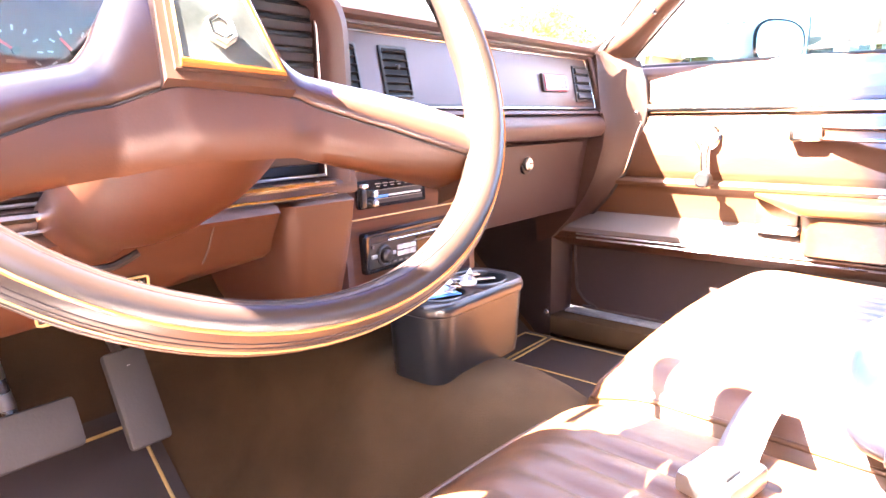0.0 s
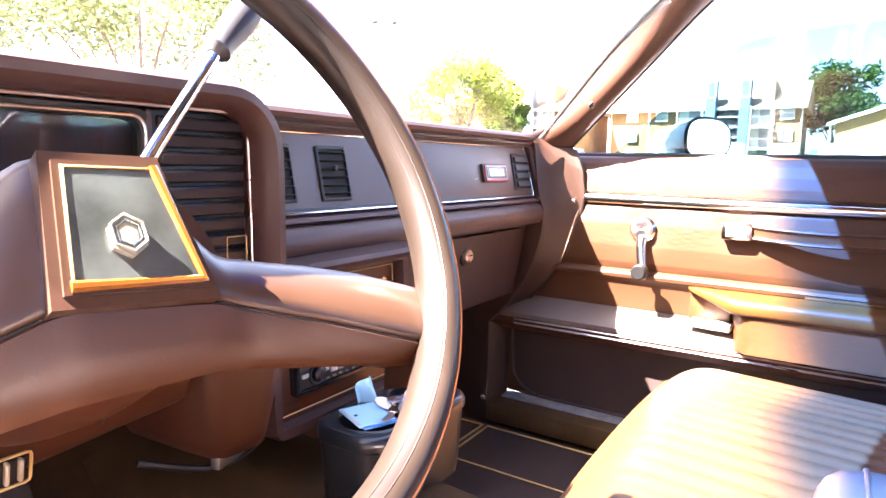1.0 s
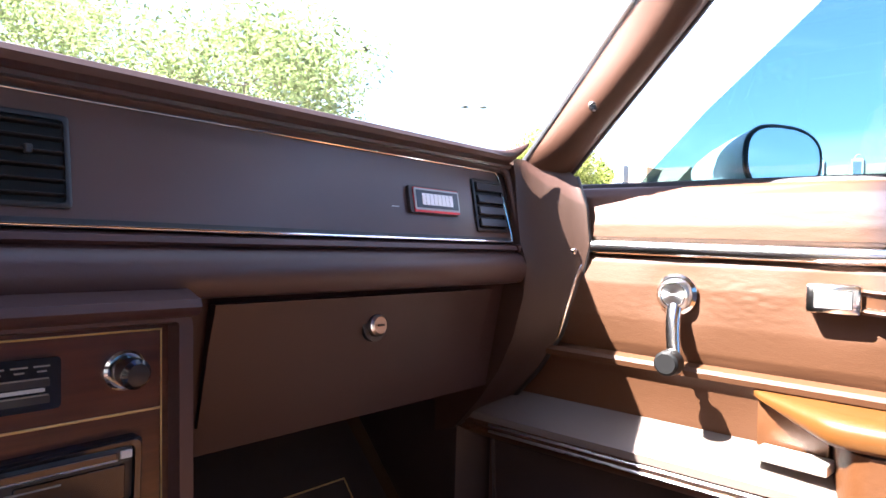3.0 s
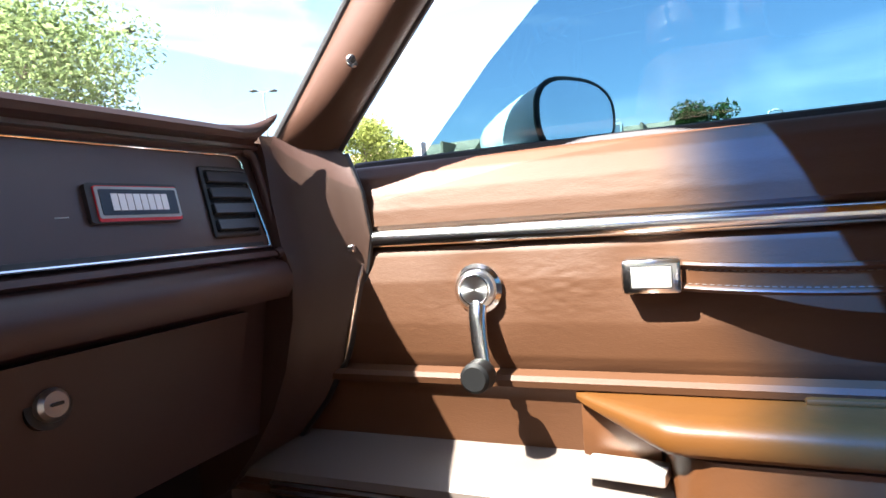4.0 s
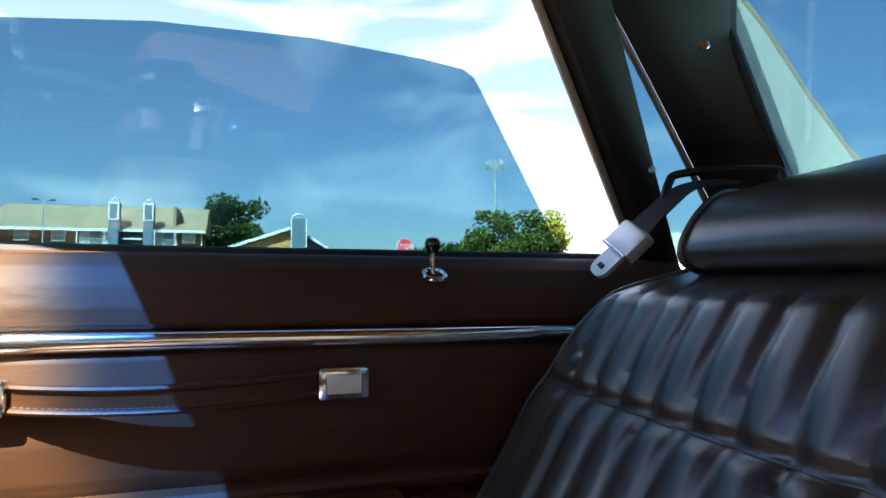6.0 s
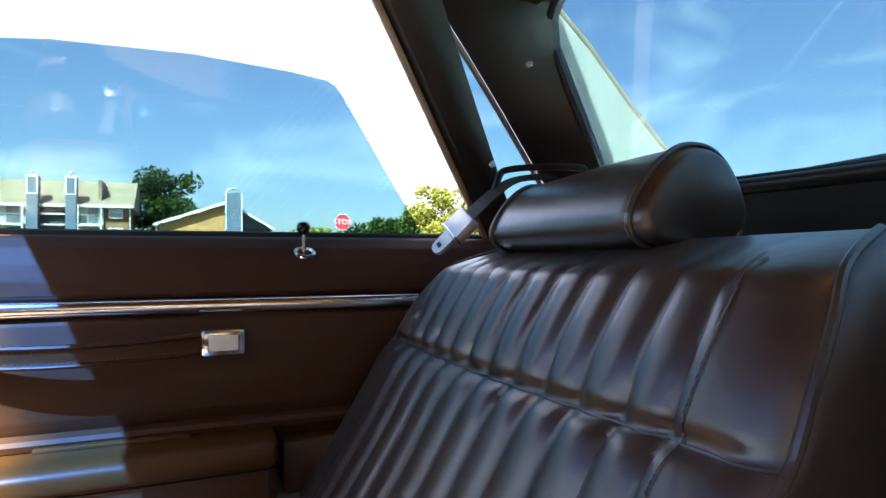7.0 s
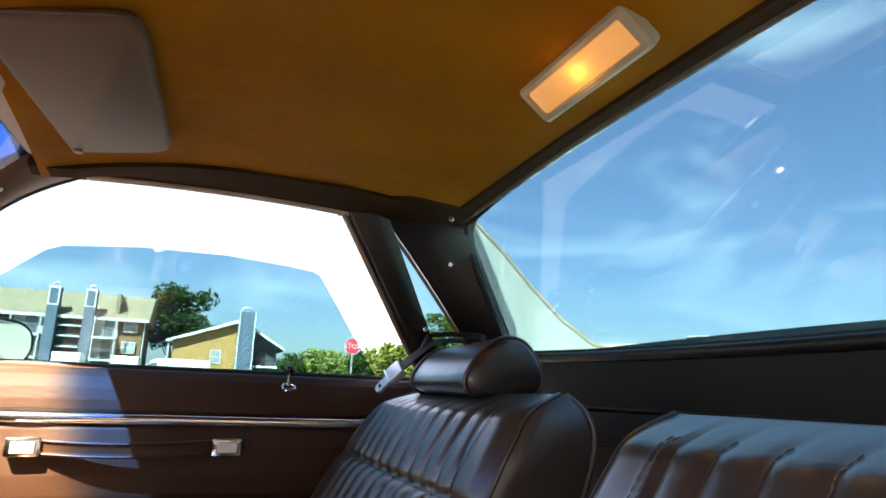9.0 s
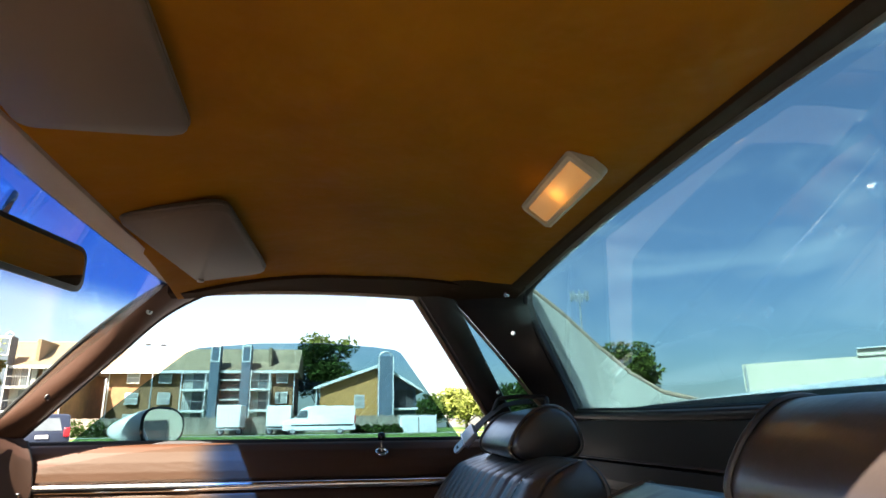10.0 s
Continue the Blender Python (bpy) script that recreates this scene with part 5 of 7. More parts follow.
WC = lambda u, v, n: W(math.copysign(min(abs(u), math.sqrt(max(0, 0.191 ** 2 - v * v))), u), v, n)     # ends at the rim
us = np.linspace(-0.186, 0.186, 94)
for u in us:
    top, seam, bot, hi = bar(u)
    back = hi - 0.048
    dp = float(np.interp(u, (-0.19, -0.078, -0.062, -0.046, -0.030, 0.018, 0.032, 0.048, 0.19), (0.034, 0.030, 0.020, 0.012, 0.010, 0.012, 0.022, 0.031, 0.034)))
    upper.append([WC(u, top - 0.002, back), WC(u, top, hi - dp), WC(u, top - 0.001, hi - 0.82 * dp), WC(u, lerp(top, seam, 0.10), hi - 0.60 * dp), WC(u, lerp(top, seam, 0.30), hi - 0.31 * dp), WC(u, lerp(top, seam, 0.55), hi - 0.10 * dp), WC(u, lerp(top, seam, 0.80), hi), WC(u, seam + 0.0035, hi - 0.0002), WC(u, seam + 0.0008, hi - 0.0016), WC(u, seam, hi - 0.004), WC(u, seam, back)])
    lower.append([WC(u, seam - 0.0006, back), WC(u, seam - 0.0006, hi - 0.0042), WC(u, seam - 0.0028, hi - 0.0016), WC(u, lerp(seam, bot, 0.55), hi - 0.006), WC(u, lerp(seam, bot, 0.88), hi - 0.012), WC(u, bot, hi - 0.020), WC(u, lerp(seam, bot, 0.35), back)])
part("spoke_pad", loft(upper), 'wheel', SW, "padded spoke bar", 55)
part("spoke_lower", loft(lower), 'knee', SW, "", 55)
part("seam_line", tube([WC(u, bar(u)[1] - 0.0004, bar(u)[3] - 0.0040) for u in us[1:-1]], 0.0007, 6), 'black', SW)
# crest plate in its amber frame
HN = -0.009
trap = [(-0.0285, 0.0150), (0.0130, 0.0130), (0.0212, -0.0480), (-0.0368, -0.0435)]
tc_ = (-0.0075, -0.0160)
grow = lambda k, d=0.0: [(tc_[0] + (a - tc_[0]) * k, tc_[1] + (b - tc_[1]) * k) for a, b in trap]
part("plate_surround", plate(grow(1.20), W(0, 0, HN + 0.004), wu, wv, 0.018, 0.0035), 'wheel', SW)
fr_ = part("plate_frame", plate(grow(1.03), W(0, 0, HN + 0.0062), wu, wv, 0.006, 0.001), 'wheel', SW, "brown frame round the crest plate")
ga = grow(1.0)
part("amber_edge", tube([W(a, b, HN + 0.0062) for a, b in (ga[1], ga[2], ga[3])], 0.0027, 8), 'amber_wood', fr_, "amber lower edge")
part("gold_edge", tube([W(a, b, HN + 0.0066) for a, b in grow(0.95)], 0.0009, 6, closed=True), 'gold', fr_)
part("crest_plate", plate(grow(0.88), W(0, 0, HN + 0.0068), wu, wv, 0.004), 'emblem', fr_, "greenish metal crest plate")
hexa = lambda r, k=1.15: [(-0.0087 + r * math.sin(radians(60 * i)), -0.0225 + k * r * math.cos(radians(60 * i))) for i in range(6)]
part("crest", plate(hexa(0.0084), W(0, 0, HN + 0.0095), wu, wv, 0.003, 0.0006), 'crest', fr_, "raised six-sided crest")
part("crest_rim", tube([W(a, b, HN + 0.0100) for a, b in hexa(0.0081)], 0.0008, 6, closed=True), 'crest', fr_)
part("crest_rim", tube([W(a, b, HN + 0.0100) for a, b in hexa(0.0058)], 0.0006, 6, closed=True), 'emblem', fr_)
part("crest_inner", plate(hexa(0.0040), W(0, 0, HN + 0.0105), wu, wv, 0.002, 0.0004), 'crest', fr_)
# steering column
COL = thing("steering_column", "brown steering column with shift lever", "steering column")
part("shroud", tube(smooth_path([(-0.392, 0.555, 0.888), (-0.388, 0.592, 0.868), (-0.394, 0.630, 0.847), (-0.402, 0.690, 0.813), (-0.408, 0.735, 0.788), (-0.410, 0.800, 0.745)], 3), [0.048, 0.051, 0.054, 0.056, 0.057, 0.058, 0.057, 0.055, 0.051, 0.044, 0.0375, 0.0345, 0.0335, 0.033, 0.032, 0.031], 32), 'knee', COL, "moulded column shroud")
part("boot_slit", tube([(x, y, z) for x, y, z in smooth_path([(-0.440, 0.7205, 0.771), (-0.427, 0.7245, 0.759), (-0.410, 0.7265, 0.752), (-0.393, 0.7265, 0.752), (-0.375, 0.7235, 0.760)], 4)], 0.0036, 8), 'black', COL, "dark gap under the column")
part("ignition_lock", cyl(W(0.060, -0.03, -0.07), W(0.078, -0.033, -0.066), 0.013, 20, 0.002), 'chrome', COL)
lev = part("shift_lever", tube([(-0.345, 0.625, 0.925), (-0.324, 0.634, 0.948), (-0.262, 0.652, 1.018)], [0.0055, 0.005, 0.0045], 14), 'chrome', COL, "chrome shift lever with a black grip")
part("grip", tube([(-0.266, 0.651, 1.014), (-0.262, 0.652, 1.018), (-0.258, 0.653, 1.022), (-0.243, 0.657, 1.037), (-0.232, 0.660, 1.048), (-0.225, 0.662, 1.055), (-0.223, 0.6625, 1.057)], [0.005, 0.010, 0.0085, 0.0115, 0.0125, 0.011, 0.004], 18), 'grey_plastic', lev)

# ---- pedals ----
PB = thing("brake_pedal", "grey rubber brake pedal on a steel arm", "pedal")
part("pad", rbox((-0.425, 0.955, 0.535), (0.130, 0.018, 0.058), 0.006, rot=Matrix.Rotation(radians(-24), 3, 'X')), 'pedal', PB)
part("arm", tube([(-0.42, 0.962, 0.545), (-0.42, 1.02, 0.62), (-0.42, 1.06, 0.74)], 0.009, 10), 'brushed', PB)
PG = thing("gas_pedal", "long grey rubber accelerator pedal", "pedal")
part("pad", rbox((-0.283, 0.985, 0.525), (0.052, 0.016, 0.125), 0.006, rot=Matrix.Rotation(radians(-28), 3, 'X')), 'pedal', PG)
part("arm", tube([(-0.283, 1.00, 0.56), (-0.283, 1.06, 0.60), (-0.283, 1.16, 0.66)], 0.006, 10), 'brushed', PG)
PK = thing("parking_brake_pedal", "small pale parking brake pedal by the side", "pedal")
part("pad", rbox((-0.565, 0.93, 0.58), (0.05, 0.014, 0.05), 0.005, rot=Matrix.Rotation(radians(-30), 3, 'X')), 'pedal', PK)
part("arm", tube(smooth_path([(-0.565, 0.94, 0.59), (-0.545, 0.99, 0.60), (-0.56, 1.05, 0.70)], 5), 0.007, 10), 'tan_trim', PK)

# ---- cup holder console with keys ----
CUP = thing("cup_holder_console", "slate-grey plastic cup holder box standing on the tunnel", "cup holder")
cc = Vector((0.023, 0.708, 0))
body = []
for z, w, d, r in ((0.548, 0.184, 0.088, 0.028), (0.560, 0.188, 0.092, 0.030), (0.615, 0.196, 0.098, 0.033), (0.632, 0.199, 0.100, 0.034), (0.634, 0.204, 0.105, 0.036), (0.641, 0.205, 0.106, 0.036), (0.6465, 0.201, 0.102, 0.035), (0.6490, 0.193, 0.094, 0.032), (0.6485, 0.185, 0.087, 0.030)):
    body.append([(cc.x + a, cc.y + b, z) for a, b in round_rect(w, d, r, 6)])
part("body", loft(body, caps=False), 'console', CUP)
part("base", plate(round_rect(0.184, 0.088, 0.028, 6), (cc.x, cc.y, 0.550), (1, 0, 0), (0, 1, 0), 0.004), 'console', CUP)


def cup_deck(side):
    """Half of the top deck with its round well sunk into it."""
    c0 = Vector((cc.x + side * 0.046, cc.y, 0))
    inside = lambda x, y: side * x >= 0 and abs(x) <= 0.0935 and abs(y) <= 0.0445 and (abs(x) < 0.0625 or abs(y) < 0.0135 or math.hypot(abs(x) - 0.0625, abs(y) - 0.0135) < 0.031)
    edge, rings = [], []
    for k in range(48):
        a = 2 * math.pi * k / 48
        lo, hi = 0.0, 0.2
        for _ in range(20):
            m = (lo + hi) / 2
            lo, hi = (m, hi) if inside(c0.x - cc.x + m * math.cos(a), m * math.sin(a)) else (lo, m)
        edge.append((c0.x + lo * math.cos(a), c0.y + lo * math.sin(a), 0.6482))
    ring = lambda r, z: [(c0.x + r * math.cos(2 * math.pi * k / 48), c0.y + r * math.sin(2 * math.pi * k / 48), z) for k in range(48)]
    return loft([edge, ring(0.0405, 0.6480), ring(0.0388, 0.6492), ring(0.0370, 0.6480), ring(0.0358, 0.640), ring(0.0335, 0.585), ring(0.0290, 0.582), ring(0.002, 0.582)], caps=False)


for side in (-1, 1):
    part("cup_well", cup_deck(side), 'console', CUP, "deep round cup well")
KEY = thing("key_ring", "bunch of keys with blue and white paper tags", "keys")
kr = Matrix.Rotation(radians(-22), 3, 'Z') @ Matrix.Rotation(radians(2), 3, 'X')
tg = Vector((-0.0285, 0.7105, 0.6535))
part("blue_tag", rbox(tg, (0.046, 0.054, 0.0022), 0.0008, 1, rot=kr), 'tag_blue', KEY, "pale blue key tag")
part("tag_edge", rbox(tg + kr @ Vector((-0.0205, 0.0, 0.0014)), (0.004, 0.046, 0.0006), 0.0002, 1, rot=kr), 'ink', KEY)
part("tag_hole", cyl(tg + kr @ Vector((-0.013, 0.002, 0.0008)), tg + kr @ Vector((-0.013, 0.002, 0.0016)), 0.0024, 12), 'black', KEY)
part("tag_back", rbox(tg + Vector((0.002, -0.006, -0.0020)), (0.046, 0.052, 0.0014), 0.0004, 1, rot=kr), 'blue_mark', KEY, "deep blue tag underside")


def fold(a, b):
    """Paper fanned out from its gathered foot."""
    return (lerp(-0.005, 0.034, a) - 0.009 * b * a, 0.742 + 0.007 * math.sin(a * 7) * (1 - 0.5 * b) + 0.006 * b, 0.650 + b * (0.020 + 0.012 * math.sin(min(1, a * 1.25) * 1.5)) - 0.005 * a)


part("blue_card", sheet(fold, 12, 6, 0.0008), 'tag_blue', KEY, "folded blue paper")
wc3 = [Vector((0.027, 0.706, 0.651)), Vector((0.043, 0.694, 0.652)), Vector((0.046, 0.704, 0.667))]
part("white_card", loft([wc3, [p + Vector((0.0005, 0.001, 0)) for p in wc3]]), 'paper', KEY, "white paper corner")
part("white_disc", cyl((0.004, 0.709, 0.6565), (0.0042, 0.7085, 0.658), 0.0135, 28, 0.0005), 'paper', KEY, "round white key tag")
part("ring", tube([(0.017 + 0.014 * math.cos(a), 0.694 + 0.012 * math.sin(a), 0.659 + 0.003 * math.cos(a)) for a in np.linspace(0, 2 * math.pi, 24)[:-1]], 0.0010, 6, closed=True), 'chrome', KEY)
for px_, py_, pz_, ang_, hr, mt_ in ((0.004, 0.676, 0.659, 30, 0.0125, 'pale_key'), (0.016, 0.703, 0.6585, -16, 0.0100, 'brushed'), (0.020, 0.688, 0.6575, -35, 0.0105, 'brushed'), (-0.004, 0.688, 0.6560, 196, 0.0090, 'soft_chrome')):
    rot = Matrix.Rotation(radians(ang_), 3, 'Z')
    kk = part("key", loft([[Vector((px_, py_, pz_ + dz)) + rot @ Vector((a * s_, b * s_, 0)) for a, b in round_rect(2 * hr, 1.7 * hr, 0.6 * hr, 4)] for dz, s_ in ((0, 0.95), (0.0004, 1.0), (0.0018, 1.0), (0.0022, 0.95))]), mt_, KEY)
    part("key_blade", rbox(Vector((px_, py_, pz_ + 0.001)) + rot @ Vector((hr + 0.012, 0, 0)), (0.027, 0.0065, 0.0018), 0.0004, 1, rot=rot), 'brushed', kk)
    for q in range(4):
        part("key_tooth", rbox(Vector((px_, py_, pz_ + 0.001)) + rot @ Vector((hr + 0.006 + q * 0.005, 0.0036, 0)), (0.003, 0.002, 0.0017), 0.0002, 1, rot=rot), 'brushed', kk)

# ---- floor mats ----
def floor_mat(name, x0, x1, y0, y1, label, toe):
    mt = thing(name, label, "floor mat", "floor mats")
    zf = lambda x, y: floor_z(x, y) + 0.006

    def surf(a, b):
        x, y = lerp(x0, x1, a), lerp(y0, y1, b)
        return (x, y, zf(x, y) + 0.004)
    part("rubber", sheet(surf, 20, 24, 0.009), 'mat', mt)

    def line(nm, pts, r=0.003):
        P = []
        for (xa, ya), (xb, yb) in zip(pts, pts[1:]):
            for k in range(10):
                x, y = lerp(xa, xb, k / 10), lerp(ya, yb, k / 10)
                P.append((x, y, zf(x, y) + 0.0055))
        P.append((*pts[-1], zf(*pts[-1]) + 0.0055))
        part(nm, tube(P, r, 6, flat=0.5), 'gold', mt, "gold border line")
    w, h = x1 - x0, y1 - y0
    line("border", [(x0 + 0.02, y0 + 0.02), (x1 - 0.02, y0 + 0.02), (x1 - 0.02, y0 + h * 0.565), (x0 + 0.02, y0 + h * 0.565), (x0 + 0.02, y0 + 0.02)])
    line("band", [(x0 + 0.02, y0 + h * 0.585), (x1 - 0.02, y0 + h * 0.585), (x1 - 0.02, y0 + h * 0.670), (x0 + 0.02, y0 + h * 0.670), (x0 + 0.02, y0 + h * 0.585)])
    line("cross", [(x0 + w * 0.45, y0 + 0.02), (x0 + w * 0.45, y0 + h * 0.565)], 0.0022)
    line("toe", toe, 0.0026)
    for k in range(7):
        x = x0 + 0.05 + k * 0.022
        y = y0 + h * 0.628
        part("mark", rbox((x, y, zf(x, y) + 0.006), (0.013, 0.020, 0.001), 0, rot=Matrix.Rotation(radians(-15), 3, 'Z')), 'gold', mt)


floor_mat("floor_mat", 0.310, 0.665, 0.52, 1.22, "dark rubber passenger floor mat with gold border lines", [(0.35, 1.008), (0.622, 1.004), (0.606, 1.022), (0.598, 1.045), (0.596, 1.075), (0.600, 1.120), (0.350, 1.120), (0.35, 1.008)])
floor_mat("floor_mat", -0.62, -0.225, 0.52, 1.11, "dark rubber driver floor mat with gold border lines", [(-0.60, 0.945), (-0.60, 1.09), (-0.245, 1.09), (-0.245, 0.945)])

# ---- seats ----
def back_rest(parent, xi, xo, bolster, outer_strip, pleat_w, drop_in, drop_out, top_drop=0.0, round_in=0.024, welt=-0.0008):
    """A pleated seat back between its inner edge xi and outer edge xo; the cross seam sinks by drop_in and drop_out at the two edges."""
    sgn = 1 if xo > xi else -1
    wid = abs(xo - xi)
    rows = []
    zs = np.concatenate([np.linspace(0.47, 0.79, 14), np.linspace(0.798, 0.856, 20), np.linspace(0.862, 0.905, 7), np.array([0.911, 0.916, 0.920, 0.924, 0.9275, 0.9305, 0.933, 0.935, 0.937, 0.938, 0.939])])
    nf = 96

    def curve(zk, yk):
        P = smooth_path([(0, y, z) for y, z in zip(yk, zk)], 8)
        return lambda z: float(np.interp(z, [p.z for p in P], [p.y for p in P]))

    front = curve((0.47, 0.60, 0.712, 0.750, 0.806, 0.850, 0.890, 0.915, 0.927, 0.934, 0.939), (0.068, 0.005, -0.062, -0.084, -0.113, -0.146, -0.176, -0.192, -0.208, -0.226, -0.240))

    back = curve((0.47, 0.60, 0.700, 0.775, 0.833, 0.890, 0.917, 0.930, 0.939), (-0.075, -0.140, -0.195, -0.236, -0.264, -0.280, -0.274, -0.264, -0.252))

    def edges(z):
        t = max(0, (z - 0.80) / 0.139)
        inner = round_in * t ** 4
        outer = 0.034 * t ** 1.5 + 0.05 * t ** 6
        low = max(0, (0.62 - z) / 0.15) * 0.01
        return inner + low, outer + low

    for z in zs:
        ei, eo = edges(z)
        a, b = ei, wid - eo
        yf, yb = front(z), back(z)
        seam = math.exp(-((z - 0.827) / 0.0065) ** 2)
        ring = []
        for k in range(nf + 1):
            u = k / nf
            d = a + (b - a) * u                       # from the inner edge
            rel = d
            e = min(d - a, b - d)
            rnd = 0.016 * (1 - min(1, e / 0.030)) ** 2 - 0.012
            pleat = 0.0
            p0, p1 = bolster, wid - outer_strip
            if p0 < rel < p1:
                ph = (rel - p0) / (p1 - p0) * round((p1 - p0) / pleat_w)
                fr = abs(2 * (ph - math.floor(ph)) - 1)        # 1 at the seams
                fade = min(1, max(0, (0.937 - z) / 0.012))
                pinch = math.exp(-((abs(z - 0.827) - 0.013) / 0.010) ** 2)
                pleat = (0.0085 * fr ** 3.2 + 0.0018 * pinch * fr ** 1.5 - 0.0012 * pinch * (1 - fr)) * fade * (1 - 0.4 * math.exp(-((z - 0.827) / 0.006) ** 2))
            elif rel <= p0:
                for q in (bolster - 0.012, bolster - 0.002):
                    pleat -= welt * math.exp(-((rel - q) / 0.003) ** 2)
            else:
                pleat += 0.003 * math.exp(-((rel - p1 - 0.008) / 0.003) ** 2)
            bulge = 0.012 * math.sin(math.pi * u) + 0.009 + 0.013 * u + 0.010 * math.sin(math.pi * min(1, max(0, (z - 0.47) / 0.36))) * (1 if z < 0.83 else 0)
            bulge += 0.008 * math.sin(math.pi * min(1, max(0, (z - 0.83) / 0.10))) if z >= 0.83 else 0
            y = max(yf + bulge * min(1, (0.945 - z) / 0.03) - rnd * min(1, (0.945 - z) / 0.03) - pleat - 0.008 * seam * min(1, max(0, e - 0.004) / 0.035), yb + 0.004)
            sink = lerp(drop_in, drop_out, u) * (max(0, (z - 0.47) / 0.357) ** 1.2 if z < 0.827 else (0.939 - z) / 0.112)
            ring.append((xi + sgn * d, y, z - sink - top_drop * max(0, (z - 0.80) / 0.139)))
        ym = (yf + yb) / 2
        ring += [(xi + sgn * (b + 0.004), lerp(yf, yb, 0.15), z - top_drop * max(0, (z - 0.80) / 0.139)), (xi + sgn * (b + 0.006), lerp(yf, yb, 0.5), z - top_drop * max(0, (z - 0.80) / 0.139)), (xi + sgn * (b + 0.002), lerp(yf, yb, 0.85), z - top_drop * max(0, (z - 0.80) / 0.139))]
        for k in range(9):
            u = k / 8
            d = b - (b - a) * u
            e = min(d - a, b - d)
            ring.append((xi + sgn * d, yb + 0.006 * (1 - min(1, e / 0.035)) ** 2 - 0.010 * math.sin(math.pi * u), z - top_drop * max(0, (z - 0.80) / 0.139)))
        ring += [(xi + sgn * (a - 0.002), lerp(yf, yb, 0.85), z - top_drop * max(0, (z - 0.80) / 0.139)), (xi + sgn * (a - 0.006), lerp(yf, yb, 0.5), z - top_drop * max(0, (z - 0.80) / 0.139)), (xi + sgn * (a - 0.004), lerp(yf, yb, 0.15), z - top_drop * max(0, (z - 0.80) / 0.139))]
        rows.append(ring)
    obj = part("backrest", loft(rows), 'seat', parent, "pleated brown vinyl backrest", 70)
    # piping along the edges, drawn on the same outline
    i_in, i_out = 0, nf
    for idx in (i_in, i_out):
        part("piping", tube([Vector(r[idx]) + Vector((0, 0.001, 0)) for r in rows], 0.0035, 8), 'seat', obj)
    part("piping", tube([Vector(r[nf + 6]) + Vector((0, 0.004, 0)) if sgn > 0 else Vector(r[nf + 6]) for r in rows], 0.003, 8), 'seat', obj)
    for idx in (nf + 12,):
        part("rear_piping", tube([Vector(r[idx]) for r in rows], 0.0035, 8), 'seat', obj)
    # rows of stitches beside the bolster seams
    st = bmesh.new()
    n_pl = round((wid - outer_strip - bolster) / pleat_w)
    pleat_lines = [bolster + (wid - outer_strip - bolster) * k / n_pl for k in range(1, n_pl)]
    for dd in ([bolster - 0.0155, bolster - 0.0065, wid - outer_strip + 0.004, wid - outer_strip + 0.012] + pleat_lines) if welt > 0 else [bolster - 0.011]:
        prev = None
        for r, z in zip(rows, zs):
            ei, eo = edges(z)
            kk = (dd - ei) / (wid - eo - ei) * nf
            if not 1 <= kk <= nf - 1 or z > 0.926:
                continue
            lo_, hi_ = Vector(r[int(kk)]), Vector(r[int(kk) + 1])
            p = lerp(lo_, hi_, kk - int(kk)) + Vector((0, 0.0008, 0.0005))
            if prev is not None:
                n_ = max(1, int((p - prev).length / 0.0062))
                for q in range(n_):
                    a_, b_ = lerp(prev, p, (q + 0.06) / n_), lerp(prev, p, (q + 0.92) / n_)
                    tube([a_, (a_ + b_) / 2 + Vector((0, 0.0004, 0)), b_], [0.0004, 0.0008, 0.0004], 5, bm=st)
            prev = p
    tagged(part("stitching", st, 'thread' if welt > 0 else 'seat', obj), "fine double rows of stitches along the seams", kind="stuff")
    # stitched cross seam
    sr = min(range(len(zs)), key=lambda k: abs(zs[k] - 0.827))
    part("cross_seam", tube([Vector(p) + Vector((0, 0.0008, 0)) for p in rows[sr][0:nf + 1:2]], 0.0012, 6), 'seat', obj)
    return obj


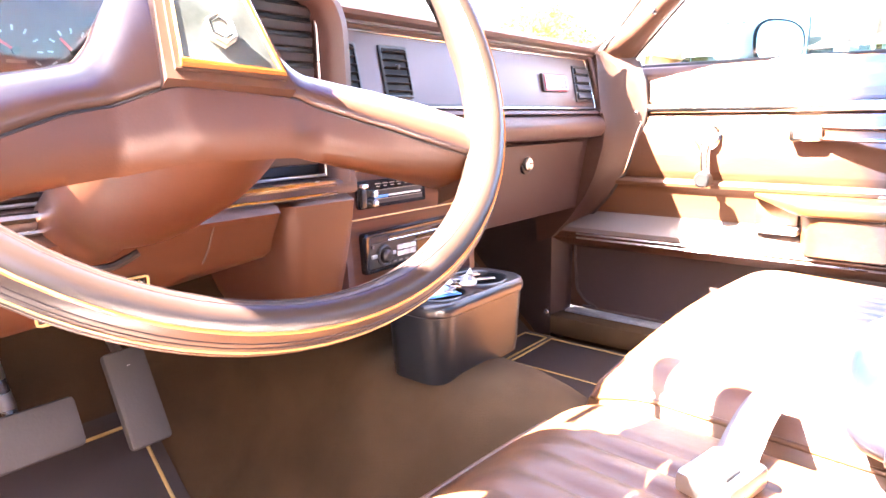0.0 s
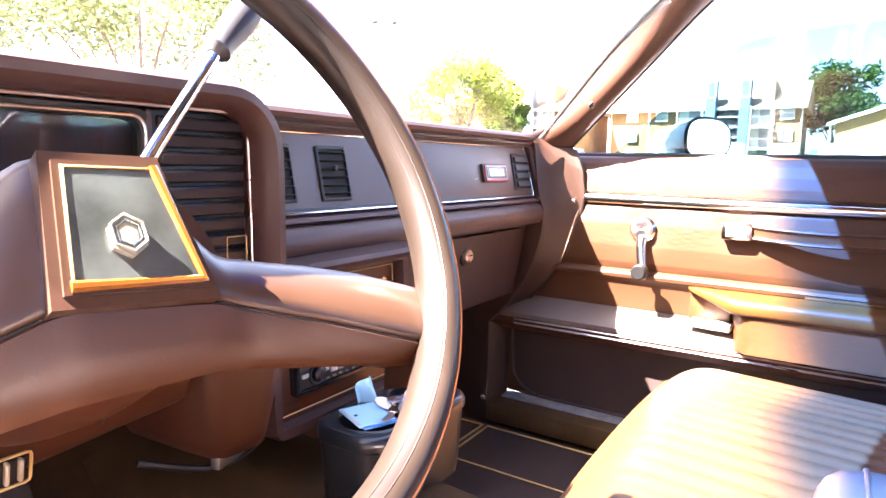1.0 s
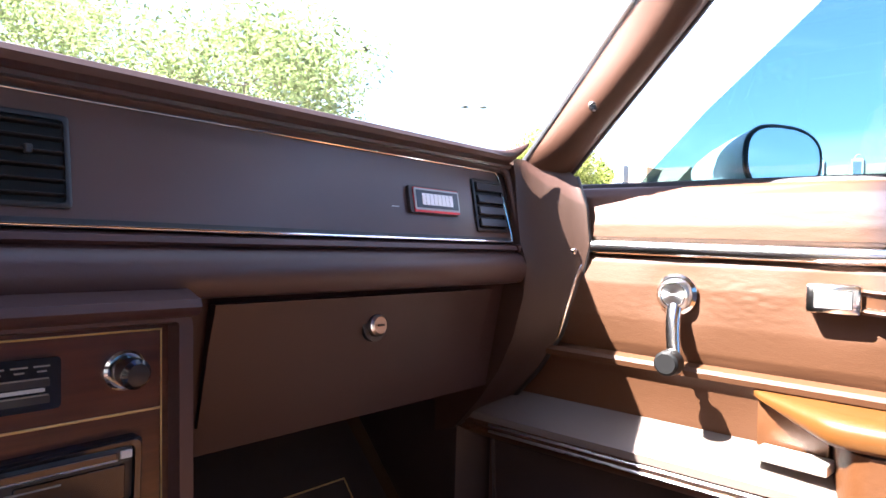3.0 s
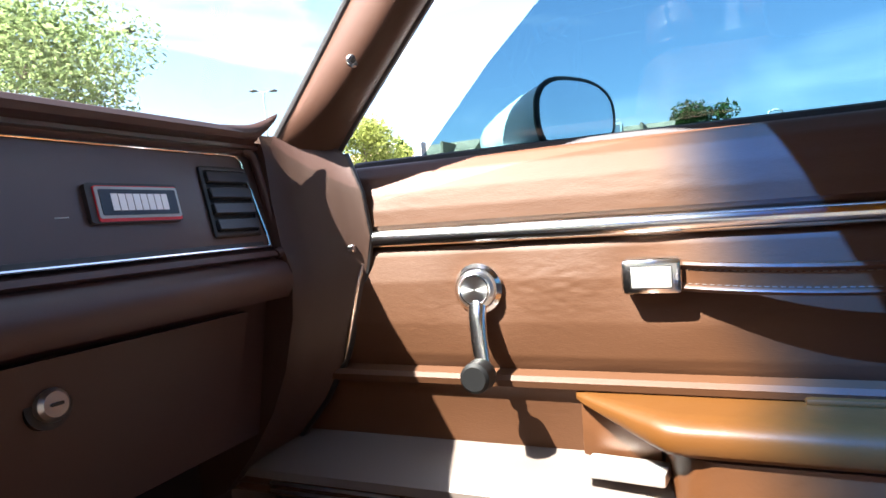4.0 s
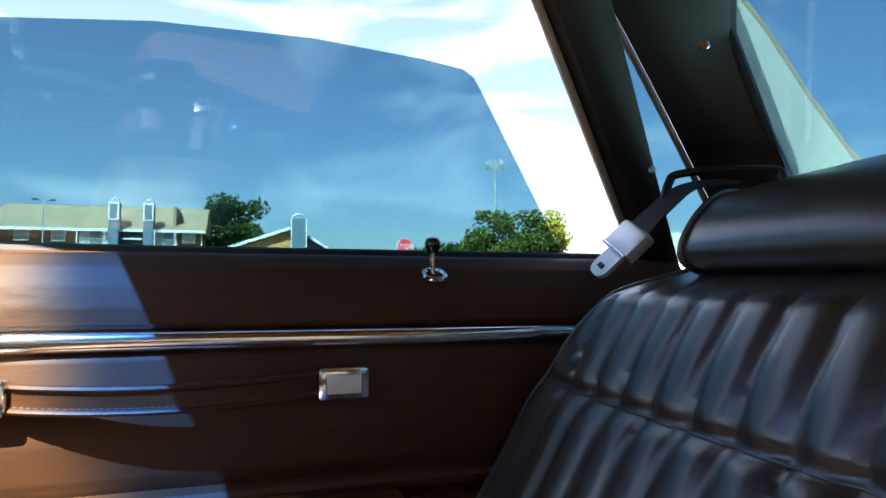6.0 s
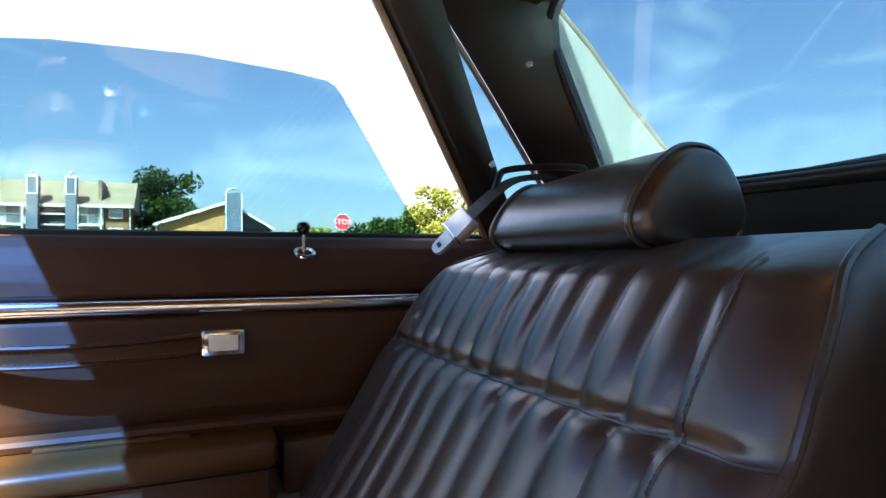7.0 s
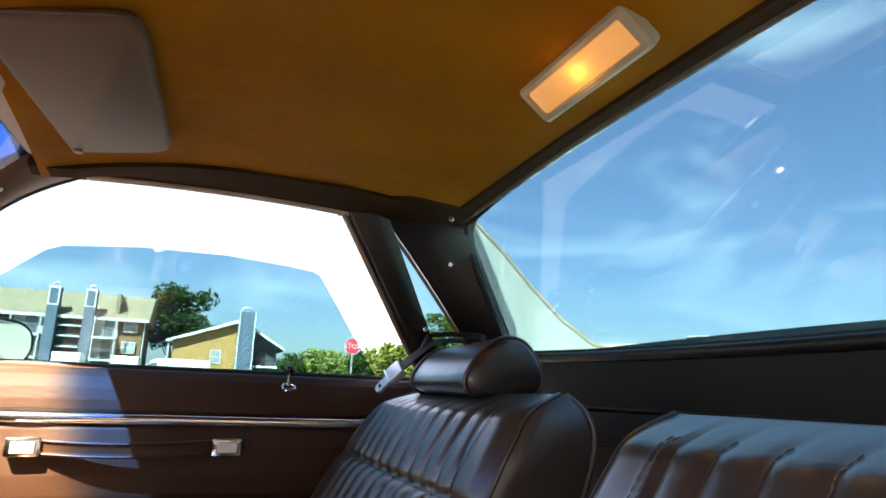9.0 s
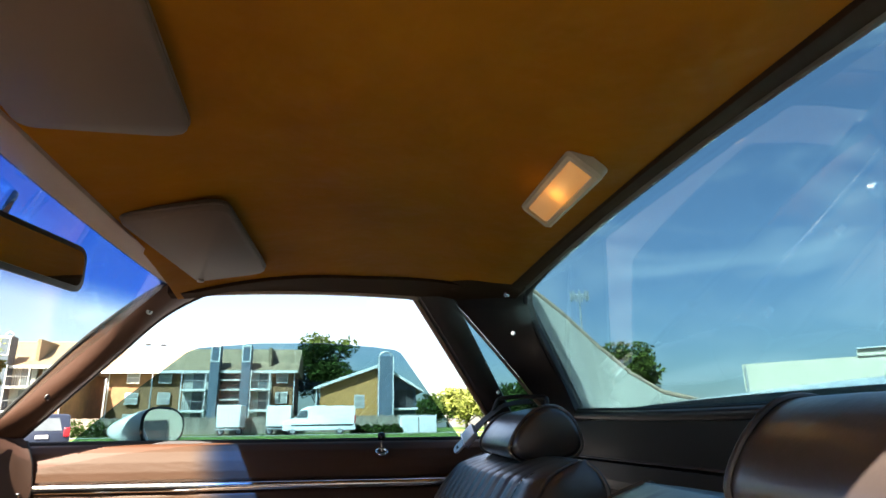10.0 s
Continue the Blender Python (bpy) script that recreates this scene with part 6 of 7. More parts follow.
def cushion(parent, xi, xo):
    sgn = 1 if xo > xi else -1
    wid = abs(xo - xi)
    rows = []
    nf = 96
    ys = np.concatenate([np.linspace(-0.02, 0.40, 14), np.linspace(0.42, 0.50, 8), np.array([0.512, 0.520, 0.525, 0.527])])
    for y in ys:
        t = max(0, (y - 0.42) / 0.107)
        drop = 0.052 * t ** 2.6
        base = 0.566 + 0.022 * max(0, y) / 0.5 - drop
        ring = []
        sh = 0.020 * t ** 4
        for k in range(nf + 1):
            u = k / nf
            d = sh + (wid - 2 * sh) * u
            e = min(d, wid - d)
            rnd = 0.050 * (1 - min(1, e / 0.055)) ** 2.2
            p0, p1 = 0.095, wid - 0.070
            pl = 0
            if p0 < d < p1:
                ph = (d - p0) / (p1 - p0) * 13
                pl = 0.0065 * abs(2 * (ph - math.floor(ph)) - 1) ** 3.5 * max(0, 1 - 1.7 * t)
            ring.append((xi + sgn * d, y, base + 0.016 * math.sin(math.pi * u) - rnd - pl))
        ring += [(xi + sgn * (wid - sh * 0.8), y, 0.50), (xi + sgn * (wid - 0.015 - sh * 0.8), y, 0.40), (xi + sgn * (0.015 + sh * 0.8), y, 0.40), (xi + sgn * sh * 0.8, y, 0.50)]
        rows.append(ring)
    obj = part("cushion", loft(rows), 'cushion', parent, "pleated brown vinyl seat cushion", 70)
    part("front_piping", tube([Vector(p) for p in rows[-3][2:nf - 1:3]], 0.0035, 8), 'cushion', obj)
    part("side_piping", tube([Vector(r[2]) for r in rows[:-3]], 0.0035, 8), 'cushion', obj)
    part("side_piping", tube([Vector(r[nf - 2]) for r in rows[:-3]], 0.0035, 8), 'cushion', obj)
    part("base", rbox((xi + sgn * wid / 2, 0.22, 0.385), (wid - 0.06, 0.44, 0.06), 0.01), 'black', obj)
    return obj


def head_rest(parent, x0, x1, hz=0.974):
    rows = []
    xs = [x0, x0 + 0.002, x0 + 0.006, x0 + 0.014] + list(np.linspace(x0 + 0.03, x1 - 0.03, 10)) + [x1 - 0.014, x1 - 0.006, x1 - 0.002, x1]
    n = 36
    for x in xs:
        e = min(x - x0, x1 - x)
        s_ = 0.80 + 0.20 * min(1, e / 0.016) ** 0.5
        s_ += 0.03 * math.sin(math.pi * (x - x0) / (x1 - x0))
        s_ *= 1.0 - 0.16 * max(0, (abs(x) - min(abs(x0), abs(x1))) / abs(x1 - x0) - 0.25)
        ring = []
        for k in range(n):
            a = 2 * math.pi * k / n
            c, q = math.cos(a), math.sin(a)
            yy = 0.060 * math.copysign(abs(c) ** 0.8, c)
            zz = 0.048 * math.copysign(abs(q) ** 0.85, q)
            if q < 0:
                zz *= 0.92
            yy *= 1.0 - 0.36 * (zz / 0.048)                 # narrower towards the top
            ring.append((x, -0.250 + (yy - 0.16 * zz) * s_, hz + zz * s_))
        rows.append(ring)
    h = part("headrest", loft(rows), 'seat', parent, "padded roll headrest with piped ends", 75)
    for r in (rows[3], rows[-4]):
        part("piping", tube([Vector(p) + (Vector(p) - Vector((p[0], -0.250, hz))).normalized() * 0.0015 for p in r], 0.0032, 8, closed=True), 'seat', h)
    for dx in (-0.045, 0.045):
        part("post", cyl(((x0 + x1) / 2 + dx, -0.255, 0.90), ((x0 + x1) / 2 + dx, -0.262, 0.975), 0.006, 14), 'chrome', h)
    return h


SP = thing("passenger_seat", "brown pleated vinyl passenger seat with headrest", "car seat", "front seats")
back_rest(SP, 0.106, 0.690, 0.071, 0.068, 0.0445, 0.015, 0.003)
cushion(SP, 0.012, 0.655)
head_rest(SP, 0.285, 0.575)
SD = thing("driver_seat", "brown pleated vinyl driver seat with headrest", "car seat", "front seats")
back_rest(SD, -0.064, -0.640, 0.084, 0.060, 0.0500, 0.022, 0.012, 0.015, 0.008, 0.0022)
cushion(SD, -0.020, -0.655)
head_rest(SD, -0.590, -0.312, 0.960)
part("belt_guide", tube(smooth_path([(0.652, -0.240, 1.015), (0.656, -0.252, 1.042), (0.652, -0.262, 1.052), (0.630, -0.300, 1.055), (0.600, -0.345, 1.052), (0.592, -0.352, 1.044), (0.590, -0.350, 1.010)], 6), 0.0050, 10), 'black', SP, "black seat belt guide loop")

# seat belts
SB = thing("seat_belt", "black shoulder belt with a chrome latch plate by the seat", "seat belt")


def webbing(pts, face, half, material, name, label=""):
    """A flat strap along pts, turned to face a way."""
    path_ = smooth_path(pts, 6)
    rs_ = []
    for i, p in enumerate(path_):
        d = (path_[min(i + 1, len(path_) - 1)] - path_[max(i - 1, 0)]).normalized()
        w = d.cross(Vector(face)).normalized() * half
        nrm = w.normalized().cross(d) * 0.001
        rs_.append([p - w - nrm, p + w - nrm, p + w + nrm, p - w + nrm])
    return part(name, loft(rs_), material, SB, label)


webbing([(0.640, -0.330, 1.045), (0.642, -0.268, 1.036), (0.636, -0.222, 1.008), (0.634, -0.186, 0.976)], (-0.15, 0.75, 0.55), 0.020, 'belt', "webbing")
la, lb = Vector((0.626, -0.194, 0.986)), Vector((0.656, -0.146, 0.932))      # down the latch
ld = (lb - la).normalized()
lw = ld.cross(Vector((-0.12, 0.90, 0.35))).normalized()
ln_ = lw.cross(ld).normalized()
lr = Matrix((lw, ln_, ld)).transposed()
lp = part("latch_cover", rbox(lerp(la, lb, 0.26), (0.050, 0.016, 0.036), 0.0045, rot=lr), 'satin', SB, "bright steel latch cover")
part("cover_lip", rbox(lerp(la, lb, 0.26) + ld * 0.017, (0.050, 0.018, 0.004), 0.0015, rot=lr), 'chrome', lp)
part("latch_tongue", plate([(a, b) for a, b in round_rect(0.030, 0.040, 0.012, 5)], lerp(la, lb, 0.66) + ln_ * 0.002, lw, ld, 0.005, 0.001), 'satin', lp, "chrome latch tongue")
part("tongue_slot", rbox(lerp(la, lb, 0.76), (0.011, 0.0065, 0.006), 0.0008, 1, rot=lr), 'black', lp)
BK = thing("belt_buckle", "brushed steel seat belt buckle lying between the seats", "buckle")
part("case", rbox((-0.150, 0.326, 0.598), (0.060, 0.044, 0.020), 0.006, rot=Matrix.Rotation(radians(-12), 3, 'Z')), 'brushed', BK)
part("button", rbox((-0.158, 0.327, 0.6085), (0.022, 0.024, 0.004), 0.0015, rot=Matrix.Rotation(radians(-12), 3, 'Z')), 'black', BK)
part("tail", sheet(lambda a, b: (lerp(-0.125, 0.030, a), lerp(0.310, 0.342, b) + 0.006 * a, 0.594 + 0.008 * math.sin(math.pi * a)), 12, 3, 0.002), 'belt_grey', BK, "grey belt webbing")
# folded-down armrest between the seats
CA = thing("centre_armrest", "folded-down brown vinyl armrest between the seats", "armrest")
rs = []
for y, k in ((0.272, 0.25), (0.2715, 0.45), (0.269, 0.64), (0.263, 0.80), (0.252, 0.92), (0.234, 0.985), (0.21, 1.0), (0.15, 1.02), (0.02, 1.0), (-0.10, 0.98)):
    ring = []
    for q in range(28):
        a = 2 * math.pi * q / 28
        c_, s_ = math.cos(a), math.sin(a)
        ring.append((0.028 + 0.072 * k * math.copysign(abs(c_) ** 0.55, c_), y, 0.632 + 0.056 * k * math.copysign(abs(s_) ** 0.6, s_)))
    rs.append(ring)
seam_ring = rs[5]
part("pad", loft(rs), 'seat', CA, "", 70)
part("seam", tube([Vector(p) + Vector((p[0] - 0.028, 0, p[2] - 0.632)).normalized() * 0.0008 for p in seam_ring], 0.0022, 8, closed=True), 'seat', CA, "raised seam round the front")

# ---- sun visors ----
def visor(s):
    vs_ = thing("sun_visor", "tan vinyl sun visor folded against the headliner", "sun visor", "sun visors")
    fr, fl = Vector((0.505, 0.402, 1.290)), Vector((0.150, 0.447, 1.300))
    rl, rr = Vector((0.112, 0.285, 1.316)), Vector((0.482, 0.262, 1.306))
    pts = []

    def corner(p, a, b, r, n=5):
        d1, d2 = (a - p).normalized(), (b - p).normalized()
        return [p + d1 * r * (1 - t) ** 2 + d2 * r * t ** 2 for t in np.linspace(0, 1, n)]
    out = corner(fr, rr, fl, 0.012) + corner(fl, fr, rl, 0.02) + corner(rl, fl, rr, 0.035) + corner(rr, rl, fr, 0.035)
    n = (fl - fr).cross(rr - fr).normalized()
    if n.z > 0:
        n = -n
    c = (fr + fl + rl + rr) / 4
    m = lambda p: (s * p.x, p.y, p.z)
    rg = [[m(c + (p - c) * k + n * d) for p in out] for k, d in ((0.965, 0.0105), (0.985, 0.0085), (1.0, 0.003), (1.0, -0.003), (0.985, -0.008))]
    part("pad", loft(rg), 'visor', vs_, "", 50)
    part("welt", tube([m(p) for p in out], 0.0022, 6, closed=True), 'visor', vs_)
    part("pivot", cyl(m(Vector((0.488, 0.392, 1.286))), m(Vector((0.488, 0.392, 1.277))), 0.007, 14, 0.001), 'tan_trim', vs_)
    part("rod", tube([m(fr + Vector((-0.01, 0.004, 0.004))), m(fr + Vector((0.035, 0.018, 0.012)))], 0.005, 10), 'tan_trim', vs_)


both(visor)

# dome lamp in the headliner
DL = thing("dome_lamp", "cream dome lamp in the headliner, glowing amber", "ceiling lamp")
du, dv = Vector((1, 0, 0)), Vector((0, 0.79, 0.61)).normalized()
dn = du.cross(dv)
if dn.z > 0:
    dn = -dn
do = Vector((0.004, -0.1905, 1.3120))
DR = lambda w, h, d, r: [do + du * a + dv * b + dn * d for a, b in round_rect(w, h, r, 4)]
part("frame", loft([DR(0.212, 0.058, -0.010, 0.008), DR(0.212, 0.058, 0.004, 0.008), DR(0.204, 0.050, 0.008, 0.006), DR(0.190, 0.038, 0.008, 0.004), DR(0.188, 0.036, 0.002, 0.004)], caps=False), 'cream', DL, "cream plastic rim")
part("lens", loft([DR(0.190, 0.038, 0.001, 0.004), DR(0.186, 0.034, 0.005, 0.004), DR(0.170, 0.022, 0.007, 0.004)]), 'lens', DL, "frosted amber lens")
bulb = new("dome_bulb", bpy.data.lights.new("dome_bulb", 'POINT'))
bulb.data.energy = 0.004
bulb.data.color = (1.0, 0.62, 0.22)
bulb.data.shadow_soft_size = 0.015
bulb.location = do + dn * 0.020
bulb.parent = DL

# rear-view mirror
RM = thing("rear_view_mirror", "rear-view mirror with black rim on the windscreen", "mirror")
rmo, rmu = Vector((-0.048, 0.472, 1.191)), Vector((1, 0.04, 0.03)).normalized()
rmn = Vector((-0.16, -0.95, -0.02)).normalized()
rmu = (rmu - rmn * rmu.dot(rmn)).normalized()
rmv = rmn.cross(rmu).normalized()
if rmv.z < 0:
    rmv = -rmv
RR = lambda w, h, d, r: [rmo + rmu * a + rmv * b + rmn * d for a, b in round_rect(w, h, r, 5)]
part("case", loft([RR(0.20, 0.040, -0.022, 0.012), RR(0.236, 0.054, -0.010, 0.016), RR(0.246, 0.060, 0.0, 0.018), RR(0.246, 0.060, 0.004, 0.018), RR(0.230, 0.046, 0.005, 0.014)]), 'black', RM)
part("glass", loft([RR(0.232, 0.047, 0.0045, 0.014), RR(0.231, 0.046, 0.0056, 0.014)]), 'mirror', RM)
part("stem", tube([rmo - rmn * 0.018, rmo + Vector((0, 0.03, 0.03)), Vector((0, 0.515, 1.272))], 0.007, 12), 'chrome', RM)

# ---- outside ----
M.update({
    'asphalt': mat("asphalt", (0.070, 0.070, 0.072), 0.85, grain=0.4, grain_scale=60, vary=0.18, vary_scale=0.6),
    'lawn': mat("mown_lawn", (0.075, 0.130, 0.030), 0.9, grain=0.8, grain_scale=25, vary=0.30, vary_scale=0.5, spec=0.2),
    'concrete': mat("concrete_kerb", (0.34, 0.33, 0.30), 0.8, grain=0.3, grain_scale=40, vary=0.12, vary_scale=1.5),
    'brick': mat("tan_brick", (0.2046, 0.1054, 0.0465), 0.85, grain=0.4, grain_scale=12, vary=0.20, vary_scale=1.2),
    'orange_siding': mat("ochre_siding", (0.420, 0.200, 0.060), 0.75, grain=0.2, grain_scale=8, vary=0.12, vary_scale=0.8),
    'shingle': mat("brown_shingle", (0.205, 0.150, 0.092), 0.9, grain=0.5, grain_scale=9, vary=0.22, vary_scale=1.0),
    'blue_siding': mat("blue_grey_siding", (0.070, 0.105, 0.140), 0.7, grain=0.2, grain_scale=10, vary=0.12, vary_scale=1.0),
    'grey_wall': mat("pale_balcony_wall", (0.330, 0.330, 0.300), 0.8, grain=0.1, grain_scale=6, vary=0.10, vary_scale=0.8),
    'white_trim': mat("white_trim", (0.55, 0.55, 0.53), 0.6, vary=0.06, vary_scale=1.0),
    'dark_open': mat("dark_recess", (0.045, 0.045, 0.045), 0.8, vary=0.2, vary_scale=1.0),
    'pane': mat("window_pane", (0.09, 0.11, 0.12), 0.10, vary=0.25, vary_scale=0.7),
    'fence': mat("weathered_fence", (0.220, 0.190, 0.150), 0.9, grain=0.4, grain_scale=20, vary=0.25, vary_scale=2.0, island=0.2),
    'stucco': mat("beige_stucco", (0.55, 0.485, 0.365), 0.85, grain=0.3, grain_scale=20, vary=0.06, vary_scale=0.4),
    'blind': mat("window_blind", (0.27, 0.27, 0.25), 0.4, vary=0.12, vary_scale=0.7),
    'van': mat("white_van_paint", (0.78, 0.78, 0.77), 0.25, vary=0.03, coat=0.3),
    'suv': mat("blue_suv_paint", (0.013, 0.019, 0.034), 0.3, vary=0.05, coat=0.15),
    'tail': mat("red_tail_lamp", (0.45, 0.015, 0.02), 0.2, vary=0.05),
    'tyre': mat("tyre_rubber", (0.02, 0.02, 0.02), 0.8, vary=0.1),
    'bark': mat("tree_bark", (0.150, 0.120, 0.090), 0.9, grain=0.7, grain_scale=14, vary=0.25, vary_scale=3.0),
    'galv': mat("galvanised_steel", (0.38, 0.39, 0.39), 0.5, metal=0.6, vary=0.08),
    'stop_red': mat("stop_sign_red", (0.55, 0.02, 0.03), 0.45, vary=0.05),
})


def leaf_mat(name, color):
    m = bpy.data.materials.new(name)
    m.use_nodes = True
    n, l = m.node_tree.nodes, m.node_tree.links
    n.remove(n["Principled BSDF"])
    geo = n.new("ShaderNodeNewGeometry")
    ramp = n.new("ShaderNodeValToRGB")
    for e, k in zip(ramp.color_ramp.elements, (0.55, 1.5)):
        e.color = (color[0] * k, color[1] * k, color[2] * k, 1)
    l.new(geo.outputs["Random Per Island"], ramp.inputs["Fac"])
    d, t = n.new("ShaderNodeBsdfDiffuse"), n.new("ShaderNodeBsdfTranslucent")
    mx = n.new("ShaderNodeMixShader")
    mx.inputs[0].default_value = 0.52
    l.new(ramp.outputs["Color"], d.inputs["Color"])
    l.new(ramp.outputs["Color"], t.inputs["Color"])
    l.new(d.outputs[0], mx.inputs[1])
    l.new(t.outputs[0], mx.inputs[2])
    l.new(mx.outputs[0], n["Material Output"].inputs["Surface"])
    return m


M['leaf_dark'] = leaf_mat("oak_leaves", (0.040, 0.075, 0.020))
M['leaf_mid'] = leaf_mat("lime_leaves", (0.100, 0.135, 0.030))
# windscreen haze and glare are put into this paler, greyer leaf colour
M['leaf_pale'] = leaf_mat("hazed_elm_leaves", (0.190, 0.245, 0.105))
# raised base: windscreen glare is put into this leaf colour too
M['leaf_light'] = leaf_mat("elm_leaves", (0.230, 0.270, 0.075))


def gz(x, y):
    """The height of the ground: flat round the car, rising gently to the east."""
    return 0.55 * min(1, max(0, (x - 22) / 40)) ** 1.3 + 0.4 * min(1, max(0, (x - 62) / 30))


gpts = [-2500, -600, -200, -90, -50, -30, -15, 0, 10, 22, 30, 38, 46, 54, 62, 72, 82, 92, 130, 260, 700, 2500]
bm = bmesh.new()
gv = [[bm.verts.new((x, y, gz(x, y))) for y in gpts] for x in gpts]
for i in range(len(gpts) - 1):
    for j in range(len(gpts) - 1):
        bm.faces.new((gv[i][j], gv[i + 1][j], gv[i + 1][j + 1], gv[i][j + 1]))
ground = part("ground", bm, 'asphalt')
tagged(ground, "grey asphalt parking lot spreading to the horizon", "ground", kind="structure")


def ground_patch(name, x0, x1, y0, y1, material, label, lift=0.03):
    nx = max(2, int((x1 - x0) / 4))
    ob = part(name, sheet(lambda a, b: (lerp(x0, x1, a), lerp(y0, y1, b), gz(lerp(x0, x1, a), 0) + lift), nx, 6, lift + 0.02), material)
    return tagged(ob, label, name.replace("_", " "), kind="structure")


ground_patch("lawn", 44, 56.5, -40, 60, 'lawn', "mown green verge beside the street", 0.10)
ground_patch("lawn", 64.5, 95, -60, 60, 'lawn', "green lawn round the apartment houses", 0.08)
ground_patch("kerb", 43.6, 44.0, -40, 60, 'concrete', "pale concrete kerb along the verge", 0.14)
ground_patch("kerb", 56.5, 56.8, -40, 60, 'concrete', "pale concrete kerb along the verge", 0.14)


def window(parent, x, y0, y1, z0, z1, blind=True):
    """A framed window in a wall that faces the car, with a sill."""
    w = part("window", rbox((x - 0.03, (y0 + y1) / 2, (z0 + z1) / 2), (0.12, y1 - y0, z1 - z0), 0.02, 1), 'white_trim', parent)
    zm = (z0 + z1) / 2
    part("pane", rbox((x - 0.085, (y0 + y1) / 2, (zm + z1) / 2 - 0.02), (0.03, y1 - y0 - 0.16, (z1 - z0) / 2 - 0.12), 0, 1), 'blind', w)
    part("pane", rbox((x - 0.085, (y0 + y1) / 2, (zm + z0) / 2 + 0.02), (0.03, y1 - y0 - 0.16, (z1 - z0) / 2 - 0.12), 0, 1), 'blind', w)
    return w


# three-storey apartment house with balconies
AP = thing("apartment_house", "three-storey tan brick apartment house with balconies and dormers", "apartment house", kind="")
AX = 75.0
AZ0, AZE, AZR = 0.7, 7.75, 10.8
part("wall", rbox((AX + 6.2, 15.35, (AZ0 + AZE) / 2), (12.0, 20.3, AZE - AZ0), 0.02, 1), 'brick', AP)
part("roof", extrude([(AX - 0.7, AZE - 0.1), (AX + 5.5, AZR), (AX + 12.5, AZE - 0.1), (AX + 12.5, AZE - 0.4), (AX - 0.7, AZE - 0.4)], 'y', 4.6, 26.0), 'shingle', AP, "brown shingle roof")
part("eave_board", rbox((AX - 0.72, 15.3, AZE - 0.26), (0.06, 21.2, 0.30), 0, 1), 'white_trim', AP)
part("party_wall", rbox((AX + 5.0, 7.95, AZR - 1.6), (9.5, 0.35, 2.4), 0.02, 1, rot=None), 'shingle', AP)
FL = (0.9, 3.2, 5.5)


def bay(y0, y1):
    """Balconies on three floors, set into the front."""
    b = part("balcony_bay", rbox((AX + 0.05, (y0 + y1) / 2, (AZ0 + AZE) / 2), (0.30, y1 - y0, AZE - AZ0 - 0.35), 0.01, 1), 'grey_wall', AP, "balcony bay with white slabs")
    for z in FL:
        part("slab", rbox((AX - 0.80, (y0 + y1) / 2, z - 0.06), (1.60, y1 - y0, 0.24), 0.02, 1), 'white_trim', b)
        part("door_opening", rbox((AX - 0.12, lerp(y0, y1, 0.42), z + 1.08), (0.06, (y1 - y0) * 0.40, 2.0), 0, 1), 'pane', b)
        if z > 1:
            part("top_rail", rbox((AX - 1.54, (y0 + y1) / 2, z + 0.98), (0.06, y1 - y0, 0.06), 0, 1), 'galv', b)
            rails = bmesh.new()
            nn = max(4, int((y1 - y0) / 0.22))
            for k in range(nn + 1):
                rbox((AX - 1.54, lerp(y0 + 0.03, y1 - 0.03, k / nn), z + 0.50), (0.035, 0.035, 0.95), 0, 1, bm=rails)
            part("balusters", rails, 'dark_open', b)
    for y in (y0 + 0.08, y1 - 0.08):
        part("post", rbox((AX - 1.52, y, (AZ0 + AZE) / 2), (0.10, 0.10, AZE - AZ0 - 0.3), 0, 1), 'white_trim', b)


def chase(y0, y1, top=11.0):
    """A sided chimney chase with a white-framed louvred head and an arched cap."""
    ym = (y0 + y1) / 2
    c = part("chimney_chase", rbox((AX - 0.55, ym, (AZ0 + top) / 2), (1.5, y1 - y0, top - AZ0), 0.02, 1), 'blue_siding', AP, "blue-grey sided chimney chase")
    part("corner_board", rbox((AX - 1.31, y0 + 0.06, top - 0.95), (0.05, 0.14, 1.9), 0, 1), 'white_trim', c)
    part("corner_board", rbox((AX - 1.31, y1 - 0.06, top - 0.95), (0.05, 0.14, 1.9), 0, 1), 'white_trim', c)
    part("sill_board", rbox((AX - 1.33, ym, top - 1.9), (0.06, y1 - y0, 0.12), 0, 1), 'white_trim', c)
    part("head_board", rbox((AX - 1.33, ym, top - 0.12), (0.06, y1 - y0 + 0.1, 0.24), 0, 1), 'white_trim', c)
    part("cap", tube([(AX - 0.6, y0 + 0.15, top), (AX - 0.6, y0 + 0.22, top + 0.30), (AX - 0.6, ym, top + 0.50), (AX - 0.6, y1 - 0.22, top + 0.30), (AX - 0.6, y1 - 0.15, top)], 0.10, 8), 'galv', c)


bay(7.60, 9.85)
chase(9.95, 10.95, 10.5)
part("stairwell", rbox((AX - 0.12, 12.18, 4.0), (0.10, 2.1, 6.6), 0, 1), 'dark_open', AP, "dark open stairwell")
for z in (2.1, 3.2, 4.4, 5.5, 6.6):
    part("stair_flight", rbox((AX - 0.30, 12.18, z), (0.7, 2.1, 0.16), 0, 1), 'white_trim', AP)
chase(13.35, 14.35, 10.5)
bay(14.55, 17.3)
for y0 in (5.75, 18.6, 22.0):
    for z in FL:
        window(AP, AX, y0, y0 + 1.35, z + 0.75, z + 2.05)
part("downpipe", cyl((AX - 0.1, 5.05, 0.8), (AX - 0.1, 5.05, 7.5), 0.06, 8), 'white_trim', AP)
